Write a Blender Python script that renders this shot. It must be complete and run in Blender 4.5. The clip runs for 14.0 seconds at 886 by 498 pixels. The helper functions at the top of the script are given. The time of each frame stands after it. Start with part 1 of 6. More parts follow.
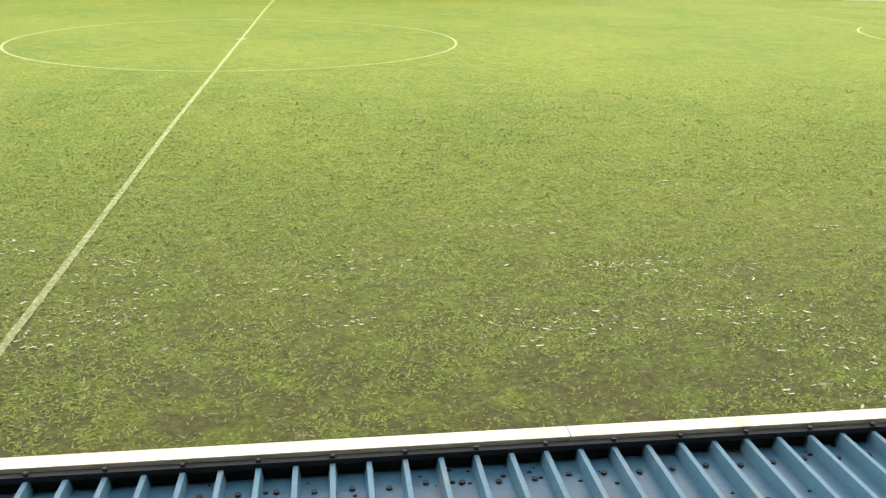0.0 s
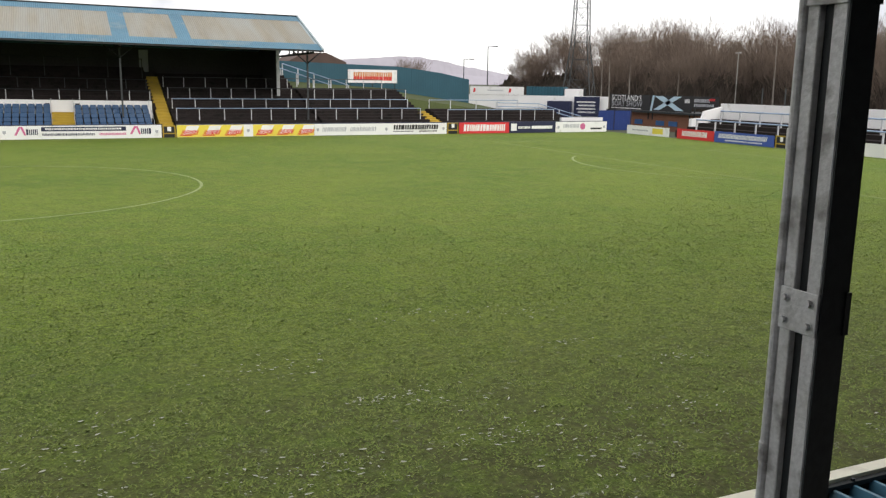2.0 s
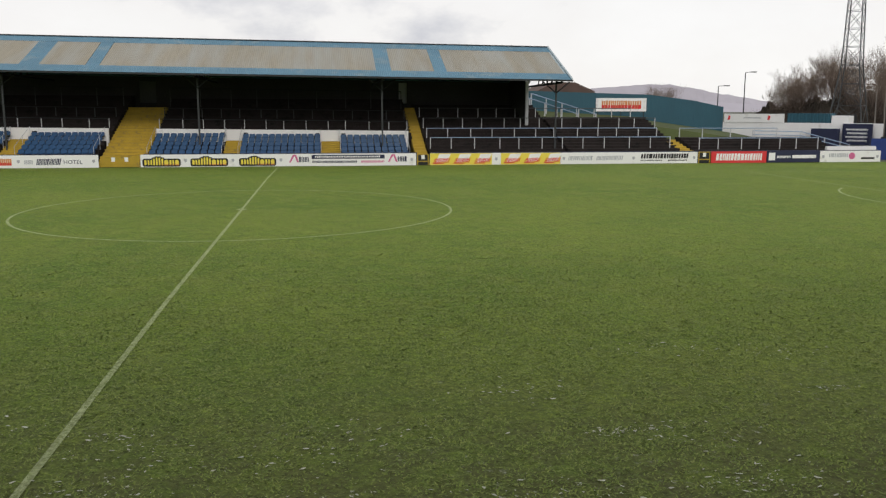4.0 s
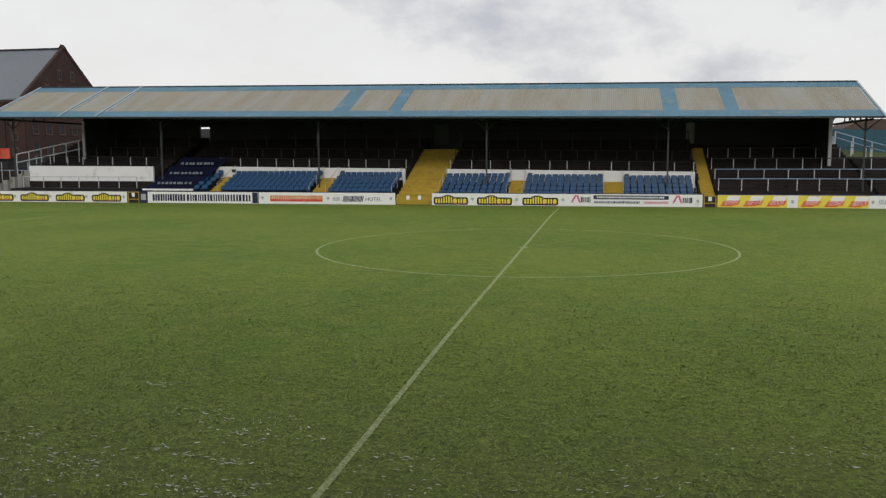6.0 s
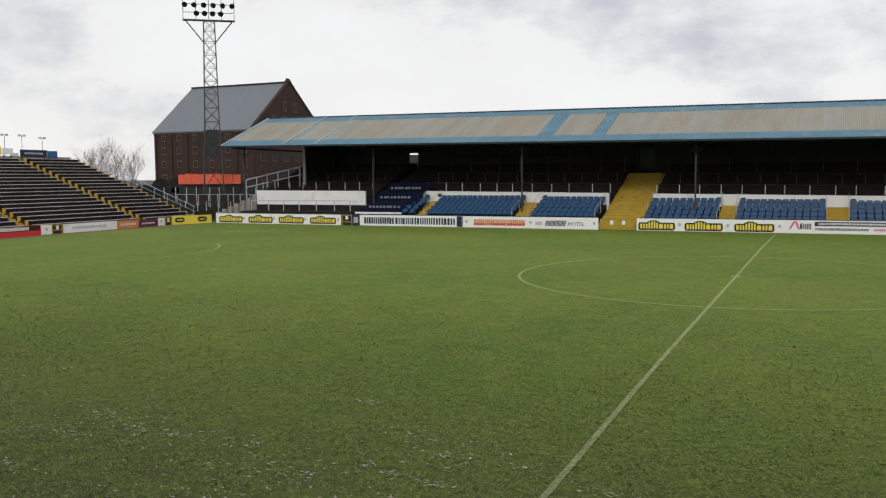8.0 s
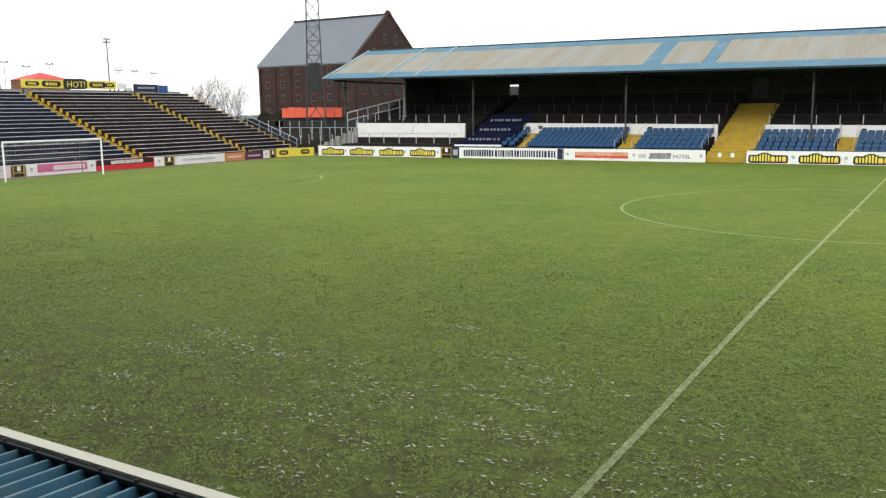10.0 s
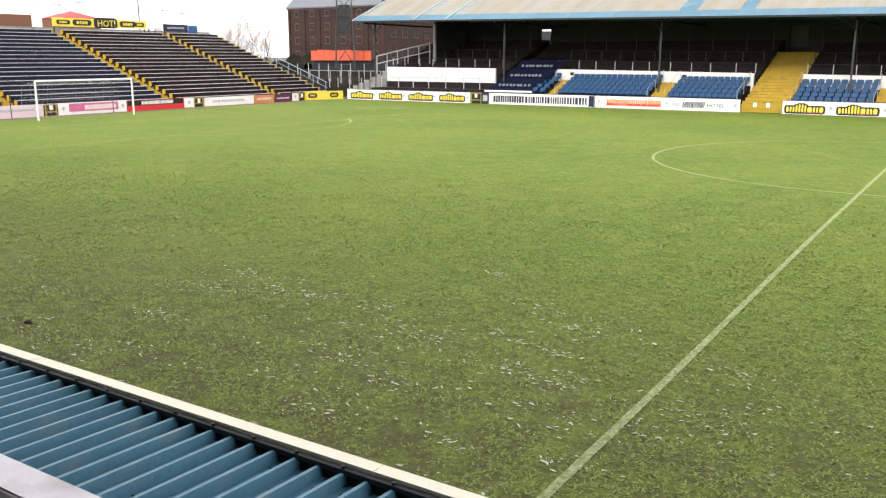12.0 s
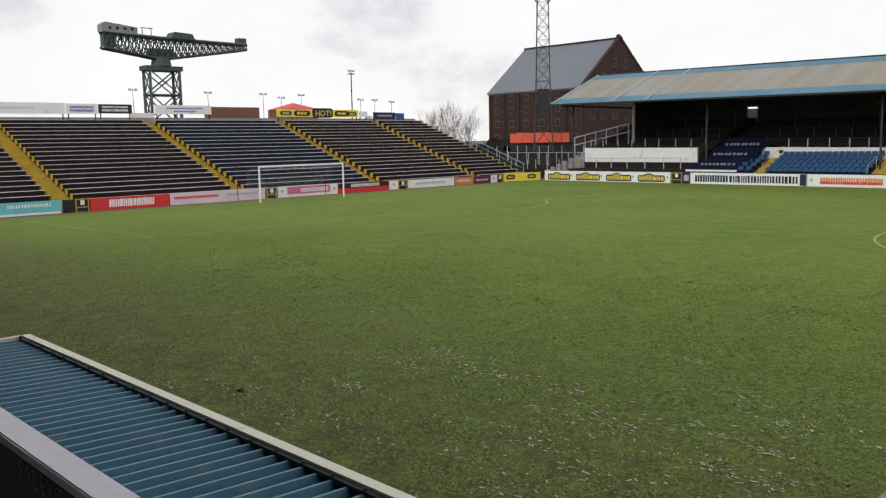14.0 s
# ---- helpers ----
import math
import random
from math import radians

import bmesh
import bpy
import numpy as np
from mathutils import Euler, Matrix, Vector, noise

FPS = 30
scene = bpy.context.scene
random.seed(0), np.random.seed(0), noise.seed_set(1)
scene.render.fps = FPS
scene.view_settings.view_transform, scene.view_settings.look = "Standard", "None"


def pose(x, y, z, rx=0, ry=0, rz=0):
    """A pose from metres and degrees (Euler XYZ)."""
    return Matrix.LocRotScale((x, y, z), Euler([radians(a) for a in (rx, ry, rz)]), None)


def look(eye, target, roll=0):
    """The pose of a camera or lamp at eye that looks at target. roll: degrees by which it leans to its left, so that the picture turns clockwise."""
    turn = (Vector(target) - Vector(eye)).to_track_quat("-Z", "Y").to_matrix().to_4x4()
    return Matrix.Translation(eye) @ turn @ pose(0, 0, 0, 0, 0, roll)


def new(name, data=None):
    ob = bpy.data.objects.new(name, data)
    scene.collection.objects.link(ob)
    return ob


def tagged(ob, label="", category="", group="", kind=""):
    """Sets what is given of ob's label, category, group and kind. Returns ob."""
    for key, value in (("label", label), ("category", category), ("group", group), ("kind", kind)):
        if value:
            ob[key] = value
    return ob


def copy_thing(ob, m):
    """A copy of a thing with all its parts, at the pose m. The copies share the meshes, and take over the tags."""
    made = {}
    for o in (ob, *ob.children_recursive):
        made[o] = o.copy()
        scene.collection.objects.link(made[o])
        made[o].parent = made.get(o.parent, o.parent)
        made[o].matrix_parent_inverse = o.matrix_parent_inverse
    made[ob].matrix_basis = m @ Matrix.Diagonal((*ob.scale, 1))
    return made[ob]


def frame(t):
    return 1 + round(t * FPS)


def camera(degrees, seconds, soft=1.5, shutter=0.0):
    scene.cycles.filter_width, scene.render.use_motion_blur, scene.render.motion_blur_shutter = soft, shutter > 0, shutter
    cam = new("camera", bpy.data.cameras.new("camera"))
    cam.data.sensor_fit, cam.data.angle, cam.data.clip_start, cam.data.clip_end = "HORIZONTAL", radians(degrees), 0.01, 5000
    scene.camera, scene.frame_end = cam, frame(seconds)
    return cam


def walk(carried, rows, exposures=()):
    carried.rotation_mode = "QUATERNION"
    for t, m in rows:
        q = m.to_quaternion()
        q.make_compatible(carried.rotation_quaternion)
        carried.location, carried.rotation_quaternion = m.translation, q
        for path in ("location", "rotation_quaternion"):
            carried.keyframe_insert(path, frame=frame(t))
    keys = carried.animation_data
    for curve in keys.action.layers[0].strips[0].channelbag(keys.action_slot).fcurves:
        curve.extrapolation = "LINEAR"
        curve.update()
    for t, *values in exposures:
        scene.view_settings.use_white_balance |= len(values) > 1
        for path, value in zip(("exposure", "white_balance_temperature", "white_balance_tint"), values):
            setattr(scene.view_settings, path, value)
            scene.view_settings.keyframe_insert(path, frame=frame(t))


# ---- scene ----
cam = camera(54.94, 14.0, soft=1.3)
# time, turn in degrees (x, y, z), place in metres
ROWS_OF_WALK = [
    (0, 69.92, -0.97, -7.41, 3.499, -36.189, 4.144),
    (0.5, 72.02, -0.93, -10.83, 3.506, -36.209, 4.170),
    (1, 75.74, -0.79, -17.52, 3.532, -36.172, 4.213),
    (1.5, 77.91, -0.80, -22.69, 3.547, -36.157, 4.231),
    (2, 78.95, -0.73, -24.13, 3.541, -36.171, 4.245),
    (2.5, 79.68, -0.63, -22.60, 3.527, -36.183, 4.251),
    (3, 80.06, -0.23, -17.45, 3.513, -36.200, 4.254),
    (3.2, 80.12, -0.21, -14.81, 3.508, -36.195, 4.252),
    (5.3, 82.17, 0.04, 2.32, 3.411, -36.239, 4.205),
    (5.5, 82.66, -0.03, 5.09, 3.414, -36.237, 4.206),
    (6, 83.48, 0.22, 10.80, 3.420, -36.195, 4.203),
    (6.5, 83.65, 0.66, 13.39, 3.414, -36.168, 4.200),
    (7, 83.80, 0.61, 17.51, 3.381, -36.137, 4.201),
    (7.5, 83.81, 0.58, 22.07, 3.340, -36.109, 4.219),
    (8, 85.17, 0.47, 24.27, 3.308, -36.093, 4.231),
    (8.2, 86.24, 0.30, 24.77, 3.305, -36.091, 4.230),
    (10.3, 79.43, 0.77, 31.54, 3.189, -35.983, 4.049),
    (10.5, 78.50, 0.57, 31.67, 3.187, -35.982, 4.046),
    (11, 77.42, 0.13, 31.83, 3.177, -35.998, 4.067),
    (11.5, 77.23, 0.13, 32.20, 3.176, -36.029, 4.057),
    (12, 77.28, -0.02, 32.85, 3.160, -36.041, 4.042),
    (12.5, 77.32, -0.00, 33.61, 3.167, -36.048, 4.041),
    (13, 78.21, 0.15, 37.17, 3.159, -36.029, 4.037),
    (13.5, 80.40, 0.76, 43.14, 3.154, -35.999, 4.052),
    (14, 82.76, 1.16, 45.92, 3.152, -35.975, 4.059),
]
walk(cam, [(t, pose(x, y, z, rx, ry, rz)) for t, rx, ry, rz, x, y, z in ROWS_OF_WALK],
     exposures=[(0.0, 1.68, 7000, 14), (0.6, 1.46, 7000, 15), (1.1, 0.88, 6600, 11), (1.6, 0.78, 6500, 10), (2.0, 0.46, 6500, 10), (2.5, 0.46, 6500, 10), (3.2, 0.04, 6500, 10), (5.5, -0.06, 6450, 9),
                (6.6, -0.28, 6400, 9), (7.5, -0.04, 6400, 8), (8.2, -0.05, 6400, 9), (10.4, 0.96, 6300, 7), (11.0, 1.34, 6500, 10), (12.0, 1.22, 6600, 12), (12.5, 1.06, 6600, 12), (13.3, 0.80, 6500, 11), (14.0, 0.08, 6400, 10)])

# ---- world and sun: bright overcast winter sky ----
world = bpy.data.worlds.new("overcast_sky")
scene.world = world
world.use_nodes = True
wn, wl = world.node_tree.nodes, world.node_tree.links
wn.clear()
w_out = wn.new("ShaderNodeOutputWorld")
w_bg = wn.new("ShaderNodeBackground")
w_sky = wn.new("ShaderNodeTexSky")
w_sky.sky_type = "NISHITA"
w_sky.sun_disc = False
w_sky.sun_elevation, w_sky.sun_rotation = radians(24), radians(200)
w_coord = wn.new("ShaderNodeTexCoord")
w_map = wn.new("ShaderNodeMapping")
w_map.inputs["Scale"].default_value = (1.0, 1.0, 1.9)
w_noise = wn.new("ShaderNodeTexNoise")
w_noise.inputs["Scale"].default_value = 3.3
w_noise.inputs["Detail"].default_value = 7
w_noise.inputs["Roughness"].default_value = 0.57
w_ramp = wn.new("ShaderNodeValToRGB")
for e, (p, c) in zip((w_ramp.color_ramp.elements[0], w_ramp.color_ramp.elements[1], w_ramp.color_ramp.elements.new(0.52)),
                     ((0.37, (0.58, 0.58, 0.625, 1)), (0.62, (1.44, 1.35, 1.22, 1)), (0.495, (0.885, 0.862, 0.85, 1)))):
    e.position, e.color = p, c
w_scale = wn.new("ShaderNodeVectorMath")
w_scale.operation = "SCALE"
w_scale.inputs["Scale"].default_value = 0.06
w_mix = wn.new("ShaderNodeMix")
w_mix.data_type = "RGBA"
w_mix.inputs["Factor"].default_value = 0.9
wl.new(w_coord.outputs["Generated"], w_map.inputs["Vector"])
wl.new(w_map.outputs["Vector"], w_noise.inputs["Vector"])
wl.new(w_noise.outputs["Fac"], w_ramp.inputs["Fac"])
wl.new(w_sky.outputs["Color"], w_scale.inputs[0])
wl.new(w_scale.outputs["Vector"], w_mix.inputs["A"])
wl.new(w_ramp.outputs["Color"], w_mix.inputs["B"])
wl.new(w_mix.outputs["Result"], w_bg.inputs["Color"])
w_bg.inputs["Strength"].default_value = 1.12
wl.new(w_bg.outputs["Background"], w_out.inputs["Surface"])

sun_data = bpy.data.lights.new("sun", "SUN")
sun_data.energy, sun_data.angle, sun_data.color = 0.9, radians(14), (1.0, 0.95, 0.87)
sun = new("sun", sun_data)
sun.matrix_world = look((0, 0, 60), (-14, 48, 36))


# ---- materials ----
def surf(name, base, rough=0.8, var=0.2, scale=1.5, fine=25.0, bump=0.15, metal=0.0, stain=None, stain_at=0.6, island=0.0, stretch=None, spec=0.4, soft=0.0):
    """A painted, stained or raw surface: base colour varied at a coarse and a fine scale, with fine relief."""
    m = bpy.data.materials.new(name)
    m.use_nodes = True
    nt = m.node_tree
    b = nt.nodes["Principled BSDF"]
    geo = nt.nodes.new("ShaderNodeNewGeometry")
    n1, n2 = nt.nodes.new("ShaderNodeTexNoise"), nt.nodes.new("ShaderNodeTexNoise")
    n1.inputs["Scale"].default_value, n2.inputs["Scale"].default_value = scale, fine
    n1.inputs["Detail"].default_value, n2.inputs["Detail"].default_value = 6, 4
    where = geo.outputs["Position"]
    if stretch:
        mp = nt.nodes.new("ShaderNodeMapping")
        mp.inputs["Scale"].default_value = stretch
        nt.links.new(where, mp.inputs["Vector"])
        where = mp.outputs["Vector"]
    for n in (n1, n2):
        nt.links.new(where, n.inputs["Vector"])
    add = nt.nodes.new("ShaderNodeMath")
    add.operation = "MULTIPLY_ADD"
    add.inputs[1].default_value = 0.5
    nt.links.new(n2.outputs["Fac"], add.inputs[0])
    half = nt.nodes.new("ShaderNodeMath")
    half.operation = "MULTIPLY"
    half.inputs[1].default_value = 0.5
    nt.links.new(n1.outputs["Fac"], half.inputs[0])
    nt.links.new(half.outputs[0], add.inputs[2])
    last = add.outputs[0]
    if island:
        info, sway = nt.nodes.new("ShaderNodeObjectInfo"), nt.nodes.new("ShaderNodeMath")
        sway.operation, sway.inputs[1].default_value = "MULTIPLY_ADD", island
        nt.links.new(info.outputs["Random"], sway.inputs[0])
        nt.links.new(last, sway.inputs[2])
        last = sway.outputs[0]
    ramp = nt.nodes.new("ShaderNodeValToRGB")
    lo, hi = ramp.color_ramp.elements[0], ramp.color_ramp.elements[1]
    lo.position, hi.position = 0.3, 0.72 + island
    lo.color = (*[c * (1 - var) for c in base], 1)
    hi.color = (*[min(1, c * (1 + var)) for c in base], 1)
    nt.links.new(last, ramp.inputs["Fac"])
    colour = ramp.outputs["Color"]
    if stain:
        n3, r3, mix = nt.nodes.new("ShaderNodeTexNoise"), nt.nodes.new("ShaderNodeValToRGB"), nt.nodes.new("ShaderNodeMix")
        n3.inputs["Scale"].default_value, n3.inputs["Detail"].default_value = scale * 2.3, 8
        nt.links.new(where, n3.inputs["Vector"])
        nt.links.new(n3.outputs["Fac"], r3.inputs["Fac"])
        r3.color_ramp.elements[0].position, r3.color_ramp.elements[1].position = stain_at - 0.06 - soft, stain_at + 0.1 + soft
        mix.data_type = "RGBA"
        nt.links.new(r3.outputs["Color"], mix.inputs["Factor"])
        nt.links.new(colour, mix.inputs["A"])
        mix.inputs["B"].default_value = (*stain, 1)
        colour = mix.outputs["Result"]
    nt.links.new(colour, b.inputs["Base Color"])
    b.inputs["Roughness"].default_value, b.inputs["Metallic"].default_value = rough, metal
    b.inputs["Specular IOR Level"].default_value = spec
    if bump:
        bp = nt.nodes.new("ShaderNodeBump")
        bp.inputs["Strength"].default_value, bp.inputs["Distance"].default_value = bump, 0.02
        nt.links.new(n2.outputs["Fac"], bp.inputs["Height"])
        nt.links.new(bp.outputs["Normal"], b.inputs["Normal"])
    return m


def turf(name, line=0.0):
    """Winter turf: green and olive drifts, muddy wear darkened for shade near the stand, fine blades. line: how much
    white paint lies on it.
    """
    m = bpy.data.materials.new(name)
    m.use_nodes = True
    nt = m.node_tree
    b = nt.nodes["Principled BSDF"]
    geo = nt.nodes.new("ShaderNodeNewGeometry")

    def noise_at(scale, detail, stretch=(1, 1, 1), rough=0.55):
        mp, n = nt.nodes.new("ShaderNodeMapping"), nt.nodes.new("ShaderNodeTexNoise")
        mp.inputs["Scale"].default_value = stretch
        n.inputs["Scale"].default_value, n.inputs["Detail"].default_value, n.inputs["Roughness"].default_value = scale, detail, rough
        nt.links.new(geo.outputs["Position"], mp.inputs["Vector"])
        nt.links.new(mp.outputs["Vector"], n.inputs["Vector"])
        return n.outputs["Fac"]

    def ramp(fac, *stops):
        r = nt.nodes.new("ShaderNodeValToRGB")
        els = r.color_ramp.elements
        while len(els) < len(stops):
            els.new(0.5)
        for e, (p, c) in zip(els, stops):
            e.position, e.color = p, (*c, 1) if len(c) == 3 else c
        nt.links.new(fac, r.inputs["Fac"])
        return r.outputs["Color"]

    def mix(fac, a, c, mode="MIX"):
        x = nt.nodes.new("ShaderNodeMix")
        x.data_type, x.blend_type = "RGBA", mode
        for sock, v in (("Factor", fac), ("A", a), ("B", c)):
            if isinstance(v, (float, int)):
                x.inputs[sock].default_value = v
            elif isinstance(v, tuple):
                x.inputs[sock].default_value = (*v, 1)
            else:
                nt.links.new(v, x.inputs[sock])
        return x.outputs["Result"]

    W0, W1 = (0, 0, 0), (1, 1, 1)
    broad = noise_at(0.11, 5)
    patch = noise_at(0.9, 6)
    tuft = noise_at(10.0, 6, (1, 1.0, 1), rough=0.75)
    blade = noise_at(55.0, 3)
    green = ramp(broad, (0.36, (0.108, 0.178, 0.019)), (0.64, (0.154, 0.216, 0.026)))
    green = mix(ramp(patch, (0.42, W0), (0.80, W1)), green, (0.168, 0.212, 0.034))
    green = mix(0.75, green, ramp(tuft, (0.32, (0.42, 0.44, 0.38)), (0.5, (1.0, 1.0, 0.98)), (0.68, (1.75, 1.70, 1.55))), "MULTIPLY")
    green = mix(0.55, green, ramp(blade, (0.30, (0.45, 0.45, 0.45)), (0.70, (1.5, 1.5, 1.5))), "MULTIPLY")
    green = mix(0.5, green, ramp(noise_at(2.6, 5, (0.8, 1.2, 1), rough=0.65), (0.32, (0.68, 0.72, 0.66)), (0.68, (1.30, 1.27, 1.28))), "MULTIPLY")
    # fine noise paints the shaded gaps between tufts into the colour
    green = mix(0.8, green, ramp(noise_at(24.0, 4, rough=0.7), (0.34, (0.48, 0.50, 0.46)), (0.5, (1.0, 1.0, 1.0)), (0.66, (1.5, 1.48, 1.42))), "MULTIPLY")
    # worn, muddy turf, its colour darkened for the stand's shade too, and pale scuffs along the near touchline
    sep = nt.nodes.new("ShaderNodeSeparateXYZ")
    nt.links.new(geo.outputs["Position"], sep.inputs[0])
    near = nt.nodes.new("ShaderNodeMapRange")
    near.interpolation_type = "SMOOTHSTEP"
    near.inputs["From Min"].default_value, near.inputs["From Max"].default_value = -19.0, -30.0
    nt.links.new(sep.outputs["Y"], near.inputs["Value"])
    mud = mix(1.0, ramp(noise_at(1.7, 7, rough=0.7), (0.26, W0), (0.55, W1)), near.outputs["Result"], "MULTIPLY")
    green = mix(mud, green, mix(ramp(tuft, (0.35, W0), (0.65, W1)), (0.054, 0.060, 0.018), (0.118, 0.124, 0.040)))
    scuff = mix(1.0, ramp(noise_at(5.2, 8, rough=0.74), (0.58, W0), (0.70, W1)), near.outputs["Result"], "MULTIPLY")
    scuff = mix(1.0, scuff, ramp(noise_at(0.62, 4), (0.47, W0), (0.60, W1)), "MULTIPLY")
    green = mix(scuff, green, (0.50, 0.52, 0.41))
    if line:
        wear = ramp(noise_at(14.0, 6, rough=0.7), (0.14 + 0.30 * line, W1), (0.50 + 0.30 * line, W0))
        green = mix(wear, green, (0.42, 0.48, 0.25))
    nt.links.new(green, b.inputs["Base Color"])
    b.inputs["Roughness"].default_value = 0.85
    b.inputs["Specular IOR Level"].default_value = 0.25
    bp = nt.nodes.new("ShaderNodeBump")
    bp.inputs["Strength"].default_value, bp.inputs["Distance"].default_value = 0.8, 0.08
    nt.links.new(tuft, bp.inputs["Height"])
    nt.links.new(bp.outputs["Normal"], b.inputs["Normal"])
    return m


TURF, LINE, FAINT = turf("pitch_turf"), turf("line_paint", 0.74), turf("worn_line_paint", 0.46)
EARTH = surf("ground_earth", (0.085, 0.09, 0.06), 0.95, 0.35, 0.3, 6, 0.4)
TRACK = surf("red_blaes_track", (0.16, 0.085, 0.065), 0.95, 0.25, 0.8, 14, 0.3)
CONCRETE = surf("weathered_concrete", (0.30, 0.29, 0.27), 0.9, 0.2, 0.8, 12, 0.25, stain=(0.16, 0.155, 0.14))
BACKWALL = surf("dark_back_wall", (0.060, 0.056, 0.058), 0.95, 0.3, 0.5, 6, 0.2, spec=0.1)
# far darker than concrete: shade under the roof and between seats is in the colour
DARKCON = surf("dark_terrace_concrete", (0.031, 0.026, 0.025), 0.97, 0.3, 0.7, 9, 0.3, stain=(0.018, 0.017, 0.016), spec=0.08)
WHITE = surf("white_paint", (0.84, 0.84, 0.84), 0.55, 0.06, 0.6, 20, 0.08, stain=(0.60, 0.59, 0.55), stain_at=0.66)
CREAM = surf("cream_fascia_paint", (0.80, 0.77, 0.62), 0.5, 0.06, 1.2, 30, 0.08, stain=(0.50, 0.47, 0.36), stain_at=0.68)
COPING = surf("pale_lilac_coping_paint", (0.86, 0.83, 0.88), 0.5, 0.06, 1.2, 30, 0.1, stain=(0.45, 0.42, 0.42), stain_at=0.68)
BANNER = surf("navy_banner_cloth", (0.010, 0.013, 0.034), 0.95, 0.3, 1.2, 20, 0.2, spec=0.06)
NAVY = surf("navy_paint", (0.016, 0.021, 0.060), 0.55, 0.25, 0.8, 20, 0.1)
BLUE = surf("blue_paint", (0.03, 0.10, 0.26), 0.5, 0.2, 0.9, 18, 0.1)
SEATBLUE = surf("blue_seat_plastic", (0.005, 0.056, 0.150), 0.45, 0.14, 0.7, 12, 0.03, island=0.3)
YELLOW = surf("yellow_step_paint", (0.44, 0.30, 0.03), 0.7, 0.22, 1.2, 16, 0.15, stain=(0.25, 0.18, 0.06), stain_at=0.62)
BRIGHTY = surf("yellow_board_paint", (0.80, 0.66, 0.08), 0.5, 0.06, 0.6, 20, 0.05)
RED = surf("red_board_paint", (0.66, 0.035, 0.04), 0.5, 0.06, 0.6, 20, 0.05)
PINK = surf("pink_board_paint", (0.60, 0.14, 0.30), 0.5, 0.08, 0.6, 20, 0.05)
PALEPINK = surf("pale_pink_board_paint", (0.72, 0.60, 0.66), 0.5, 0.08, 0.6, 20, 0.05)
CYAN = surf("turquoise_board_paint", (0.16, 0.55, 0.60), 0.5, 0.08, 0.6, 20, 0.05)
ORANGE = surf("orange_board_paint", (0.62, 0.25, 0.08), 0.55, 0.12, 0.6, 20, 0.05)
ROYAL = surf("royal_blue_board_paint", (0.05, 0.10, 0.40), 0.5, 0.08, 0.6, 20, 0.05)
BLACK = surf("black_paint", (0.015, 0.015, 0.017), 0.5, 0.3, 0.8, 20, 0.05)
GREY = surf("grey_print", (0.42, 0.43, 0.47), 0.6, 0.1, 0.8, 20, 0.03)
FADED = surf("faded_grey_print", (0.17, 0.19, 0.24), 0.7, 0.3, 0.8, 20, 0.03)
PURPLE = surf("plum_print", (0.10, 0.03, 0.07), 0.6, 0.1, 0.8, 20, 0.03)
STEEL = surf("galvanised_steel", (0.57, 0.57, 0.57), 0.5, 0.24, 5.0, 70, 0.2, metal=0.1, stain=(0.26, 0.25, 0.24), stain_at=0.58)
DARKSTEEL = surf("dark_painted_steel", (0.03, 0.033, 0.035), 0.55, 0.3, 2.0, 30, 0.12, spec=0.25)
TOWER = surf("tower_grey_steel", (0.062, 0.067, 0.070), 0.6, 0.25, 0.8, 14, 0.1)
PALEPIPE = surf("pale_barrier_paint", (0.55, 0.56, 0.58), 0.55, 0.18, 2.0, 20, 0.08, stain=(0.30, 0.27, 0.25), stain_at=0.66)
BLUEPIPE = surf("pale_blue_rail_paint", (0.30, 0.40, 0.55), 0.5, 0.15, 2.0, 20, 0.08)
ROOFBLUE = surf("blue_roof_sheet", (0.092, 0.205, 0.285), 0.65, 0.22, 0.35, 6, 0.1, stain=(0.17, 0.25, 0.29), stain_at=0.62)
ROOFTAN = surf("weathered_translucent_sheet", (0.285, 0.262, 0.205), 0.75, 0.16, 0.35, 5, 0.1, stain=(0.31, 0.315, 0.29), stain_at=0.54, stretch=(1.0, 0.12, 0.12), soft=0.08)
# rib colour carries a sky highlight; trough colour carries grime and a dark reflection
DUGRIBLIT = surf("dugout_rib_highlight_paint", (0.085, 0.215, 0.300), 0.42, 0.14, 1.6, 24, 0.12, stain=(0.16, 0.24, 0.28), stain_at=0.62)
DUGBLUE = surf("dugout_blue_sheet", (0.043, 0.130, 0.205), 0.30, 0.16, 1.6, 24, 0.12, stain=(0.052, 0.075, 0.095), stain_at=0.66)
# real moss and mud, and also the painted shade of the fascia gap
GRIMESHADE = surf("moss_grime_and_gap_shade", (0.030, 0.026, 0.022), 0.95, 0.5, 9.0, 60, 0.5, spec=0.08)
# plank colour lifted for its lit edge; bench timbers near black for the shade below
BENCH = surf("lit_edge_bench_plank", (0.70, 0.66, 0.68), 0.75, 0.2, 0.6, 12, 0.15, island=0.25)
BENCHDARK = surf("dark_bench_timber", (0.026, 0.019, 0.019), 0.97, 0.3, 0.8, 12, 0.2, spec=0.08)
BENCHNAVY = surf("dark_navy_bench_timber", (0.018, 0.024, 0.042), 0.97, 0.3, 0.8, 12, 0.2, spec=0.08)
BRICK = surf("dark_red_brick", (0.052, 0.027, 0.022), 0.9, 0.3, 0.35, 5, 0.3, stain=(0.036, 0.026, 0.025), stain_at=0.58)
BRICKPALE = surf("brown_brick", (0.20, 0.095, 0.06), 0.9, 0.22, 0.6, 8, 0.3)
BRICKMID = surf("window_brick", (0.105, 0.070, 0.058), 0.9, 0.2, 0.6, 8, 0.2)
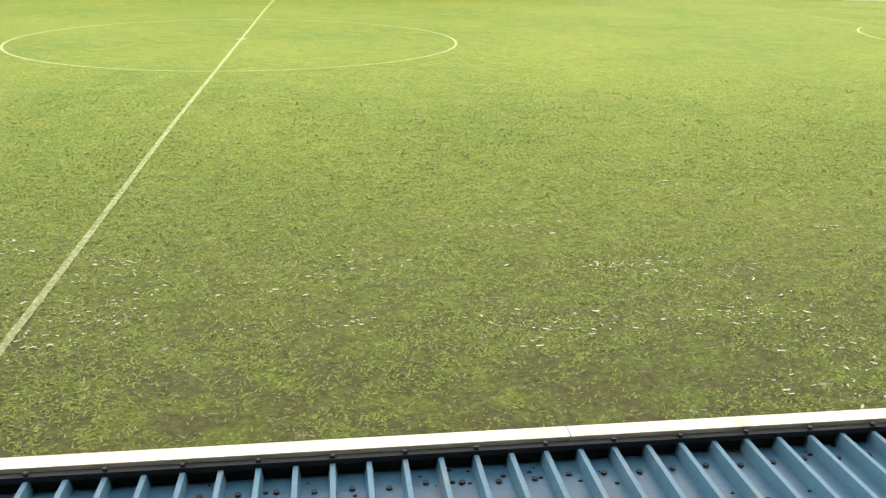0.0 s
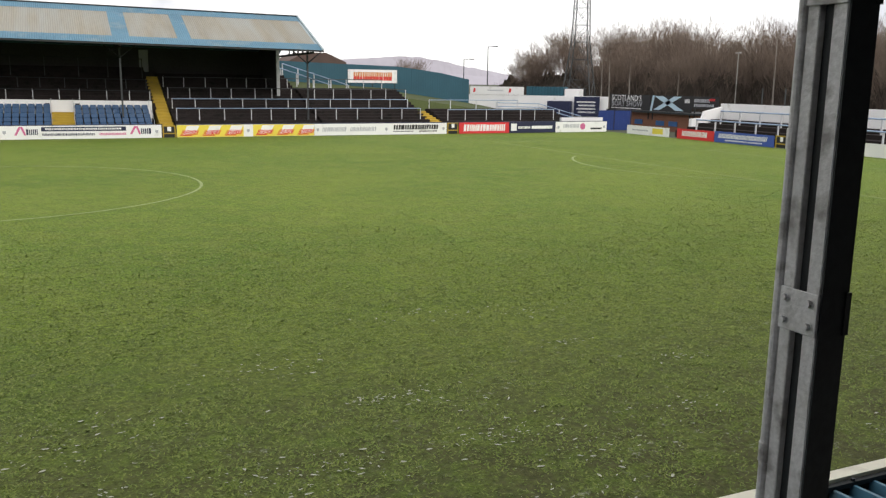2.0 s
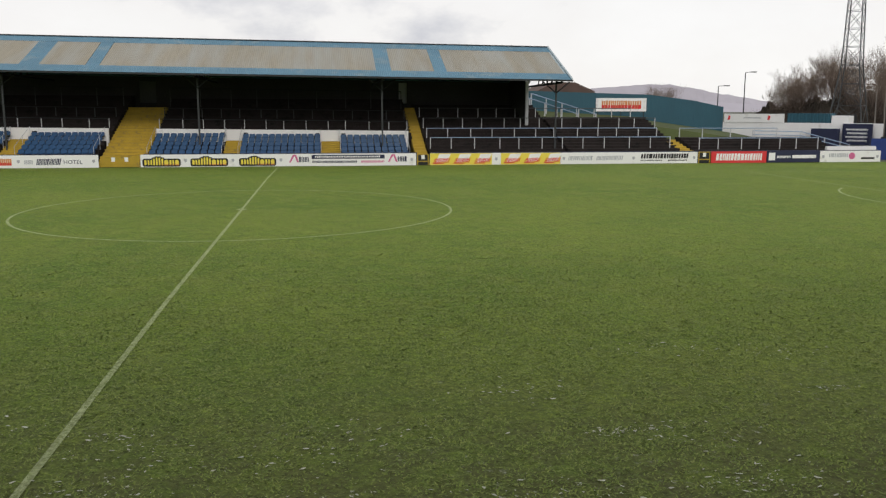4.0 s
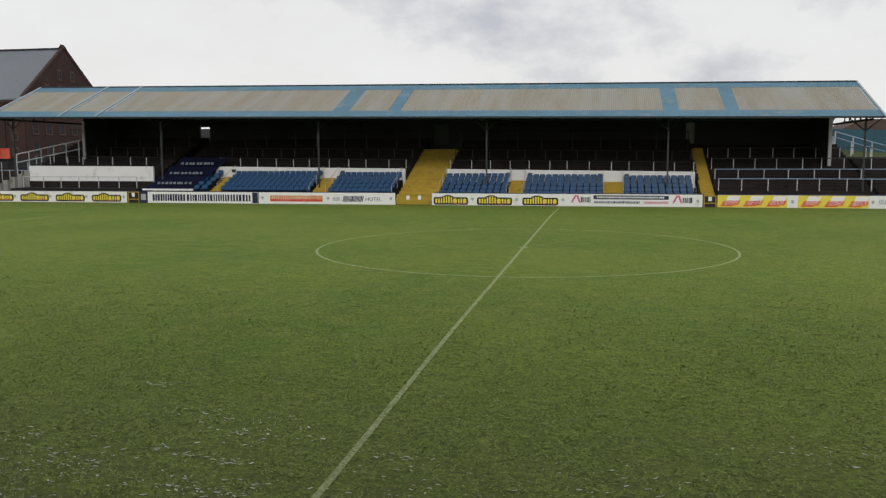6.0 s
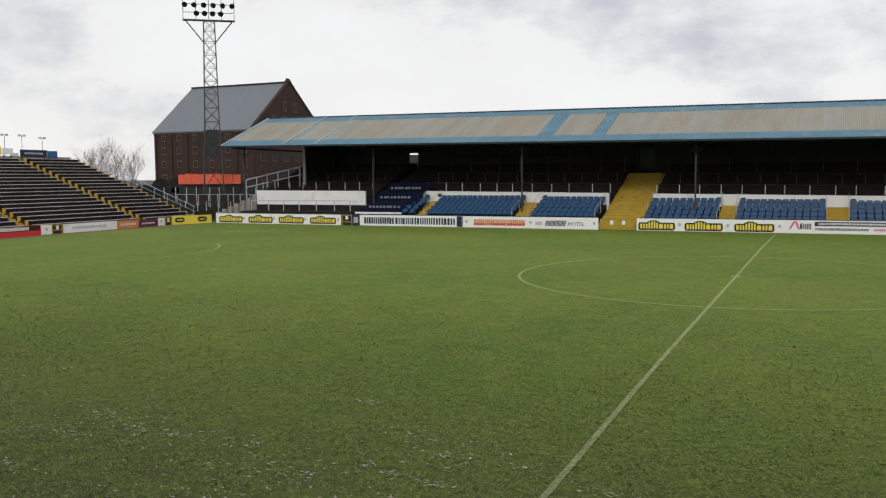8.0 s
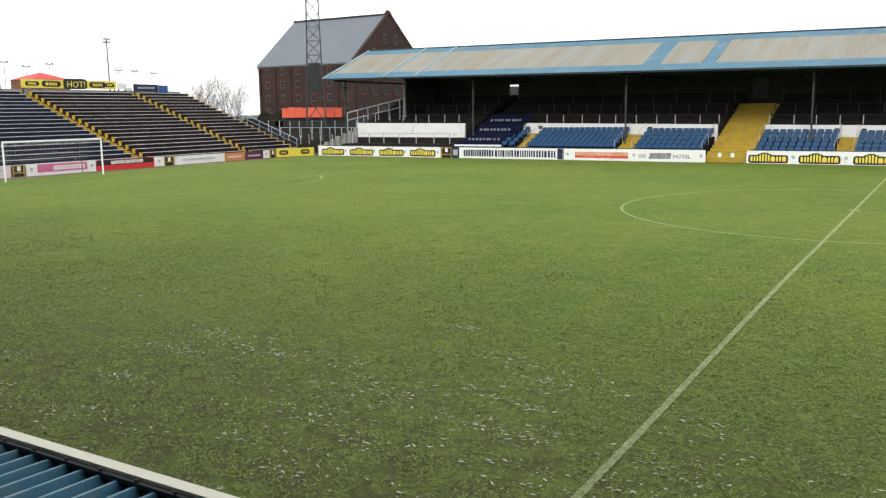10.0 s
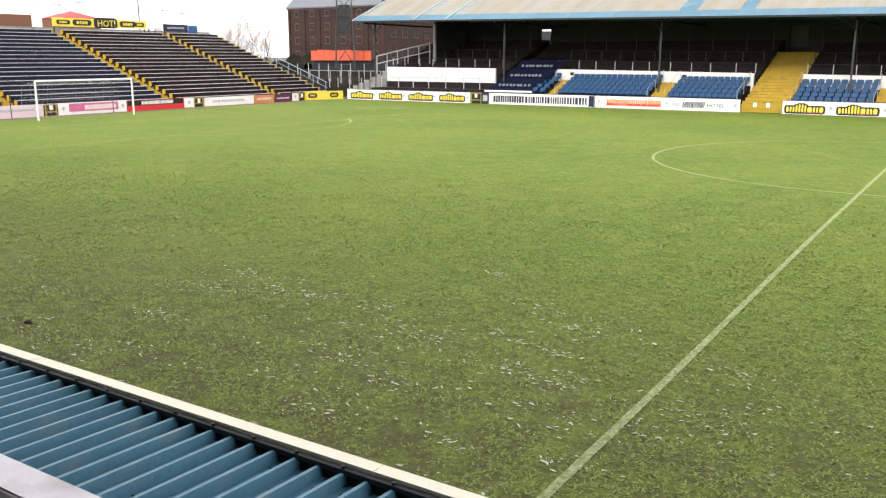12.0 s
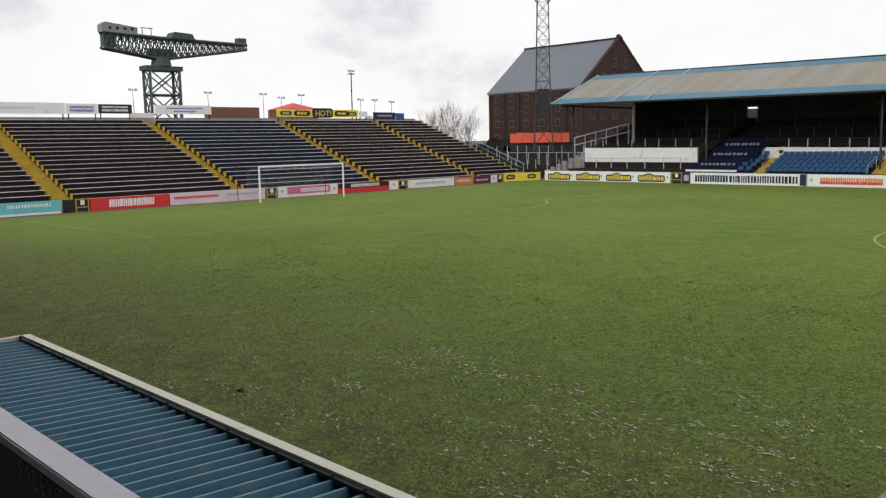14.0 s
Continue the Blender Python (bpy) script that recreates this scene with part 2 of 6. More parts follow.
FLASHING = surf("pale_flashing", (0.34, 0.41, 0.44), 0.6, 0.12, 0.8, 10, 0.1)
IVY = surf("dull_ivy", (0.022, 0.021, 0.015), 0.97, 0.45, 0.8, 10, 0.5, spec=0.08)
SLATE = surf("grey_slate_roof", (0.165, 0.185, 0.21), 0.6, 0.1, 0.12, 3, 0.15)
GLASS = surf("dark_window_glass", (0.012, 0.013, 0.016), 0.35, 0.3, 0.5, 3, 0.0, spec=0.2)
TEAL = surf("teal_fence_sheet", (0.022, 0.092, 0.130), 0.55, 0.15, 0.5, 8, 0.1)
BANK = surf("rough_bank_grass", (0.062, 0.080, 0.022), 0.95, 0.3, 0.6, 12, 0.4)
BARK = surf("winter_bark", (0.085, 0.066, 0.055), 0.95, 0.35, 0.8, 8, 0.3, spec=0.08)
TWIG = surf("winter_twigs", (0.190, 0.148, 0.120), 0.95, 0.3, 0.3, 4, 0.0, spec=0.08)
SCRUB = surf("dark_scrub", (0.040, 0.034, 0.027), 0.97, 0.5, 0.5, 6, 0.5, spec=0.08)
PALEBARK = surf("pale_birch_bark", (0.30, 0.27, 0.24), 0.9, 0.3, 1.2, 12, 0.2)
# distance haze is put into this pale colour
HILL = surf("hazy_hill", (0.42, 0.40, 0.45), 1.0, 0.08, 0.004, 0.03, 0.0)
TARP = surf("orange_tarpaulin", (0.72, 0.12, 0.06), 0.6, 0.22, 0.5, 4, 0.1)


# ---- building helpers ----
def box(bm, x0, y0, z0, x1, y1, z1):
    v = [bm.verts.new(p) for p in ((x0, y0, z0), (x1, y0, z0), (x1, y1, z0), (x0, y1, z0), (x0, y0, z1), (x1, y0, z1), (x1, y1, z1), (x0, y1, z1))]
    for f in ((3, 2, 1, 0), (4, 5, 6, 7), (0, 1, 5, 4), (1, 2, 6, 5), (2, 3, 7, 6), (3, 0, 4, 7)):
        bm.faces.new([v[i] for i in f])


def prism(bm, points, a, c, axis="y"):
    """A solid with the outline points, drawn in the two axes other than axis, from a to c along that axis."""
    def at(p, d):
        return {"x": (d, p[0], p[1]), "y": (p[0], d, p[1]), "z": (p[0], p[1], d)}[axis]
    lo, hi = [bm.verts.new(at(p, a)) for p in points], [bm.verts.new(at(p, c)) for p in points]
    bm.faces.new(lo), bm.faces.new(hi[::-1])
    for i in range(len(points)):
        j = (i + 1) % len(points)
        bm.faces.new((lo[j], lo[i], hi[i], hi[j]))


def tube(bm, a, c, r, r2=None, seg=6):
    a, c = Vector(a), Vector(c)
    r2 = r if r2 is None else r2
    d = (c - a).normalized()
    u = d.cross((0, 0, 1) if abs(d.z) < 0.9 else (1, 0, 0)).normalized()
    w = d.cross(u)
    ring = [[bm.verts.new(p + (u * math.cos(k * math.tau / seg) + w * math.sin(k * math.tau / seg)) * q) for k in range(seg)] for p, q in ((a, r), (c, r2))]
    for k in range(seg):
        j = (k + 1) % seg
        bm.faces.new((ring[0][k], ring[0][j], ring[1][j], ring[1][k]))
    bm.faces.new(ring[0][::-1]), bm.faces.new(ring[1])


def beam(bm, a, c, w):
    """A square bar of width w."""
    tube(bm, a, c, w * 0.71, seg=4)


def mesh_of(name, bm, material):
    bmesh.ops.recalc_face_normals(bm, faces=bm.faces)
    me = bpy.data.meshes.new(name)
    bm.to_mesh(me)
    bm.free()
    me.materials.append(material)
    return me


def part(name, bm, material, parent, label=""):
    ob = new(name, mesh_of(name, bm, material))
    ob.parent = parent
    if label:
        ob["label"] = label
    return ob


def share(name, me, parent, at=(0, 0, 0), turn=0.0):
    ob = new(name, me)
    ob.parent, ob.location, ob.rotation_euler = parent, at, (0, 0, turn)
    return ob


def thing(name, label, category, at=(0, 0, 0), group="", kind="", turn=0.0):
    ob = new(name)
    ob.location, ob.rotation_euler = at, (0, 0, turn)
    return tagged(ob, label, category, group, kind)


def solo(name, bm, material, label, category="", group="", kind=""):
    return tagged(new(name, mesh_of(name, bm, material)), label, category, group, kind)


def smooth(a, c, v):
    k = min(1.0, max(0.0, (v - a) / (c - a)))
    return k * k * (3 - 2 * k)


def crown(x, y):
    """The height of the slightly crowned pitch."""
    return 0.115 * (1 - smooth(15, 28, abs(y))) * (1 - smooth(34, 47, abs(x)))

# ---- ground and pitch lines ----
def build_ground():
    xs = [-3000, -1200, -400, -150, -90, -64] + [x * 1.0 for x in range(-52, 51)] + [64, 90, 150, 400, 1200, 3000]
    ys = [-3000, -1000, -300, -100, -60, -46] + [y * 1.0 for y in range(-38, 31)] + [40, 60, 100, 300, 1000, 3000]
    me = bpy.data.meshes.new("ground")
    verts = [(x, y, crown(x, y)) for y in ys for x in xs]
    n = len(xs)
    faces = [(j * n + i, j * n + i + 1, (j + 1) * n + i + 1, (j + 1) * n + i) for j in range(len(ys) - 1) for i in range(n - 1)]
    me.from_pydata(verts, [], faces)
    me.materials.append(TURF), me.materials.append(EARTH), me.materials.append(TRACK)
    for p in me.polygons:
        x, y, _ = p.center
        inside = -52 < x < 50 and -33 < y < 30
        p.material_index = 0 if inside and x > -50.6 else 2 if inside else 1
        p.use_smooth = True
    tagged(new("ground", me), "worn green winter football turf with muddy near edge, darkened for shade", "ground", kind="structure")


def strip(bm, pts, w, closed=False):
    """A painted line along pts on the crowned turf."""
    n = len(pts)
    rows = []
    for i, (x, y) in enumerate(pts):
        a = Vector(pts[(i - 1) % n if closed else max(i - 1, 0)])
        c = Vector(pts[(i + 1) % n if closed else min(i + 1, n - 1)])
        d = (c - a).normalized()
        nx, ny = -d.y * w / 2, d.x * w / 2
        rows.append([bm.verts.new((x + s * nx, y + s * ny, crown(x, y) + 0.010)) for s in (-1, 1)])
    for i in range(n if closed else n - 1):
        j = (i + 1) % n
        bm.faces.new((rows[i][0], rows[j][0], rows[j][1], rows[i][1]))


def straight(x0, y0, x1, y1):
    k = max(2, int(math.hypot(x1 - x0, y1 - y0)))
    return [(x0 + (x1 - x0) * i / k, y0 + (y1 - y0) * i / k) for i in range(k + 1)]


def arc(cx, cy, r, a0, a1, k=64):
    return [(cx + r * math.cos(radians(a0 + (a1 - a0) * i / k)), cy + r * math.sin(radians(a0 + (a1 - a0) * i / k))) for i in range(k + 1)]


def build_lines():
    def line(name, pts, mat, w=0.12, closed=False, label="white painted pitch line, partly worn"):
        bm = bmesh.new()
        strip(bm, pts, w, closed)
        solo(name, bm, mat, label, "pitch line", kind="structure")
    line("halfway_line", straight(0, -30.5, 0, 28.3), LINE, 0.105, label="white painted halfway line on the turf")
    line("centre_circle", arc(0, 0, 8.74, 0, 360, 120)[:-1], LINE, 0.105, True, "white painted centre circle on the turf")
    bm = bmesh.new()
    bmesh.ops.create_circle(bm, cap_ends=True, radius=0.22, segments=16, matrix=Matrix.Translation((0, 0, crown(0, 0) + 0.016)))
    solo("centre_spot", bm, LINE, "white painted centre spot", "pitch line", kind="structure")
    for s in (-1, 1):
        gx, bx = s * 48.75, s * 32.1
        for a0, a1, paint in ((-52, 30, FAINT), (30, 52, LINE)) if s < 0 else ((186, 232, FAINT), (136, 186, LINE)):
            line("penalty_arc", arc(s * 37.75, 0, 9.15, a0, a1), paint, 0.12)
        line("penalty_area_line", straight(bx, -19.4, bx, 18.4), FAINT, 0.11)
        for y in (-19.4, 18.4):
            line("penalty_area_line", straight(gx, y, bx, y), FAINT, 0.11)
        line("goal_line", straight(gx, -28.5, gx, 28.3), FAINT, 0.11)
        for y in (-9.16, 9.16):
            line("goal_area_line", straight(gx, y, gx - s * 5.5, y), FAINT, 0.11)
        line("goal_area_line", straight(gx - s * 5.5, -9.16, gx - s * 5.5, 9.16), FAINT, 0.11)
    line("touchline", straight(-48.75, 28.3, 48.75, 28.3), FAINT, 0.11, label="faded white far touchline")


build_ground()
build_lines()


# ---- far covered stand ----
def rise(x):
    """The far side falls gently from one end to the other."""
    return -0.0105 * (x + 15) + 0.058


X0, X1 = -50.2, 23.1       # roof ends
EAVE_Y, RIDGE_Y, BACK_Y = 30.5, 38.3, 45.0
EAVE_Z, RIDGE_Z = 6.95, 10.0


def build_stand_roof():
    roof = thing("stand_roof", "long pitched roof of blue and weathered tan corrugated sheets", "roof", kind="structure")
    # sheets: blue along eave and ridge, tan between, blue and pale cross bands
    bands = [(X0, X0 + 0.3, "edge"), (-50.2 + 0.3, -43.1, "tan"), (-43.1, -42.7, "edge"), (-42.7, -39.6, "tan"), (-39.6, -39.2, "edge"), (-39.2, -18.8, "tan"),
             (-18.8, -17.4, "blue"), (-17.4, -14.1, "tan"), (-14.1, -13.1, "blue"), (-13.1, 7.6, "tan"), (7.6, 8.8, "blue"),
             (8.8, 12.2, "tan"), (12.2, 13.2, "blue"), (13.2, X1 - 0.3, "tan"), (X1 - 0.3, X1, "edge")]

    def slope(bm, xa, xb, f0, f1, lift=0.0):
        """Corrugated sheet from fraction f0 to f1 of the slope."""
        k = max(2, int((xb - xa) / 0.075))
        cols = []
        for i in range(k + 1):
            x = xa + (xb - xa) * i / k
            z = (0.024 if i % 2 else 0.0) + lift
            cols.append([bm.verts.new((x, EAVE_Y + (RIDGE_Y - EAVE_Y) * f, EAVE_Z + (RIDGE_Z - EAVE_Z) * f + rise(x) + z)) for f in (f0, f1)])
        for i in range(k):
            bm.faces.new((cols[i][0], cols[i + 1][0], cols[i + 1][1], cols[i][1]))
    for f0, f1, name in ((0.0, 0.17, "eave_sheet"), (0.84, 1.0, "ridge_sheet")):
        bm = bmesh.new()
        slope(bm, X0, X1, f0, f1)
        part(name, bm, ROOFBLUE, roof, "sky-blue painted corrugated sheet")
    for xa, xb, kind in bands:
        bm = bmesh.new()
        slope(bm, xa, xb, 0.165, 0.845, -0.012)
        part("roof_sheet", bm, {"tan": ROOFTAN, "blue": ROOFBLUE, "edge": FLASHING}[kind], roof,
             {"tan": "weathered tan translucent corrugated sheet", "blue": "sky-blue corrugated sheet", "edge": "pale flashing strip"}[kind])
    bm = bmesh.new()
    for x in (X0, -43.1, -39.6, X1 - 0.14):
        prism(bm, [(EAVE_Y - 0.05, EAVE_Z + rise(x) + 0.02), (RIDGE_Y, RIDGE_Z + rise(x) + 0.02), (RIDGE_Y, RIDGE_Z + rise(x) + 0.10), (EAVE_Y - 0.05, EAVE_Z + rise(x) + 0.10)], x, x + 0.14, "x")
    part("verge_flashing", bm, FLASHING, roof, "white verge flashing")
    # underside, back slope, ridge capping, gutter
    bm = bmesh.new()
    for xa, xb in ((X0, X1),):
        quad = [(xa, EAVE_Y, EAVE_Z + rise(xa) - 0.10), (xb, EAVE_Y, EAVE_Z + rise(xb) - 0.10), (xb, RIDGE_Y, RIDGE_Z + rise(xb) - 0.10), (xa, RIDGE_Y, RIDGE_Z + rise(xa) - 0.10)]
        bm.faces.new([bm.verts.new(p) for p in quad])
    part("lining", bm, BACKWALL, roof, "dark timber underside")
    bm = bmesh.new()
    yb, zb = BACK_Y + 0.6, 7.0
    for dz in (0.0, -0.1):
        quad = [(X0, RIDGE_Y, RIDGE_Z + rise(X0) + dz), (X1, RIDGE_Y, RIDGE_Z + rise(X1) + dz), (X1, yb, zb + rise(X1) + dz), (X0, yb, zb + rise(X0) + dz)]
        bm.faces.new([bm.verts.new(p) for p in quad])
    part("back_slope", bm, ROOFBLUE, roof)
    bm = bmesh.new()
    tube(bm, (X0, RIDGE_Y, RIDGE_Z + rise(X0) + 0.03), (X1, RIDGE_Y, RIDGE_Z + rise(X1) + 0.03), 0.075, seg=8)
    part("ridge_capping", bm, DARKSTEEL, roof, "dark ridge capping")
    bm = bmesh.new()
    k = 24
    for i in range(k):
        xa, xb = X0 + (X1 - X0) * i / k, X0 + (X1 - X0) * (i + 1) / k
        prism(bm, [(xa, EAVE_Z + rise(xa) - 0.13), (xb, EAVE_Z + rise(xb) - 0.13), (xb, EAVE_Z + rise(xb) - 0.01), (xa, EAVE_Z + rise(xa) - 0.01)], EAVE_Y - 0.08, EAVE_Y + 0.03)
    part("fascia_gutter", bm, DARKSTEEL, roof, "dark eaves gutter")
    # trusses over every column
    for x in (-49.0, -34.6, -20.3, -6.1, 8.1, 22.3):
        bm = bmesh.new()
        r = rise(x)
        beam(bm, (x, EAVE_Y + 0.2, EAVE_Z + r - 0.2), (x, BACK_Y, EAVE_Z + r - 0.25), 0.12)
        for k in range(5):
            ya, yb2 = EAVE_Y + 0.4 + k * 1.5, EAVE_Y + 1.15 + k * 1.5
            top = EAVE_Z + (RIDGE_Z - EAVE_Z) * (yb2 - EAVE_Y) / (RIDGE_Y - EAVE_Y) + r - 0.2
            beam(bm, (x, ya, EAVE_Z + r - 0.2), (x, yb2, top), 0.07)
            beam(bm, (x, yb2, top), (x, ya + 1.5, EAVE_Z + r - 0.2), 0.07)
        part("truss", bm, DARKSTEEL, roof, "dark steel roof truss")


COLUMN = surf("column_grey_paint", (0.060, 0.066, 0.070), 0.6, 0.25, 2.0, 30, 0.1)


def build_stand_columns():
    for x in (-49.0, -34.6, -20.3, -6.1, 8.1, 22.3):
        col = thing("stand_column", "slim dark steel roof column with bracket arms, standing on the terrace", "column", (x, 32.5, 0), "far stand columns")
        r = rise(x)
        bm = bmesh.new()
        box(bm, -0.05, -0.015, 0.9 + r, 0.05, 0.015, EAVE_Z + 0.5 + r)
        box(bm, -0.062, -0.06, 0.9 + r, -0.048, 0.06, EAVE_Z + 0.5 + r)
        box(bm, 0.048, -0.06, 0.9 + r, 0.062, 0.06, EAVE_Z + 0.5 + r)
        part("shaft", bm, COLUMN, col)
        for s in (-1, 1):
            bm = bmesh.new()
            beam(bm, (0, 0, EAVE_Z - 1.0 + r), (s * 1.1, 0, EAVE_Z - 0.1 + r), 0.07)
            part("bracket", bm, DARKSTEEL, col)


def step_block(bm, xa, xb, y0, z0, tread, height, n, deep=0.0):
    """n steps that climb away from the pitch."""
    pts = [(y0, -0.2)]
    for i in range(n):
        pts += [(y0 + i * tread, z0 + i * height), (y0 + (i + 1) * tread, z0 + i * height)]
    pts.append((y0 + n * tread + deep, z0 + (n - 1) * height))
    pts.append((y0 + n * tread + deep, -0.2))
    prism(bm, pts, xa, xb, "x")


def build_stand_body():
    body = thing("far_stand", "dark concrete terrace and back wall under the long roof", "stand", kind="structure")
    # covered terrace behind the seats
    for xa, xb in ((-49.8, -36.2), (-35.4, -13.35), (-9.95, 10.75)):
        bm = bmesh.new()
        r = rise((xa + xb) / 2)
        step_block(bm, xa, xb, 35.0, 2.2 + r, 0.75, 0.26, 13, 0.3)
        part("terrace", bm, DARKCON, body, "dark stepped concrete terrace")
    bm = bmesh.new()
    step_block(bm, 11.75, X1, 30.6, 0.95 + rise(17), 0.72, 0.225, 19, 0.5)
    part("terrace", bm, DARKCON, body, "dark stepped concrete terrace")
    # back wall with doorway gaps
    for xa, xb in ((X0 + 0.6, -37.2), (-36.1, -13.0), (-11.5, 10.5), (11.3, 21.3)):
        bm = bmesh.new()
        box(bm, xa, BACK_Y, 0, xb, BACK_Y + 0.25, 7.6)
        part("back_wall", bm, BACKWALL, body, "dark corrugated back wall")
    bm = bmesh.new()
    for xa, xb in ((-37.2, -36.1), (-13.0, -11.5), (10.5, 11.3)):
        box(bm, xa, BACK_Y + 0.02, 6.75, xb, BACK_Y + 0.23, 7.6)
        box(bm, xa, BACK_Y + 0.02, 0, xb, BACK_Y + 0.23, 4.85)
    part("lintel", bm, DARKSTEEL, body)
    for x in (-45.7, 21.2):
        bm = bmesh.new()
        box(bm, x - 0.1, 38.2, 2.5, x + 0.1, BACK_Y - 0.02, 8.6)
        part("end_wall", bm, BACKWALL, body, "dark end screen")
        bm = bmesh.new()
        box(bm, x - 0.13, 38.0, 2.6, x + 0.13, 38.19, 7.2)
        part("end_post", bm, PALEPIPE, body, "pale end post")
    # white walls behind the seats
    for xa, xb in ((-30.9, -13.4), (-9.75, 10.4)):
        bm = bmesh.new()
        k = 6
        for i in range(k):
            a, c = xa + (xb - xa) * i / k, xa + (xb - xa) * (i + 1) / k
            prism(bm, [(a, 1.2), (c, 1.2), (c, 2.74 + rise(c)), (a, 2.74 + rise(a))], 34.75, 34.95)
        part("seat_wall", bm, WHITE, body, "white painted wall behind the seats")
    # low front wall
    for xa, xb in ((-50.0, -13.3), (-9.9, 10.6), (11.7, 49.5)):
        bm = bmesh.new()
        box(bm, xa, 30.0, -0.1, xb, 30.22, 0.98)
        part("front_wall", bm, NAVY, body, "navy painted perimeter wall")
    # yellow stairways
    for xa, xb, n in ((-13.3, -10.0, 20), (10.65, 11.65, 20)):
        bm = bmesh.new()
        step_block(bm, xa, xb, 30.4, 0.35, 0.60, 0.215, n, 3.0)
        part("stairway", bm, YELLOW, body, "yellow painted concrete stairway")


SEAT_BLOCKS = [(-31.0, -29.6), (-28.6, -20.6), (-19.1, -13.6), (-9.7, -4.3), (-3.0, 3.2), (4.8, 10.1)]
SEAT_AISLES = [(-29.6, -28.6), (-20.6, -19.1), (-4.3, -3.0), (3.2, 4.8)]


def seat_meshes():
    bm = bmesh.new()
    prism(bm, [(-0.20, 0.40), (0.16, 0.37), (0.20, 0.40), (0.20, 0.44), (-0.20, 0.46)], -0.21, 0.21, "x")
    box(bm, -0.03, -0.05, 0.0, 0.03, 0.05, 0.39)
    pan = mesh_of("seat_pan", bm, SEATBLUE)
    bm = bmesh.new()
    prism(bm, [(-0.215, 0.40), (0.215, 0.40), (0.235, 0.62), (0.19, 0.71), (-0.19, 0.71), (-0.235, 0.62)], 0.17, 0.215, "y")
    for v in bm.verts:
        v.co.y += 0.22 * (v.co.z - 0.40)
    return pan, mesh_of("backrest", bm, SEATBLUE)


def build_seats():
    deck = thing("seating_deck", "low stepped concrete deck under the blue seats", "terrace", kind="structure")
    for xa, xb in SEAT_BLOCKS:
        # deck colour darkened so the gaps between seats look shaded
        bm = bmesh.new()
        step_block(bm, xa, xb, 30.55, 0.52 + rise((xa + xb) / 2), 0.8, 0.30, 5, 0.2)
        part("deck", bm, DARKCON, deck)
    for xa, xb in SEAT_AISLES:
        bm = bmesh.new()
        step_block(bm, xa + 0.01, xb - 0.01, 30.5, 0.50 + rise((xa + xb) / 2), 0.4, 0.15, 10, 0.2)
        part("aisle_steps", bm, YELLOW, deck, "yellow painted steps")
    pan, back = seat_meshes()
    first, extra = None, []
    for xa, xb in SEAT_BLOCKS:
        n = int((xb - xa) / 0.5)
        for row in range(5):
            for i in range(n):
                at = (xa + 0.25 + (xb - xa) * i / n, 30.98 + row * 0.8, 0.52 + 0.30 * row + rise((xa + xb) / 2))
                if xb < -14:
                    extra.append(at)
                elif first is None:
                    first = tagged(new("stadium_seat", pan), "blue plastic tip-up stadium seat", "seat", "blue stand seats")
                    first.location = at
                    b = new("backrest", back)
                    b.parent = first
                else:
                    copy_thing(first, Matrix.Translation(at))
    bm = bmesh.new()
    tmp = bmesh.new()
    tmp.from_mesh(pan), tmp.from_mesh(back)
    me = bpy.data.meshes.new("unit")
    tmp.to_mesh(me)
    tmp.free()
    for at in extra:
        k = len(bm.verts)
        bm.from_mesh(me)
        bm.verts.ensure_lookup_table()
        for v in bm.verts[k:]:
            v.co += Vector(at)
    solo("stadium_seats", bm, SEATBLUE, "rows of blue plastic stadium seats", "seats", "blue stand seats", "stuff")


def build_seat_fittings():
    """Pale rails beside the aisles and small dark speaker boxes on the white wall."""
    for xa, xb in SEAT_BLOCKS[1:]:
        for x in (xa - 0.06, xb + 0.02):
            r = rise(x)
            ob = thing("aisle_rail", "slim pale handrail at the end of the seat rows", "handrail", (x, 0, r), "seat aisle rails")
            bm = bmesh.new()
            tube(bm, (0, 30.7, 1.45), (0, 34.4, 2.85), 0.016, seg=6)
            part("rail", bm, PALEPIPE, ob)
            for y, z in ((30.7, 1.45), (32.6, 2.17), (34.4, 2.85)):
                bm = bmesh.new()
                tube(bm, (0, y, z - 1.0), (0, y, z), 0.016, seg=6)
                part("post", bm, PALEPIPE, ob)
    for x in (-28.9, -20.95, -18.9, -4.55, -2.75, 2.95, 5.05):
        ob = thing("wall_speaker", "small dark speaker box on the white wall", "loudspeaker", (x, 34.62, 2.36 + rise(x)), "wall speakers")
        bm = bmesh.new()
        prism(bm, [(-0.13, -0.12), (0.13, -0.12), (0.16, 0.14), (-0.16, 0.14)], -0.1, 0.1, "y")
        part("cabinet", bm, BLACK, ob)
        bm = bmesh.new()
        box(bm, -0.03, 0.10, -0.03, 0.03, 0.14, 0.03)
        part("bracket", bm, DARKSTEEL, ob)


build_stand_roof()
build_stand_columns()
build_seat_fittings()
build_stand_body()
build_seats()

# ---- end terrace with benches ----
TX0, TZ0, TREAD, STEP, ROWS = -53.3, 0.76, 0.83, 0.313, 19
AISLES = [(-15.75, -14.45), (-2.6, -1.6), (10.9, 11.85), (23.05, 23.75)]
SECTIONS = [(-33.0, -15.75), (-14.45, -2.6), (-1.6, 10.9), (11.85, 23.05), (23.75, 30.3)]


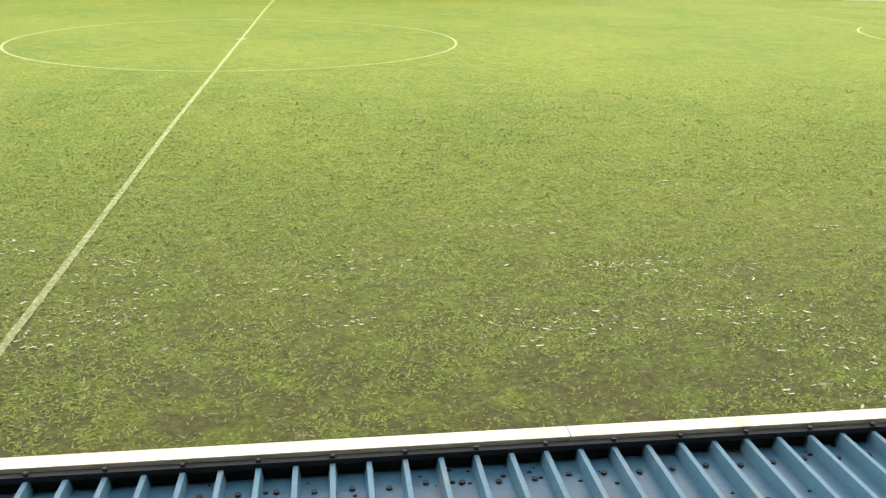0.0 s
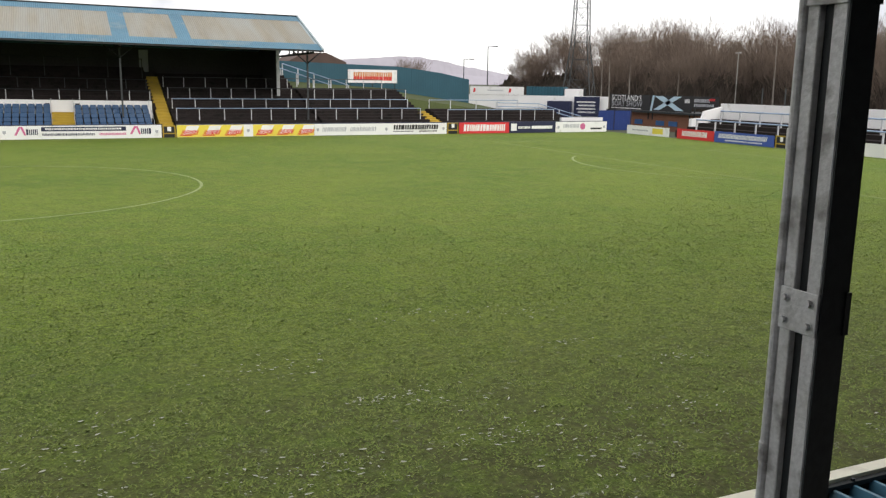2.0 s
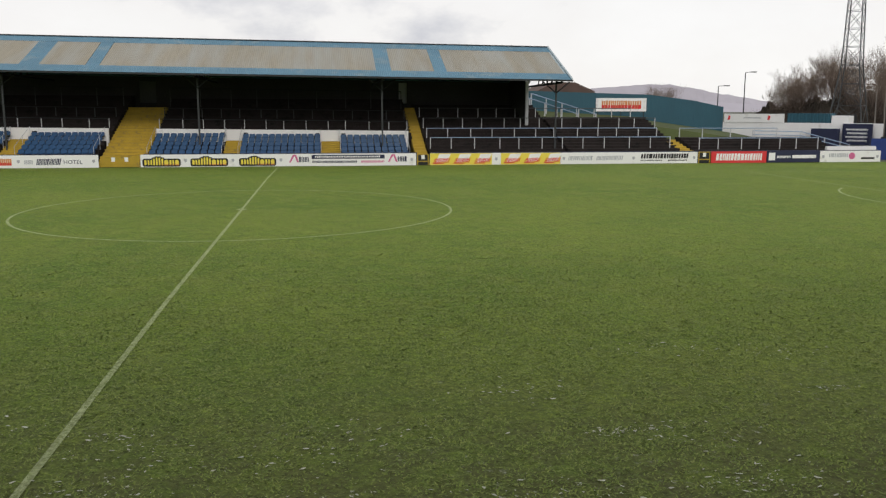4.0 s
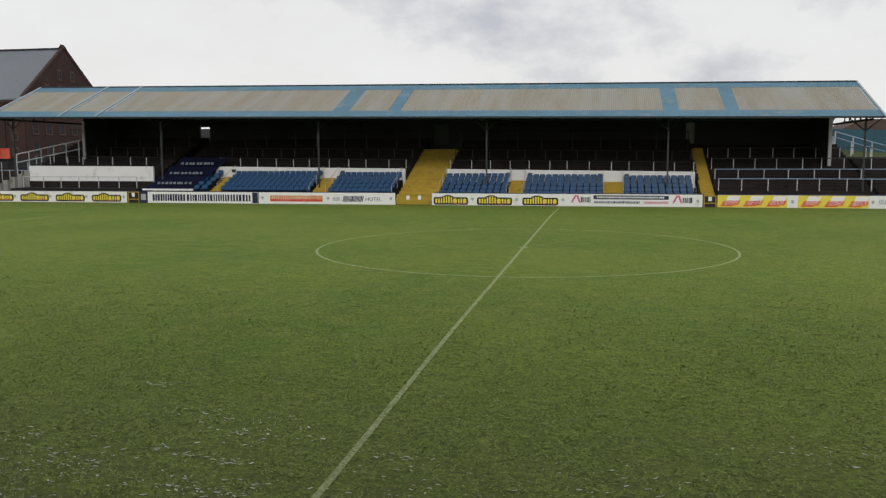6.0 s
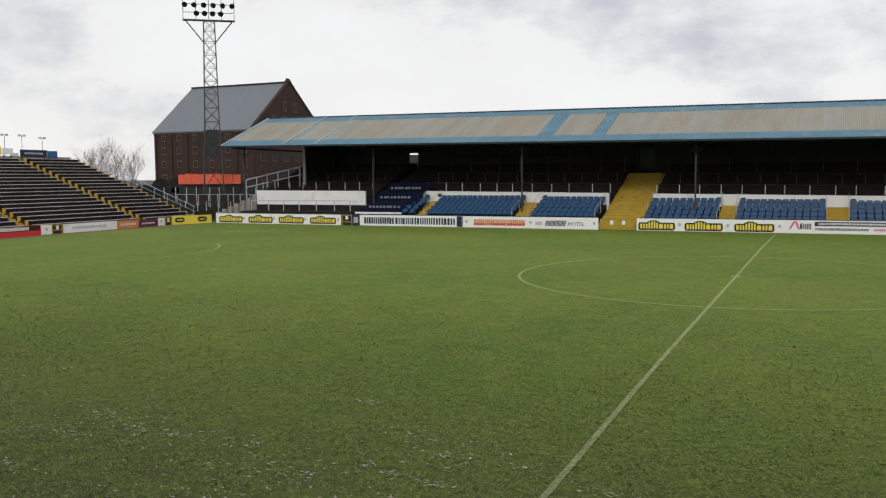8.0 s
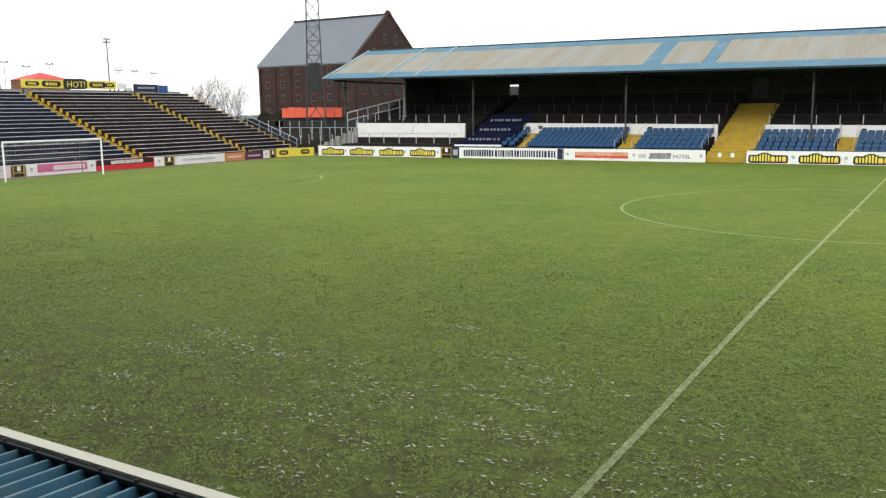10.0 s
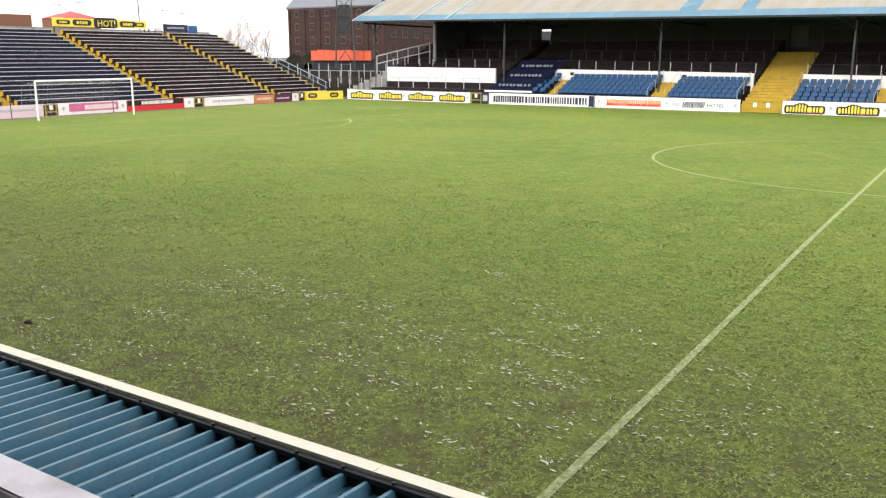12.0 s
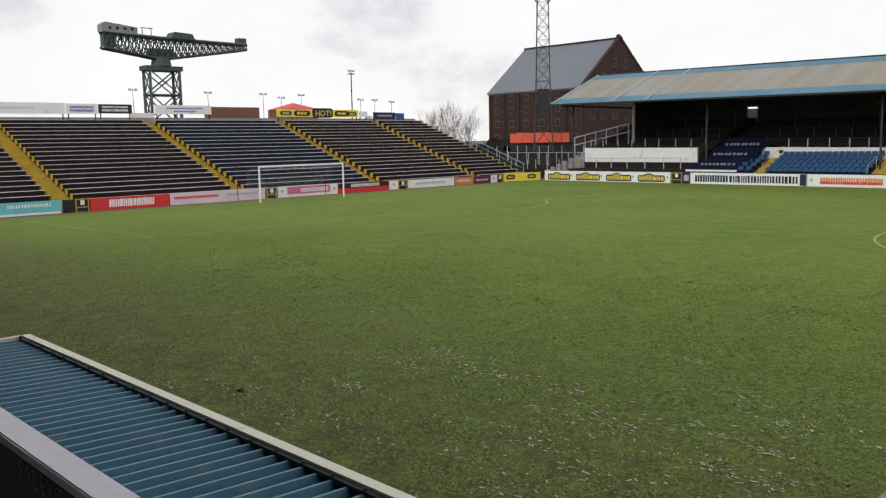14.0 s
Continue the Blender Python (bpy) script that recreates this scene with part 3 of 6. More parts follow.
def build_end_terrace():
    ter = thing("end_terrace", "wide dark stepped terrace behind the goal", "terrace", kind="structure")

    def steps(bm, ya, yb, n, tread, height, z0):
        pts = [(TX0 + 0.5, -0.2), (TX0 + 0.5, z0)]
        for i in range(n):
            pts += [(TX0 - i * tread, z0 + i * height), (TX0 - (i + 1) * tread, z0 + i * height)]
        pts += [(TX0 - n * tread - 0.8, z0 + (n - 1) * height), (TX0 - n * tread - 0.8, -0.2)]
        prism(bm, pts, ya, yb, "y")
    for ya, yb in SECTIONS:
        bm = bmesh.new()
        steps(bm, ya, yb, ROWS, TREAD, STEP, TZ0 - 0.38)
        part("steps", bm, DARKCON, ter, "very dark concrete terrace steps")
    for ya, yb in AISLES:
        bm = bmesh.new()
        steps(bm, ya + 0.005, yb - 0.005, ROWS * 2, TREAD / 2, STEP / 2, TZ0 - 0.52)
        part("aisle_steps", bm, YELLOW, ter, "yellow painted aisle steps")
    # benches: plank on short posts with yellow-painted ends beside the aisles
    for k, (ya, yb) in enumerate(SECTIONS):
        w = yb - ya
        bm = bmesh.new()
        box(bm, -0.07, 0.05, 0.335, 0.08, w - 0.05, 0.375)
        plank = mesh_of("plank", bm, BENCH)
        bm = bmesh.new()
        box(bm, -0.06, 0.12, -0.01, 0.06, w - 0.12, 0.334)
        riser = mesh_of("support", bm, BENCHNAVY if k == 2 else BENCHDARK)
        bm = bmesh.new()
        box(bm, -0.16, -0.04, -0.01, 0.14, 0.045, 0.385)
        end = mesh_of("end_block", bm, YELLOW)
        first = None
        for row in range(ROWS):
            at = (TX0 - 0.42 - row * TREAD, ya, TZ0 - 0.38 + row * STEP)
            if first is None:
                first = thing("terrace_bench", "long dark timber bench with pale plank edge on the terrace", "bench", at, "terrace benches")
                share("plank", plank, first)
                share("support", riser, first)
                share("end_block", end, first)
                share("end_block", end, first, (0, w, 0))
            else:
                copy_thing(first, Matrix.Translation(at))


build_end_terrace()


# ---- near side: dugout roof, parapet, stand column ----
RZ, RY = 1.71, -32.505      # inner lip of the fascia


def build_dugout():
    dug = thing("dugout", "low dugout with blue ribbed steel roof and cream fascia board", "dugout")
    xa, xb = -8.154, 26.0
    y_back, fall = -34.2, 0.07
    # trough sheet with upstanding ribs
    pitch, n = 0.1815, int((xb - xa) / 0.1815)
    bm = bmesh.new()
    prof = []
    for i in range(n + 1):
        x = xa + i * pitch
        prof += [(x - 0.024, 0.0), (x - 0.013, 0.072), (x + 0.013, 0.072), (x + 0.024, 0.0)]
    front = [bm.verts.new((x, RY, RZ - 0.11 + z)) for x, z in prof]
    back = [bm.verts.new((x, y_back, RZ - 0.11 + z + fall)) for x, z in prof]
    for i in range(len(prof) - 1):
        bm.faces.new((front[i], front[i + 1], back[i + 1], back[i]))
    sheet = part("roof_sheet", bm, DUGBLUE, dug, "blue ribbed steel roof sheet, troughs dark with grime and painted reflection")
    # ribs take the lighter copy, with the highlight put into its colour
    sheet.data.materials.append(DUGRIBLIT)
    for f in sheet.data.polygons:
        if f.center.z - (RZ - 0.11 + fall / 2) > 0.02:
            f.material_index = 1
    # cream fascia in lengths with small gaps, and the lip behind it
    x = xa - 0.05
    for i in range(8):
        ln = 4.3
        bm = bmesh.new()
        box(bm, x, RY + 0.015, RZ - 0.20, x + ln - 0.006, RY + 0.115, RZ + 0.012)
        part("fascia_board", bm, CREAM, dug, "weathered cream painted fascia board")
        x += ln
    bm = bmesh.new()
    box(bm, xa, RY - 0.028, RZ - 0.045, xb, RY + 0.012, RZ - 0.012)
    part("edge_trim", bm, DARKSTEEL, dug, "dark dirty edge trim behind the fascia")
    # near-black board added as the shade in the gap behind the fascia
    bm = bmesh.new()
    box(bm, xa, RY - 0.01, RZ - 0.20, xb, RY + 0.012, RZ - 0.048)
    part("edge_shadow_board", bm, GRIMESHADE, dug, "dark board standing in for the shaded gap")
    bm = bmesh.new()
    rng = random.Random(4)
    for i in range(0, n, 2):
        px = xa + i * pitch
        tube(bm, (px, RY - 0.012, RZ - 0.045), (px, RY - 0.012, RZ + 0.006), 0.014, seg=6)
    part("roof_bolts", bm, DARKSTEEL, dug, "small dark roof bolts")["kind"] = "stuff"
    bm = bmesh.new()
    for i in range(n):
        px = xa + (i + 0.5) * pitch
        for d in (0.16, 0.75, 1.35):
            y = RY - d + rng.uniform(-0.015, 0.015)
            z = RZ - 0.11 + fall * d / 1.7
            tube(bm, (px, y, z), (px, y, z + 0.012), 0.016, seg=6)
    part("roof_screws", bm, DARKSTEEL, dug, "dark roof screws")["kind"] = "stuff"
    bm = bmesh.new()
    for i in range(900):
        j = rng.randrange(n)
        d = rng.random() ** 1.6 * 1.5 + 0.03
        px = xa + (j + 0.5) * pitch + rng.uniform(-0.06, 0.06)
        z = RZ - 0.108 + fall * d / 1.7
        r = rng.uniform(0.004, 0.015)
        bmesh.ops.create_icosphere(bm, subdivisions=1, radius=r, matrix=Matrix.Translation((px, RY - d, z)) @ Matrix.Diagonal((1.4, 1, 0.5, 1)))
    ob = part("moss", bm, GRIMESHADE, dug, "moss and dirt crumbs")
    ob["kind"] = "stuff"
    # end trim, walls and posts below
    bm = bmesh.new()
    box(bm, xa - 0.12, y_back, RZ - 0.13, xa - 0.06, RY + 0.11, RZ + 0.0)
    part("end_trim", bm, CREAM, dug)
    bm = bmesh.new()
    box(bm, xa, y_back - 0.1, 0.0, xb, y_back + 0.02, RZ - 0.06)
    box(bm, xa - 0.04, y_back, 0.0, xa + 0.06, RY - 0.05, RZ - 0.15)
    part("wall", bm, CONCRETE, dug)
    for i in range(9):
        bm = bmesh.new()
        px = xa + 0.3 + i * 4.2
        box(bm, px - 0.05, RY - 0.14, 0.0, px + 0.05, RY - 0.04, RZ - 0.14)
        part("post", bm, DARKSTEEL, dug)


def build_near_stand():
    st = thing("main_stand", "main stand deck with dark parapet and an unseen roof added for shade", "stand", kind="structure")
    bm = bmesh.new()
    box(bm, -34, -47, 2.2, 40, -35.32, 2.45)
    part("deck", bm, CONCRETE, st)
    bm = bmesh.new()
    box(bm, -34, -47.3, 0, 40, -47.05, 9)
    part("back_wall", bm, NAVY, st)
    # unseen roof added overhead; its front edge is set to shade the near turf
    bm = bmesh.new()
    prism(bm, [(-47.4, 8.6), (-33.9, 9.5), (-33.9, 9.65), (-47.4, 8.75)], -34, 40, "x")
    part("roof", bm, DARKSTEEL, st)
    bm = bmesh.new()
    box(bm, -34, -35.30, 0.0, 40, -35.22, 2.2)
    part("lower_wall", bm, CONCRETE, st)
    for x in (-34.1, 40.0):
        bm = bmesh.new()
        box(bm, x, -47.3, 0, x + 0.1, -36.6, 8.7)
        part("side_wall", bm, NAVY, st)


def build_parapet():
    par = thing("parapet", "dark timber parapet with a pale lilac painted coping", "parapet", kind="structure")
    bm = bmesh.new()
    box(bm, -12.0, -35.195, 3.145, 1.96, -35.100, 3.18)
    bmesh.ops.bevel(bm, geom=bm.edges[:], offset=0.005, segments=2, affect="EDGES")
    part("coping", bm, COPING, par, "pale lilac painted coping board")
    bm = bmesh.new()
    box(bm, -12.0, -35.185, 2.45, 1.96, -35.115, 3.144)
    part("panel", bm, BLACK, par, "near-black panel")
    words("FIRE EXIT", 0.088, EXITINK, par, (0.46, -35.187, 3.072), "faint green-grey stencilled capitals", extrude=0.001)


def build_post():
    post = thing("stand_post", "galvanised steel stand column of paired channels with bolted plates", "column", (5.447, -34.488, 0))
    top = 9.5
    for k, (ya, yb) in enumerate(((-0.012, 0.036), (0.080, 0.122))):
        bm = bmesh.new()
        box(bm, 0.0, ya, 0.0, 0.10, yb, top)
        bmesh.ops.bevel(bm, geom=bm.edges[:], offset=0.003, segments=1, affect="EDGES")
        part("channel", bm, STEEL, post, "galvanised steel channel")
    # dark filler paints the shade in the gap between the channels
    bm = bmesh.new()
    box(bm, 0.022, 0.036, 0.0, 0.095, 0.080, top)
    part("gap_shade", bm, DARKSTEEL, post, "dark filler for the shaded gap between the channels")
    # thin dark sheet puts shade into the colour of the stand-facing side
    bm = bmesh.new()
    box(bm, 0.004, -0.018, 0.0, 0.108, -0.013, top)
    part("flange", bm, DARKSTEEL, post, "dark sheet on the shaded stand-facing side")
    bm = bmesh.new()
    tube(bm, (0.006, 0.139, 0.0), (0.006, 0.139, top), 0.016, seg=12)
    part("conduit", bm, STEEL, post, "thin grey cable conduit")
    for z in (3.15, 4.1):
        bm = bmesh.new()
        tube(bm, (0.006, 0.139, z - 0.03), (0.006, 0.139, z + 0.03), 0.0195, seg=12)
        part("conduit_clip", bm, STEEL, post)
    for z in (2.70, 3.615, 4.525, 5.43):
        bm = bmesh.new()
        box(bm, -0.007, -0.014, z - 0.062, -0.001, 0.122, z + 0.062)
        bmesh.ops.bevel(bm, geom=bm.edges[:], offset=0.002, segments=1, affect="EDGES")
        plate = part("plate", bm, STEEL, post, "bolted galvanised plate")
        # plate edge on that side, dark for the same shade
        bm = bmesh.new()
        box(bm, 0.092, -0.024, z - 0.062, 0.112, -0.019, z + 0.062)
        part("plate", bm, DARKSTEEL, post)
        for y in (0.012, 0.100):
            for dz in (-0.033, 0.033):
                bm = bmesh.new()
                tube(bm, (-0.020, y, z + dz), (-0.007, y, z + dz), 0.0105, seg=6)
                tube(bm, (-0.009, y, z + dz), (-0.007, y, z + dz), 0.015, seg=10)
                part("bolt", bm, STEEL, plate, "hexagon bolt with washer")


build_post()
build_dugout()
build_near_stand()

# ---- perimeter boards ----
def rounded(bm, x0, z0, x1, z1, y0, y1, r):
    r = min(r, (x1 - x0) / 2.01, (z1 - z0) / 2.01)
    pts = []
    for cx, cz, a in ((x1 - r, z0 + r, -90), (x1 - r, z1 - r, 0), (x0 + r, z1 - r, 90), (x0 + r, z0 + r, 180)):
        pts += [(cx + r * math.cos(radians(a + d)), cz + r * math.sin(radians(a + d))) for d in (0, 30, 60, 90)]
    prism(bm, pts, y0, y1, "y")


def bars(bm, x, z, w, h, n, rng, y=-0.030, slant=0.0, fill=0.72):
    """A line of n plain blocks standing in for lettering."""
    wide = [rng.uniform(0.6, 1.35) for _ in range(n)]
    unit, at = w / sum(wide), x
    for k in wide:
        cell = k * unit
        stems = ((0.04, 0.88),) if k < 0.72 else ((0.04, 0.34 + 0.16 * fill), (0.58, 0.94)) if k < 1.2 else ((0.03, 0.26), (0.36, 0.60), (0.70, 0.95))
        tall = h * rng.choice((0.96, 0.98, 1.0))
        for f0, f1 in stems:
            f1 = f0 + (f1 - f0) * (0.55 + 0.5 * fill)
            xa, xb = at + f0 * cell, at + f1 * cell
            prism(bm, [(xa, z), (xb, z), (xb + slant * tall, z + tall), (xa + slant * tall, z + tall)], y, y + 0.012, "y")
        at += cell


def words(text, size, material, parent, at, label, extrude=0.004, squeeze=1.0):
    cu = bpy.data.curves.new("lettering", "FONT")
    cu.body, cu.size, cu.extrude, cu.resolution_u = text, size, extrude, 2
    tmp = new("lettering_curve", cu)
    me = bpy.data.meshes.new_from_object(tmp.evaluated_get(bpy.context.evaluated_depsgraph_get()))
    bpy.data.objects.remove(tmp)
    me.materials.append(material)
    ob = new("lettering", me)
    ob.parent = parent
    ob.matrix_local = pose(*at, 90, 0, 0) @ Matrix.Diagonal((squeeze, 1, 1, 1))
    ob["label"], ob["kind"] = label, "stuff"
    return ob


def board(label, a, c, height, material, foot=0.02, group="perimeter boards", lean=0.0):
    """A flat advertising board from a to c on the ground, facing the pitch; local x runs along it."""
    a, c = Vector(a), Vector(c)
    d = c - a
    ob = thing("advert_board", label, "advert board", (a.x, a.y, 0), group, turn=math.atan2(d.y, d.x))
    w = d.length
    bm = bmesh.new()
    box(bm, 0.012, -0.018, foot, w - 0.012, 0.018, height)
    part("panel", bm, material, ob)
    bm = bmesh.new()
    for x in (0.25, w / 2, w - 0.25):
        box(bm, x - 0.03, 0.02, -0.02, x + 0.03, 0.08, height - 0.1)
    part("stake", bm, DARKSTEEL, ob, "dark support stakes")
    return ob, w


def crest(ob, x, z):
    bm = bmesh.new()
    prism(bm, [(x - 0.10, z + 0.13), (x - 0.10, z - 0.03), (x, z - 0.13), (x + 0.10, z - 0.03), (x + 0.10, z + 0.13)], -0.030, -0.018, "y")
    part("crest", bm, GREY, ob, "small grey shield shape")


def sweet_logo(ob, x, z, w, h, rng):
    """A row of fat yellow blobs, some tall, on a black ground that hugs them."""
    blobs = [(0.6, 0.60), (0.5, 0.60), (0.5, 0.60), (0.5, 0.74), (0.5, 0.84), (0.5, 0.84), (0.5, 0.74), (0.95, 0.60), (0.55, 0.60), (0.5, 0.60), (0.85, 0.60)]
    unit = w / sum(k for k, _ in blobs)
    ground, yellow, accent = bmesh.new(), bmesh.new(), bmesh.new()
    at = x
    rounded(ground, x - 0.10, z - 0.06, x + w + 0.10, z + h * 0.70, -0.024, -0.018, 0.16)
    for i, (k, tall) in enumerate(blobs):
        cell = k * unit
        top = z + h * tall
        if tall > 0.6:
            rounded(ground, at - 0.07, z + h * 0.3, at + cell + 0.07, top + 0.06, -0.026 - 0.0005 * i, -0.018, 0.1)
        rounded(yellow, at + 0.04, z + 0.05, at + cell - 0.035, top - 0.02, -0.036, -0.018, min(cell * 0.34, 0.12))
        if i > 5:
            rounded(accent, at + 0.03, z + 0.035, at + cell - 0.03, z + h * 0.14, -0.038, -0.030, 0.04)
        at += cell
    part("logo_ground", ground, BLACK, ob, "black rounded logo ground")
    part("logo_print", yellow, BRIGHTY, ob, "fat yellow rounded logo blobs")["kind"] = "stuff"
    part("logo_accent", accent, ORANGE, ob, "orange logo accents")


def marks(ob, name, material, label, x, z, w, h, n, rng, slant=0.0, fill=0.6, y=-0.030):
    bm = bmesh.new()
    bars(bm, x, z, w, h, n, rng, y, slant, fill)
    part(name, bm, material, ob, label)["kind"] = "stuff"


def patch(ob, name, material, label, x0, z0, x1, z1, y=-0.026):
    bm = bmesh.new()
    box(bm, x0, y, z0, x1, -0.017, z1)
    part(name, bm, material, ob, label)


def gate_box(label, a, c, z1, material=YELLOW):
    """A low yellow-framed gate in the line of boards."""
    a, c = Vector(a), Vector(c)
    d = c - a
    ob = thing("pitch_gate", label, "gate", (a.x, a.y, 0), "pitch gates", turn=math.atan2(d.y, d.x))
    w = d.length
    for x in (0.03, w - 0.09):
        bm = bmesh.new()
        box(bm, x, -0.03, -0.02, x + 0.06, 0.03, z1)
        part("gate_post", bm, material, ob)
    for z in (0.28, z1 - 0.08):
        bm = bmesh.new()
        box(bm, 0.09, -0.02, z, w - 0.09, 0.02, z + 0.07)
        part("rail", bm, material, ob)
    bm = bmesh.new()
    box(bm, 0.10, 0.025, 0.05, w - 0.10, 0.04, z1 - 0.05)
    part("infill", bm, BLACK if w < 1.6 else material, ob, "gate infill panel")
    k = 1 if w < 1.6 else 2
    for i in range(k):
        bm = bmesh.new()
        x = w * (i + 1) / (k + 1)
        box(bm, x - 0.13, -0.034, z1 - 0.42, x + 0.13, -0.022, z1 - 0.10)
        part("notice", bm, WHITE, ob, "small white notice plate")
    return ob


BY = 29.62


def build_far_boards():
    rng = random.Random(11)
    ob, w = board("white advert board with four black and yellow logos", (-50.3, BY), (-36.35, BY), 0.95, WHITE)
    for i in range(4):
        sweet_logo(ob, 0.5 + i * 3.42, 0.15, 2.55, 0.74, rng)
        crest(ob, 3.30 + i * 3.42 if i < 3 else w - 0.3, 0.48)
    gate_box("yellow and black gate between boards", (-36.3, BY), (-35.2, BY), 0.95)
    ob, w = board("grey end panel of a board", (-35.25, BY), (-34.5, BY), 0.92, NAVY)
    patch(ob, "emblem", GREY, "grey emblem shape", 0.2, 0.25, 0.65, 0.75)
    ob, w = board("white advert board with a line of dark navy lettering bars", (-34.45, BY), (-24.58, BY), 0.95, WHITE)
    marks(ob, "lettering", NAVY, "heavy navy bars", 0.45, 0.2, 3.0, 0.56, 6, rng, fill=0.8)
    marks(ob, "lettering", NAVY, "fine navy bars", 3.55, 0.2, 5.7, 0.56, 13, rng, fill=0.55)
    patch(ob, "end_band", NAVY, "navy end band", w - 0.5, 0.05, w - 0.03, 0.93)
    ob, w = board("white advert board with orange-red and dark lettering bars", (-24.53, BY), (-13.0, BY), 0.95, WHITE)
    marks(ob, "lettering", ORANGE, "orange lettering bars", 1.0, 0.22, 4.5, 0.5, 12, rng, fill=0.84)
    marks(ob, "lettering", RED, "red lower edge of the lettering", 1.0, 0.22, 4.5, 0.2, 12, rng, fill=0.84, y=-0.034)
    marks(ob, "lettering", GREY, "thin grey bars", 6.35, 0.3, 0.6, 0.3, 3, rng)
    marks(ob, "lettering", NAVY, "slanted navy bars", 7.15, 0.24, 1.7, 0.46, 7, rng, 0.25, 0.6)
    words("HOTEL", 0.42, NAVY, ob, (9.05, -0.024, 0.30), "navy capital letters", squeeze=1.02)
    for x in (0.35, 5.95, w - 0.35):
        crest(ob, x, 0.48)
    gate_box("wide yellow gate at the foot of the stairway", (-12.9, BY), (-10.1, BY), 0.86)
    ob, w = board("white advert board with black and yellow logos and navy panel", (-10.05, BY), (10.5, BY), 0.95, WHITE)
    for x in (0.25, 3.7, 7.25):
        sweet_logo(ob, x, 0.12, 2.55, 0.76, rng)
        crest(ob, x + 3.0, 0.48)
    for x in (10.85, 18.35):
        bm = bmesh.new()
        prism(bm, [(x, 0.30), (x + 0.14, 0.30), (x + 0.42, 0.80), (x + 0.62, 0.30), (x + 0.76, 0.30), (x + 0.54, 0.88), (x + 0.30, 0.88)], -0.030, -0.018, "y")
        part("emblem", bm, PINK, ob, "crimson peaked emblem")
        marks(ob, "lettering", NAVY, "navy bars", x + 0.75, 0.32, 0.75, 0.4, 3, rng, fill=0.6)
    patch(ob, "band", NAVY, "navy band", 12.55, 0.56, 18.1, 0.86)
    marks(ob, "lettering", WHITE, "small white bars on the band", 12.8, 0.65, 5.0, 0.13, 22, rng, y=-0.032)
    marks(ob, "lettering", NAVY, "thin navy bars", 12.6, 0.25, 3.4, 0.17, 18, rng, fill=0.6)
    marks(ob, "lettering", PINK, "thin crimson bars", 16.3, 0.25, 1.8, 0.17, 9, rng, fill=0.6)
    crest(ob, w - 0.35, 0.45)
    gate_box("small yellow gate beside the stairway", (10.55, BY), (11.5, BY), 0.9)
    ob, w = board("yellow and white advert board with red script shapes", (11.55, BY), (22.0, BY), 0.93, WHITE)
    for x0, x1 in ((0.0, 4.9), (5.6, 10.4)):
        patch(ob, "band", BRIGHTY, "yellow band", x0 + 0.02, 0.03, x1, 0.92, -0.022)
        for k in range(3):
            x = x0 + 0.15 + k * 1.62
            bm = bmesh.new()
            prism(bm, [(x + 0.3, 0.2), (x + 1.2, 0.3), (x + 1.5, 0.88), (x + 0.6, 0.86)], -0.027, -0.018, "y")
            part("flash", bm, WHITE, ob, "white slanted flash")
            bm = bmesh.new()
            bars(bm, x + 0.12, 0.20, 1.2, 0.34, 7, rng, -0.033, 0.5, 0.55)
            box(bm, x + 0.08, -0.033, 0.12, x + 0.95, -0.02, 0.19)
            part("script_print", bm, RED, ob, "red script bars")["kind"] = "stuff"
    crest(ob, 5.25, 0.45)
    ob, w = board("white advert board with faded grey and black lettering bars", (22.0, BY), (33.4, BY), 0.93, WHITE)
    marks(ob, "lettering", GREY, "faded grey bars", 0.6, 0.32, 2.0, 0.34, 9, rng, 0.2, 0.4)
    marks(ob, "lettering", GREY, "faded grey bars", 2.9, 0.32, 2.2, 0.34, 9, rng, 0.2, 0.4)
    marks(ob, "lettering", BLACK, "bold black bars", 6.6, 0.42, 4.0, 0.38, 8, rng, 0.1, 0.86)
    marks(ob, "lettering", BLACK, "thin black bars", 6.6, 0.22, 1.8, 0.10, 8, rng)
    marks(ob, "lettering", BLACK, "thin black bars", 8.9, 0.22, 1.6, 0.10, 8, rng)
    for x in (0.25, 6.0, w - 0.3):
        crest(ob, x, 0.45)
    gate_box("yellow and black gate beside the terrace steps", (33.45, BY), (34.5, BY), 0.95)
    ob, w = board("bright red advert board with white lettering bars", (34.55, BY), (39.35, BY), 0.95, RED)
    marks(ob, "lettering", WHITE, "bold white bars", 0.4, 0.22, 4.0, 0.56, 9, rng, 0.08, 0.8)
    ob, w = board("navy advert board with white panel", (39.4, BY), (44.0, BY), 0.93, NAVY)
    patch(ob, "emblem", WHITE, "white square emblem", 0.15, 0.2, 0.7, 0.82)
    marks(ob, "lettering", WHITE, "small white bars", 0.85, 0.38, 1.2, 0.2, 6, rng)
    patch(ob, "band", WHITE, "white band", 2.2, 0.36, 4.3, 0.62)
    ob, w = board("white advert board with grey bars and crimson disc", (44.05, BY), (49.5, BY), 0.95, WHITE)
    marks(ob, "lettering", GREY, "grey bars", 0.8, 0.42, 1.7, 0.32, 6, rng, 0, 0.5)
    bm = bmesh.new()
    tube(bm, (2.85, -0.030, 0.52), (2.85, -0.018, 0.52), 0.28, seg=16)
    part("disc", bm, PINK, ob, "crimson disc")
    patch(ob, "band", BLACK, "black band", 3.7, 0.25, 4.9, 0.40)
    for x in (0.3, w - 0.3):
        crest(ob, x, 0.45)


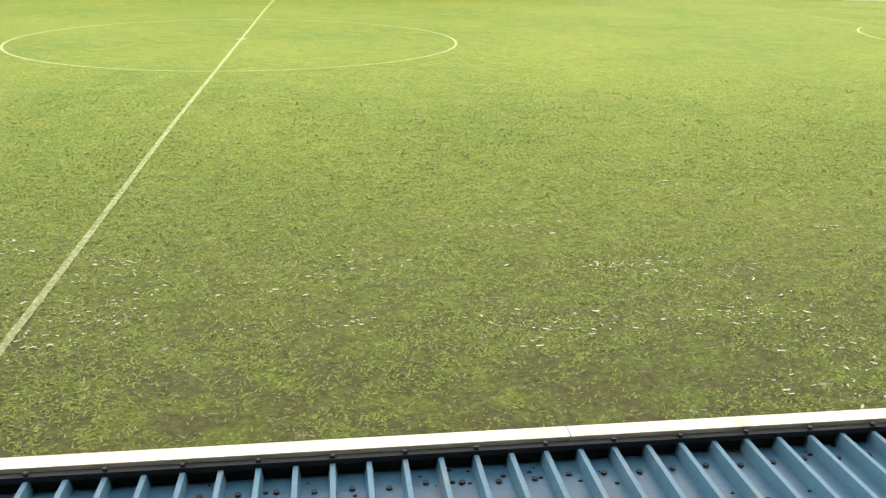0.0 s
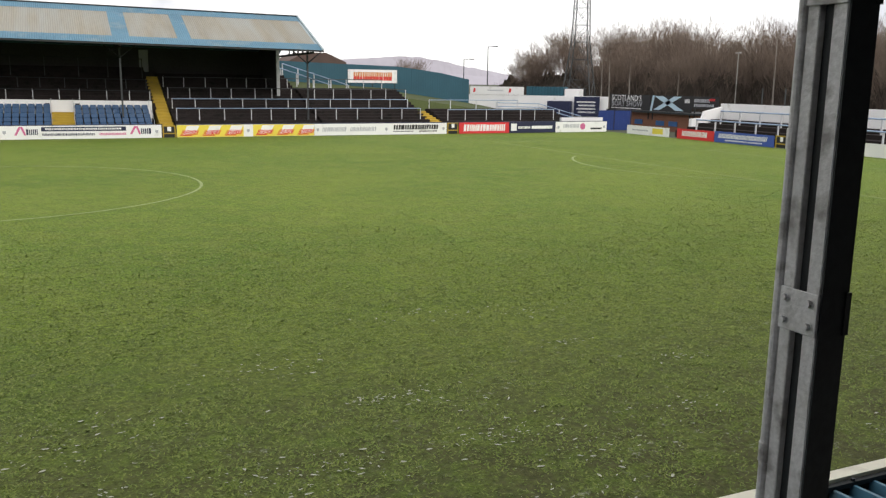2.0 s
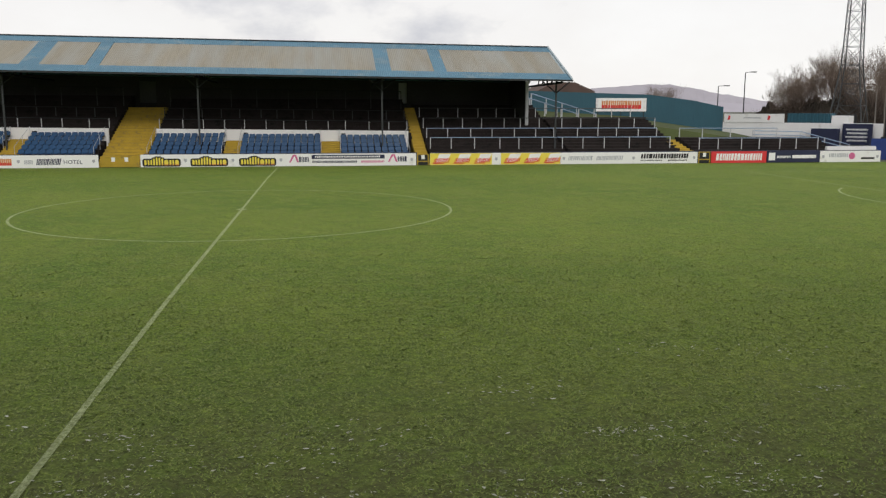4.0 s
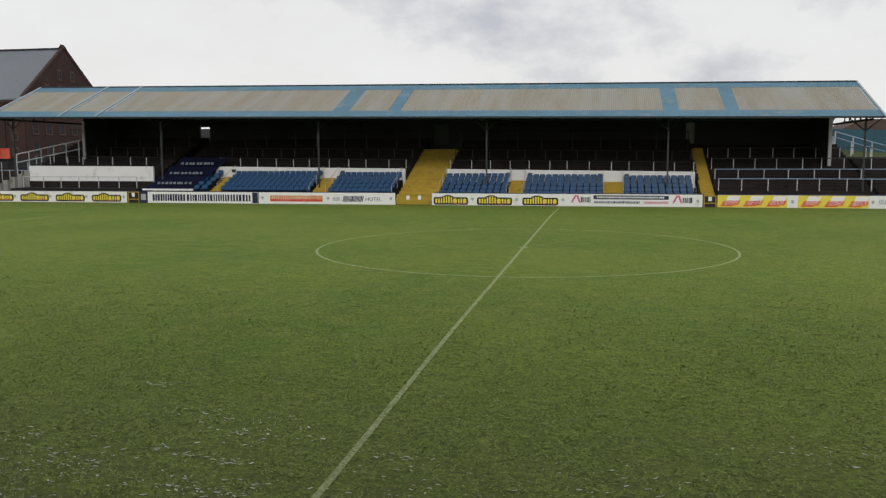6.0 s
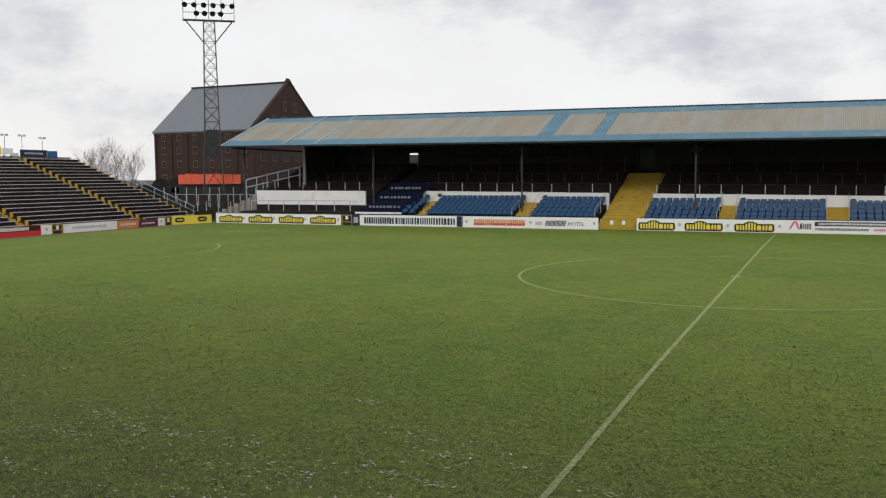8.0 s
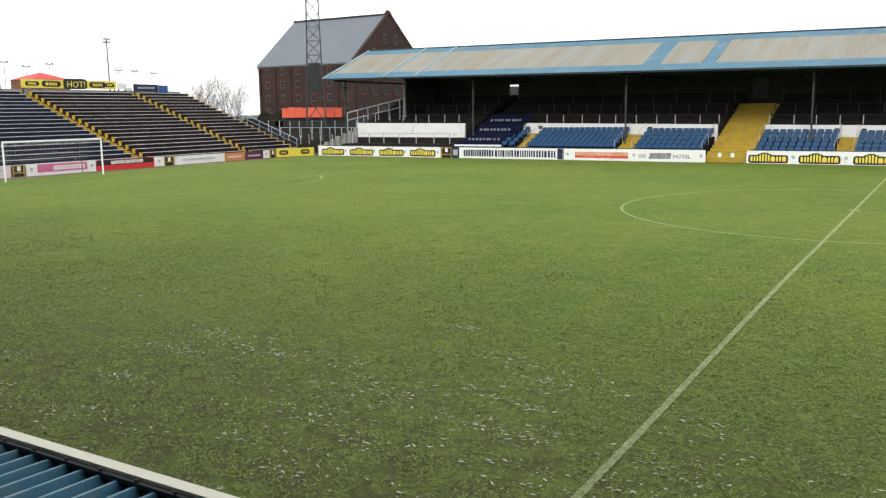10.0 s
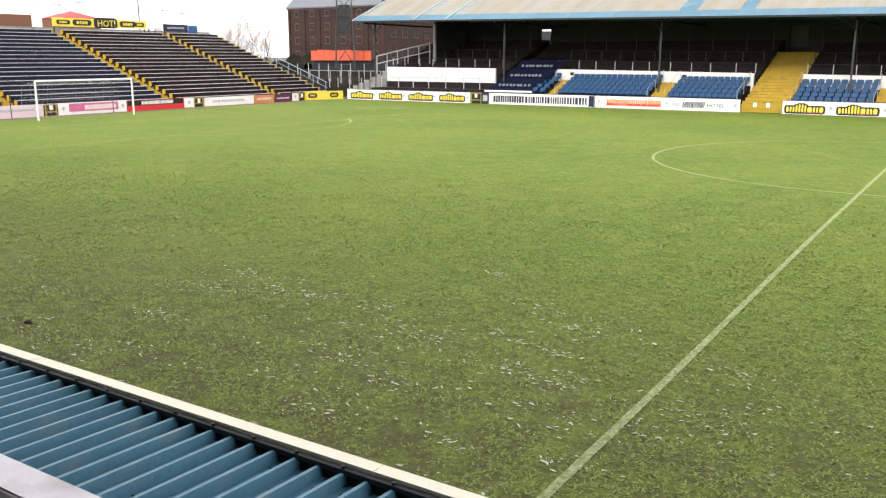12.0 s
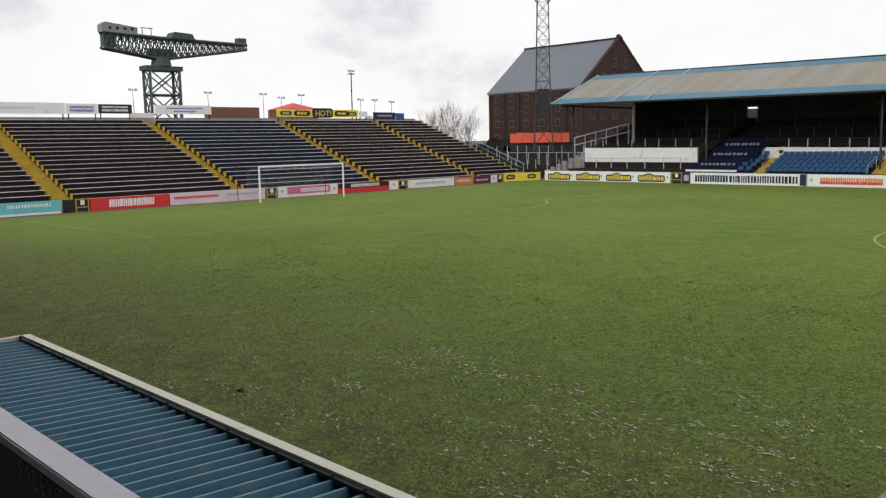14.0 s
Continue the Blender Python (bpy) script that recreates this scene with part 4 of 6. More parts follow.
def build_left_boards():
    rng = random.Random(12)
    X = -52.0

    def lb(label, y0, y1, h, mat):
        return board(label, (X, y0), (X, y1), h, mat)
    ob, w = lb("turquoise advert board with a pale lower band", -27.5, -16.05, 0.86, CYAN)
    patch(ob, "band", WHITE, "pale lower band", 0.1, 0.03, w - 0.1, 0.16)
    marks(ob, "lettering", WHITE, "faint white bars", w - 3.2, 0.5, 2.6, 0.2, 9, rng, fill=0.4)
    ob, w = lb("black gate panel between boards", -16.0, -15.2, 0.84, BLACK)
    gate_box("open yellow framed gate in the board line", (X, -15.2), (X, -14.3), 0.88)
    ob, w = lb("bright red advert board with white lettering bars", -14.25, -8.85, 0.84, RED)
    marks(ob, "lettering", WHITE, "bold white bars", 1.2, 0.2, 3.1, 0.5, 9, rng, 0.08, 0.78)
    ob, w = lb("pale pink advert board with faded red and grey bars", -8.8, -1.2, 0.86, PALEPINK)
    marks(ob, "lettering", RED, "faded red bars", 0.3, 0.42, 3.4, 0.18, 16, rng, fill=0.55)
    marks(ob, "lettering", GREY, "pale grey bars", 4.4, 0.45, 2.6, 0.16, 12, rng, fill=0.5)
    gate_box("yellow and black box beside the goal", (X, -1.1), (X, -0.15), 0.85)
    ob, w = lb("white and crimson advert board with white lettering bars", -0.1, 5.55, 0.84, WHITE)
    patch(ob, "band", PINK, "crimson band", 0.85, 0.22, w - 0.75, 0.80)
    marks(ob, "lettering", WHITE, "white bars", 2.1, 0.34, 2.6, 0.32, 15, rng, y=-0.034)
    for x in (0.4, w - 0.35):
        crest(ob, x, 0.45)
    ob, w = lb("black and red advert board with white lettering bars", 5.6, 11.0, 0.82, RED)
    patch(ob, "band", BLACK, "black upper band", 0.03, 0.40, w - 0.1, 0.80)
    marks(ob, "lettering", WHITE, "white bars", 1.3, 0.46, 3.0, 0.26, 12, rng, y=-0.034)
    ob, w = lb("white board end with grey shield", 11.0, 12.0, 0.78, WHITE)
    crest(ob, 0.5, 0.42)
    gate_box("yellow and black box in the board line", (X, 12.0), (X, 13.05), 0.78)
    ob, w = lb("white advert board with faint grey bars", 13.1, 18.75, 0.74, WHITE)
    marks(ob, "lettering", GREY, "faint grey bars", 0.9, 0.30, 3.6, 0.2, 14, rng, fill=0.4)
    ob, w = lb("orange advert board with pale bars", 18.8, 21.25, 0.72, ORANGE)
    marks(ob, "lettering", PALEPINK, "pale bars", 0.3, 0.28, 1.8, 0.2, 8, rng)
    ob, w = lb("dark plum advert board with pale bars", 21.3, 23.6, 0.72, PURPLE)
    marks(ob, "lettering", PALEPINK, "pale bars", 0.3, 0.28, 1.6, 0.14, 8, rng)
    ob, w = lb("white board end with grey shield", 23.65, 24.5, 0.74, WHITE)
    crest(ob, 0.4, 0.4)
    gate_box("black and yellow box in the board line", (X, 24.5), (X, 25.4), 0.76)
    ob, w = board("yellow advert board with two dark oval shapes across the corner", (X, 25.45), (-50.75, 29.5), 0.82, BRIGHTY)
    for x in (0.8, 3.2):
        bm = bmesh.new()
        rounded(bm, x - 0.5, 0.22, x + 0.5, 0.66, -0.03, -0.018, 0.22)
        part("oval", bm, BLACK, ob, "black oval shape")
        marks(ob, "lettering", BRIGHTY, "yellow bars", x - 0.3, 0.36, 0.6, 0.16, 4, rng, y=-0.035)


def build_right_boards():
    rng = random.Random(13)
    X = 49.8

    def rb(label, y0, y1, h, mat):
        return board(label, (X, y0), (X, y1), h, mat)
    ob, w = rb("white advert board with yellow end", 26.9, 21.1, 0.78, WHITE)
    patch(ob, "band", BRIGHTY, "yellow square", 3.6, 0.2, 5.0, 0.66)
    marks(ob, "lettering", GREY, "grey bars", 0.8, 0.34, 2.2, 0.14, 10, rng)
    ob, w = rb("bright red advert board with white lettering bars", 20.1, 15.75, 0.82, RED)
    marks(ob, "lettering", WHITE, "bold white bars", 0.6, 0.26, 3.0, 0.42, 9, rng, 0.08, 0.75)
    ob, w = rb("royal blue advert board with white script bars", 15.7, 9.6, 0.85, ROYAL)
    marks(ob, "lettering", WHITE, "white script bars", 0.4, 0.36, 5.0, 0.34, 18, rng, 0.3, 0.5)
    marks(ob, "lettering", WHITE, "thin white bars", 1.2, 0.16, 3.8, 0.1, 16, rng)
    gate_box("yellow and black gate in the board line", (X, 9.5), (X, 8.3), 0.9)
    rb("white advert board, plain and weathered", 8.2, -6.0, 0.86, WHITE)


def build_goal():
    goal = thing("football_goal", "white tubular football goal with loose net", "goal", (-48.75, 0, 0))
    for y in (-3.66, 3.66):
        bm = bmesh.new()
        tube(bm, (0, y, -0.02), (0, y, 2.50), 0.06, seg=10)
        part("upright", bm, WHITE, goal)
        bm = bmesh.new()
        tube(bm, (0, y, 2.44), (-1.6, y, 2.40), 0.018, seg=6)
        part("net_arm", bm, DARKSTEEL, goal)
    bm = bmesh.new()
    tube(bm, (0, -3.66, 2.50), (0, 3.66, 2.50), 0.06, seg=10)
    part("crossbar", bm, WHITE, goal)
    for y in (-3.9, 3.9):
        bm = bmesh.new()
        tube(bm, (-2.6, y, -0.02), (-2.6, y, 2.6), 0.03, seg=6)
        part("net_pole", bm, DARKSTEEL, goal, "dark net pole behind the goal")
    bm = bmesh.new()
    for i in range(25):
        y = -3.66 + 7.32 * i / 24
        tube(bm, (-0.03, y, 2.44), (-1.5, y, 2.25), 0.004, seg=3)
        tube(bm, (-1.5, y, 2.25), (-1.9, y, 0.02), 0.004, seg=3)
    for i in range(9):
        z = 0.1 + 0.26 * i
        tube(bm, (-1.9 + 0.18 * z, -3.66, z), (-1.9 + 0.18 * z, 3.66, z), 0.004, seg=3)
    part("net", bm, PALEPIPE, goal, "thin pale goal net")


build_far_boards()
build_left_boards()
build_right_boards()
build_goal()


# ---- crush barriers, paddock and covers on the far side ----
def barrier_row(label, xs, y, z0, z1, rail=None, group="crush barriers", slope=True, post=PALEPIPE, rail_mat=DARKSTEEL):
    """Posts at xs with a top rail; the row follows the fall of the stand."""
    ob = thing("crush_barrier", label, "barrier", (0, y, 0), group)
    bm = bmesh.new()
    box(bm, -0.03, -0.025, 0, 0.03, 0.025, z1 - z0)
    me = mesh_of("post", bm, post)
    drop = (lambda x: rise(x) - rise(-18)) if slope else (lambda x: 0.0)
    for x in xs:
        share("post", me, ob, (x, 0, z0 + drop(x)))
    bm = bmesh.new()
    a, c = xs[0], xs[-1]
    beam(bm, (a, -0.04, z1 - 0.04 + drop(a)), (c, -0.04, z1 - 0.04 + drop(c)), 0.045)
    part("rail", bm, rail_mat, ob)
    return ob


def spread(a, c, step, rng):
    n = max(1, round((c - a) / step))
    return [a + (c - a) * (i + (rng.uniform(-0.12, 0.12) if 0 < i < n else 0)) / n for i in range(n + 1)]


def build_barriers():
    rng = random.Random(21)
    for xa, xb in ((-49.4, -36.6), (-30.8, -13.6), (-9.7, 10.4)):
        barrier_row("slim pale posts and dark rail in the covered terrace", spread(xa, xb, 1.65, rng), 36.0, 2.84, 3.62)
        barrier_row("slim grey posts and dark rail in the covered terrace", spread(xa, xb, 1.55, rng), 38.5, 3.7, 4.5, post=TOWER)
        barrier_row("dim grey posts high in the covered terrace", spread(xa, xb, 2.4, rng), 41.5, 4.6, 6.2, post=TOWER)
    for y, za, zb, x1 in ((32.0, 1.15, 2.1, 32.0), (34.5, 1.95, 2.78, 31.8), (37.0, 2.70, 3.60, 32.6), (40.0, 3.55, 4.45, 31.4)):
        barrier_row("white posts and blue-grey rail on the open terrace", spread(11.9, x1, 1.75, rng), y, za, zb, slope=False, rail_mat=BLUEPIPE if y < 36 else TOWER)
    barrier_row("white posts and pale blue rail on the low terrace", spread(34.4, 45.0, 1.9, rng), 31.6, 1.0, 2.0, slope=False, rail_mat=BLUEPIPE)
    barrier_row("white posts and pale blue rail on the low terrace", spread(34.0, 43.0, 2.0, rng), 34.8, 1.9, 2.75, slope=False, rail_mat=BLUEPIPE)
    # open terraces beyond the roof
    open_t = thing("open_terrace", "low dark open terrace with yellow painted steps", "terrace", kind="structure")
    for xa, xb, n in ((X1 + 0.01, 32.6, 13), (33.9, 46.5, 6)):
        bm = bmesh.new()
        step_block(bm, xa, xb, 30.6, 0.92 if n > 8 else 0.8, 0.72, 0.225, n, 0.6)
        part("steps", bm, DARKCON, open_t, "dark concrete steps")
    bm = bmesh.new()
    n = 7
    for i in range(n):
        xa = 32.8 - i * 0.10
        box(bm, xa - 0.05, 30.5 + i * 0.5, -0.1, xa + 0.95, 31.0 + i * 0.5, 0.80 + i * 0.16)
    part("yellow_steps", bm, YELLOW, open_t, "yellow painted steps")
    bm = bmesh.new()
    quads = [((X1, 38.4, 3.1), (31.0, 38.4, 3.1), (37.0, 50, 3.5), (X1, 50, 4.3)), ((31.0, 38.4, 3.1), (33.9, 36, 1.3), (46.0, 36, 1.0), (37.0, 50, 3.2)), ((37.0, 50, 3.2), (46.0, 36, 1.0), (46.5, 50, 1.9), (46.5, 50.2, 1.9))]
    for q in quads:
        bm.faces.new([bm.verts.new(p) for p in q])
    solo("grass_bank", bm, BANK, "rough green grass bank behind the open terrace", "bank", kind="structure")
    # paddock
    pad = thing("paddock_wall", "white painted paddock wall with sloping stepped end", "wall", kind="structure")
    bm = bmesh.new()
    prism(bm, [(-48.0, 0), (-35.75, 0), (-35.75, 3.0), (-48.0, 3.07)], 33.0, 33.2)
    part("wall", bm, WHITE, pad)
    bm = bmesh.new()
    box(bm, -48.0, 32.96, 1.0, -35.75, 32.995, 1.70)
    part("lower_band", bm, DARKCON, pad, "dark band at its foot")
    bm = bmesh.new()
    for i in range(7):
        xa = -51.2 + i * 0.46
        box(bm, xa, 30.7 + i * 0.36, 0.0, xa + 0.47, 31.1 + i * 0.36, 1.0 + i * 0.27)
    part("stepped_end", bm, CONCRETE, pad, "stepped concrete end")
    bm = bmesh.new()
    box(bm, -48.0, 30.4, -0.1, -35.75, 32.95, 1.15)
    part("deck", bm, DARKCON, pad)
    barrier_row("white paddock rail on short posts", spread(-47.9, -36.8, 1.85, rng), 32.0, 1.12, 2.15, slope=False, rail_mat=PALEPIPE)
    # dark banner sheet drawn over the seats
    bm = bmesh.new()
    rows = []
    for j in range(15):
        f = j / 14
        rows.append([bm.verts.new((-35.5 + 4.5 * i / 16 + f * 1.0, 30.9 + f * 5.4, 1.06 + f * 2.7 + 0.09 * math.sin(f * 22) + 0.05 * noise.noise((i * 0.6, j * 0.8, 3)))) for i in range(17)])
    for j in range(14):
        for i in range(16):
            bm.faces.new((rows[j][i], rows[j][i + 1], rows[j + 1][i + 1], rows[j + 1][i]))
    cover = thing("banner_sheet", "navy banner sheet draped over the seat rows", "banner")
    sheet = part("sheet", bm, BANNER, cover)
    sheet.modifiers.new("thick", "SOLIDIFY").thickness = 0.02
    rng2 = random.Random(5)
    for f in (0.12, 0.42, 0.72):
        bm = bmesh.new()
        for i in range(9):
            x = -34.7 + f + i * 0.36 + rng2.uniform(-0.05, 0.05)
            y, z = 30.9 + f * 5.4 - 0.05, 1.06 + f * 2.7 + 0.13
            prism(bm, [(x, z), (x + 0.24, z), (x + 0.30, z + 0.20), (x + 0.06, z + 0.20)], y - 0.02, y, "y")
        part("lettering", bm, FADED, cover, "pale slanted bars")
    bm = bmesh.new()
    box(bm, -35.6, 30.78, 1.0, -30.9, 30.84, 1.16)
    part("hem", bm, WHITE, cover, "white hem")
    # doors in the back wall
    for x0, x1, z0, z1, mat, lab in ((-13.0, -11.5, 4.86, 6.74, TOWER, "dull grey double door in the back wall"), (10.5, 11.3, 4.86, 6.74, GREY, "pale grey door in the back wall")):
        bm = bmesh.new()
        box(bm, x0 - 0.06, BACK_Y + 0.255, z0 - 0.1, x1 + 0.06, BACK_Y + 0.32, z1 + 0.1)
        solo("door", bm, mat, lab, "door", kind="structure")


build_barriers()
EXITINK = surf("faded_green_stencil", (0.30, 0.33, 0.28), 0.8, 0.3, 8, 80, 0.05)
build_parapet()

# ---- behind the end terrace ----
def build_terrace_back():
    X = -69.9
    rng = random.Random(31)

    def sign(label, y0, y1, z0, z1, mat):
        ob = thing("terrace_sign", label, "sign", (X, y0, 0.18), "signs above the terrace", turn=math.pi / 2)
        bm = bmesh.new()
        box(bm, 0.01, -0.03, z0, y1 - y0 - 0.01, 0.03, z1)
        part("panel", bm, mat, ob)
        for x in (0.2, y1 - y0 - 0.2):
            bm = bmesh.new()
            box(bm, x - 0.04, 0.035, 5.6, x + 0.04, 0.1, z1 - 0.05)
            part("leg", bm, DARKSTEEL, ob)
        return ob, y1 - y0
    ob, w = sign("long white sign with faint pink bars", -26.0, -8.7, 6.72, 7.62, WHITE)
    marks(ob, "lettering", PALEPINK, "faint pink bars", w - 6.0, 7.1, 3.6, 0.2, 14, rng, y=-0.045)
    ob, w = sign("white sign with grey-blue bars", -8.65, -6.0, 6.74, 7.58, WHITE)
    marks(ob, "lettering", ROYAL, "blue-grey bars", 0.3, 7.2, 2.0, 0.18, 9, rng, y=-0.045)
    marks(ob, "lettering", ROYAL, "blue-grey bars", 0.3, 6.92, 2.0, 0.18, 9, rng, y=-0.045)
    ob, w = sign("dark navy sign with pale bars", -5.95, -3.0, 6.78, 7.56, NAVY)
    marks(ob, "lettering", WHITE, "pale bars", 0.3, 7.25, 2.3, 0.16, 10, rng, y=-0.045)
    marks(ob, "lettering", WHITE, "pale bars", 0.3, 6.95, 2.3, 0.2, 8, rng, y=-0.045)
    ob, w = sign("white sign with thin blue bars", -0.9, 4.65, 6.76, 7.56, WHITE)
    marks(ob, "lettering", ROYAL, "thin blue bars", 1.1, 7.22, 3.6, 0.13, 16, rng, y=-0.045)
    marks(ob, "lettering", ROYAL, "thin blue bars", 1.8, 6.95, 2.2, 0.13, 10, rng, y=-0.045)
    ob, w = sign("yellow sign with black ovals and the word HOT", 11.8, 22.1, 6.56, 7.34, BRIGHTY)
    for x, hw, hh in ((1.1, 0.7, 0.2), (3.05, 1.0, 0.27), (8.1, 0.95, 0.27), (9.5, 0.55, 0.2)):
        bm = bmesh.new()
        rounded(bm, x - hw, 6.95 - hh, x + hw, 6.95 + hh, -0.045, -0.03, hh)
        part("oval", bm, BLACK, ob, "black oval")
        marks(ob, "lettering", BRIGHTY, "yellow bars", x - hw * 0.6, 6.95 - hh * 0.5, hw * 1.2, hh, 3, rng, y=-0.052)
    bm = bmesh.new()
    rounded(bm, 4.3, 6.50, 6.9, 7.48, -0.050, -0.03, 0.3)
    part("oval", bm, BLACK, ob, "large black oval")
    words("HOT!", 0.85, BRIGHTY, ob, (4.65, -0.056, 6.66), "yellow capital letters", squeeze=1.0)
    ob, w = sign("plain white sign above the terrace", 22.2, 23.4, 6.6, 7.2, WHITE)
    ob, w = sign("dark navy sign with pale bars", 24.2, 27.4, 6.42, 7.12, NAVY)
    marks(ob, "lettering", GREY, "pale bars", 0.5, 6.66, 2.2, 0.2, 10, rng, y=-0.045)
    ob, w = sign("sky-blue sign end above the terrace", 27.45, 28.7, 6.3, 7.05, BLUE)
    bm = bmesh.new()
    box(bm, -71.4, 4.75, 0, -70.6, 10.3, 7.68)
    solo("brick_kiosk", bm, BRICKPALE, "brown brick kiosk wall above the terrace", "kiosk")
    # red pyramid roof
    ob = thing("kiosk_tent", "small red pitched kiosk roof on dark posts", "kiosk", (-77.0, 18.6, 0.2))
    bm = bmesh.new()
    tip = bm.verts.new((0, 0, 8.35))
    base = [bm.verts.new(p) for p in ((-2, -2.1, 7.6), (2, -2.1, 7.6), (2, 2.1, 7.6), (-2, 2.1, 7.6))]
    for i in range(4):
        bm.faces.new((base[i], base[(i + 1) % 4], tip))
    bm.faces.new(base[::-1])
    part("roof", bm, RED, ob, "red pitched roof")
    bm = bmesh.new()
    box(bm, -1.9, -2, -0.25, 1.9, 2, 7.59)
    part("body", bm, BRICKPALE, ob)
    # back wall of the terrace
    bm = bmesh.new()
    box(bm, -70.25, -36, 0, -70.02, 30.5, 6.62)
    solo("wall_terrace_back", bm, CONCRETE, "concrete wall along the top of the terrace", kind="structure")
    bm = bmesh.new()
    box(bm, -70.24, -3.0, 6.62, -70.1, -0.9, 7.03)
    box(bm, -70.24, 23.4, 6.62, -70.1, 24.2, 6.93)
    solo("wall_terrace_upstand", bm, WHITE, "white low wall between the signs", kind="structure")


def build_poles():
    def pole(name, label, x, y, z, r=0.08, arms=2, z0=0.0):
        ob = thing(name, label, "lamp post", (x, y, z0), "small lamp posts")
        bm = bmesh.new()
        tube(bm, (0, 0, -0.05), (0, 0, z - z0), r, r * 0.6, 6)
        part("pole", bm, TOWER, ob)
        for i in range(arms):
            s = -1 if i % 2 else 1
            bm = bmesh.new()
            beam(bm, (0, 0, z - z0 - 0.1 - 0.4 * (i // 2)), (0, s * 0.35, z - z0 - 0.1 - 0.4 * (i // 2)), 0.06)
            box(bm, -0.1, s * 0.35 - 0.14, z - z0 - 0.2 - 0.4 * (i // 2), 0.12, s * 0.35 + 0.14, z - z0 + 0.04 - 0.4 * (i // 2))
            part("lamp_head", bm, PALEPIPE, ob)
    pole("lamp_post", "tall slim lamp mast with twin heads", -90, 37.1, 13.8, 0.12, 4)
    for y, z in ((6.3, 10.1), (23.1, 10.0), (25.75, 9.6), (38.6, 9.6), (41.1, 9.6), (44.2, 9.4), (28.8, 10.0), (15.5, 10.0)):
        pole("lamp_post", "slim floodlight post with small heads", -90, y, z + 0.38, 0.05, 2)
    for x, y, z in ((83.3, 120, 11.4), (78.0, 120, 8.8)):
        ob = thing("street_lamp", "grey street lamp with a bent arm", "street lamp", (x, y, 0), "street lamps")
        bm = bmesh.new()
        tube(bm, (0, 0, -0.05), (0, 0, z), 0.13, 0.08, 6)
        part("pole", bm, TOWER, ob)
        bm = bmesh.new()
        tube(bm, (0, 0, z), (1.4, 0, z + 0.1), 0.06, 0.06, 6)
        box(bm, 1.2, -0.15, z, 2.2, 0.15, z + 0.18)
        part("lamp_head", bm, TOWER, ob)
    ob = thing("lamp_post", "tall pale steel mast behind the far corner", "lamp post", (70, 35.6, 0), "small lamp posts")
    bm = bmesh.new()
    tube(bm, (0, 0, -0.05), (0, 0, 7.75), 0.075, 0.045, 6)
    part("pole", bm, CONCRETE, ob)
    bm = bmesh.new()
    prism(bm, [(-0.38, 7.68), (0.38, 7.68), (0.30, 7.82), (-0.30, 7.82)], -0.12, 0.12, "x")
    part("lamp_head", bm, CONCRETE, ob)


def lattice(bm, w0, w1, z0, z1, n, leg, brace, cx=0.0, cy=0.0):
    """A square lattice shaft with X-bracing."""
    def corner(k, z):
        w = (w0 + (w1 - w0) * (z - z0) / (z1 - z0)) / 2
        return (cx + w * (1, -1, -1, 1)[k], cy + w * (1, 1, -1, -1)[k], z)
    zs = [z0 + (z1 - z0) * (1 - (1 - i / n) ** 1.12) for i in range(n + 1)]
    for k in range(4):
        beam(bm, corner(k, z0), corner(k, z1), leg)
        for a, c in zip(zs, zs[1:]):
            beam(bm, corner(k, a), corner((k + 1) % 4, c), brace)
            beam(bm, corner((k + 1) % 4, a), corner(k, c), brace)
            beam(bm, corner(k, c), corner((k + 1) % 4, c), brace)


def build_floodlight(at, turn, label, wide, knee, cage, hk):
    ob = thing("floodlight_tower", label, "floodlight", at, "floodlight towers", turn=turn)
    bm = bmesh.new()
    lattice(bm, wide[0], wide[1], -0.4, knee, 4, 0.095, 0.04)
    part("lower_shaft", bm, TOWER, ob, "grey steel lattice")
    bm = bmesh.new()
    lattice(bm, wide[1], wide[2], knee, 23.4, 8, 0.085, 0.035)
    part("upper_shaft", bm, TOWER, ob, "grey steel lattice")
    bm = bmesh.new()
    w = 0.8 * wide[1] / 2
    box(bm, -w, -w, cage, w, w, cage + 3.6)
    part("equipment_cage", bm, DARKSTEEL, ob, "dark equipment cage")
    bm = bmesh.new()
    for s in (-1, 1):
        beam(bm, (s * 0.6, 0, 20.6), (s * 3.6 * hk, 0, 23.3), 0.10)
    beam(bm, (-4.1 * hk, -0.4, 23.35), (4.1 * hk, -0.4, 23.35), 0.18)
    for z in (24.3, 25.3, 26.4):
        beam(bm, (-4.0 * hk, -0.4, z), (4.0 * hk, -0.4, z), 0.05)
    for x in (-4.0, -2.0, 0.0, 2.0, 4.0):
        beam(bm, (x * hk, -0.4, 23.4), (x * hk, -0.4, 26.4), 0.05)
    part("head_frame", bm, TOWER, ob, "open head frame")
    bm = bmesh.new()
    tube(bm, (0, 0, 0), (0, -0.30, -0.14), 0.16, 0.34, 10)
    lamp = mesh_of("lamp", bm, DARKSTEEL)
    bm = bmesh.new()
    tube(bm, (0, -0.301, -0.141), (0, -0.33, -0.155), 0.32, 0.32, 10)
    glass = mesh_of("lens", bm, GLASS)
    for z, n in ((26.35, 7), (25.25, 6), (24.25, 4)):
        for i in range(n):
            x = (-3.7 if n > 4 else -1.9) + (7.4 if n > 4 else 3.8) * i / (n - 1)
            o = share("lamp", lamp, ob, (x * hk, -0.5, z))
            share("lens", glass, o)
    return ob


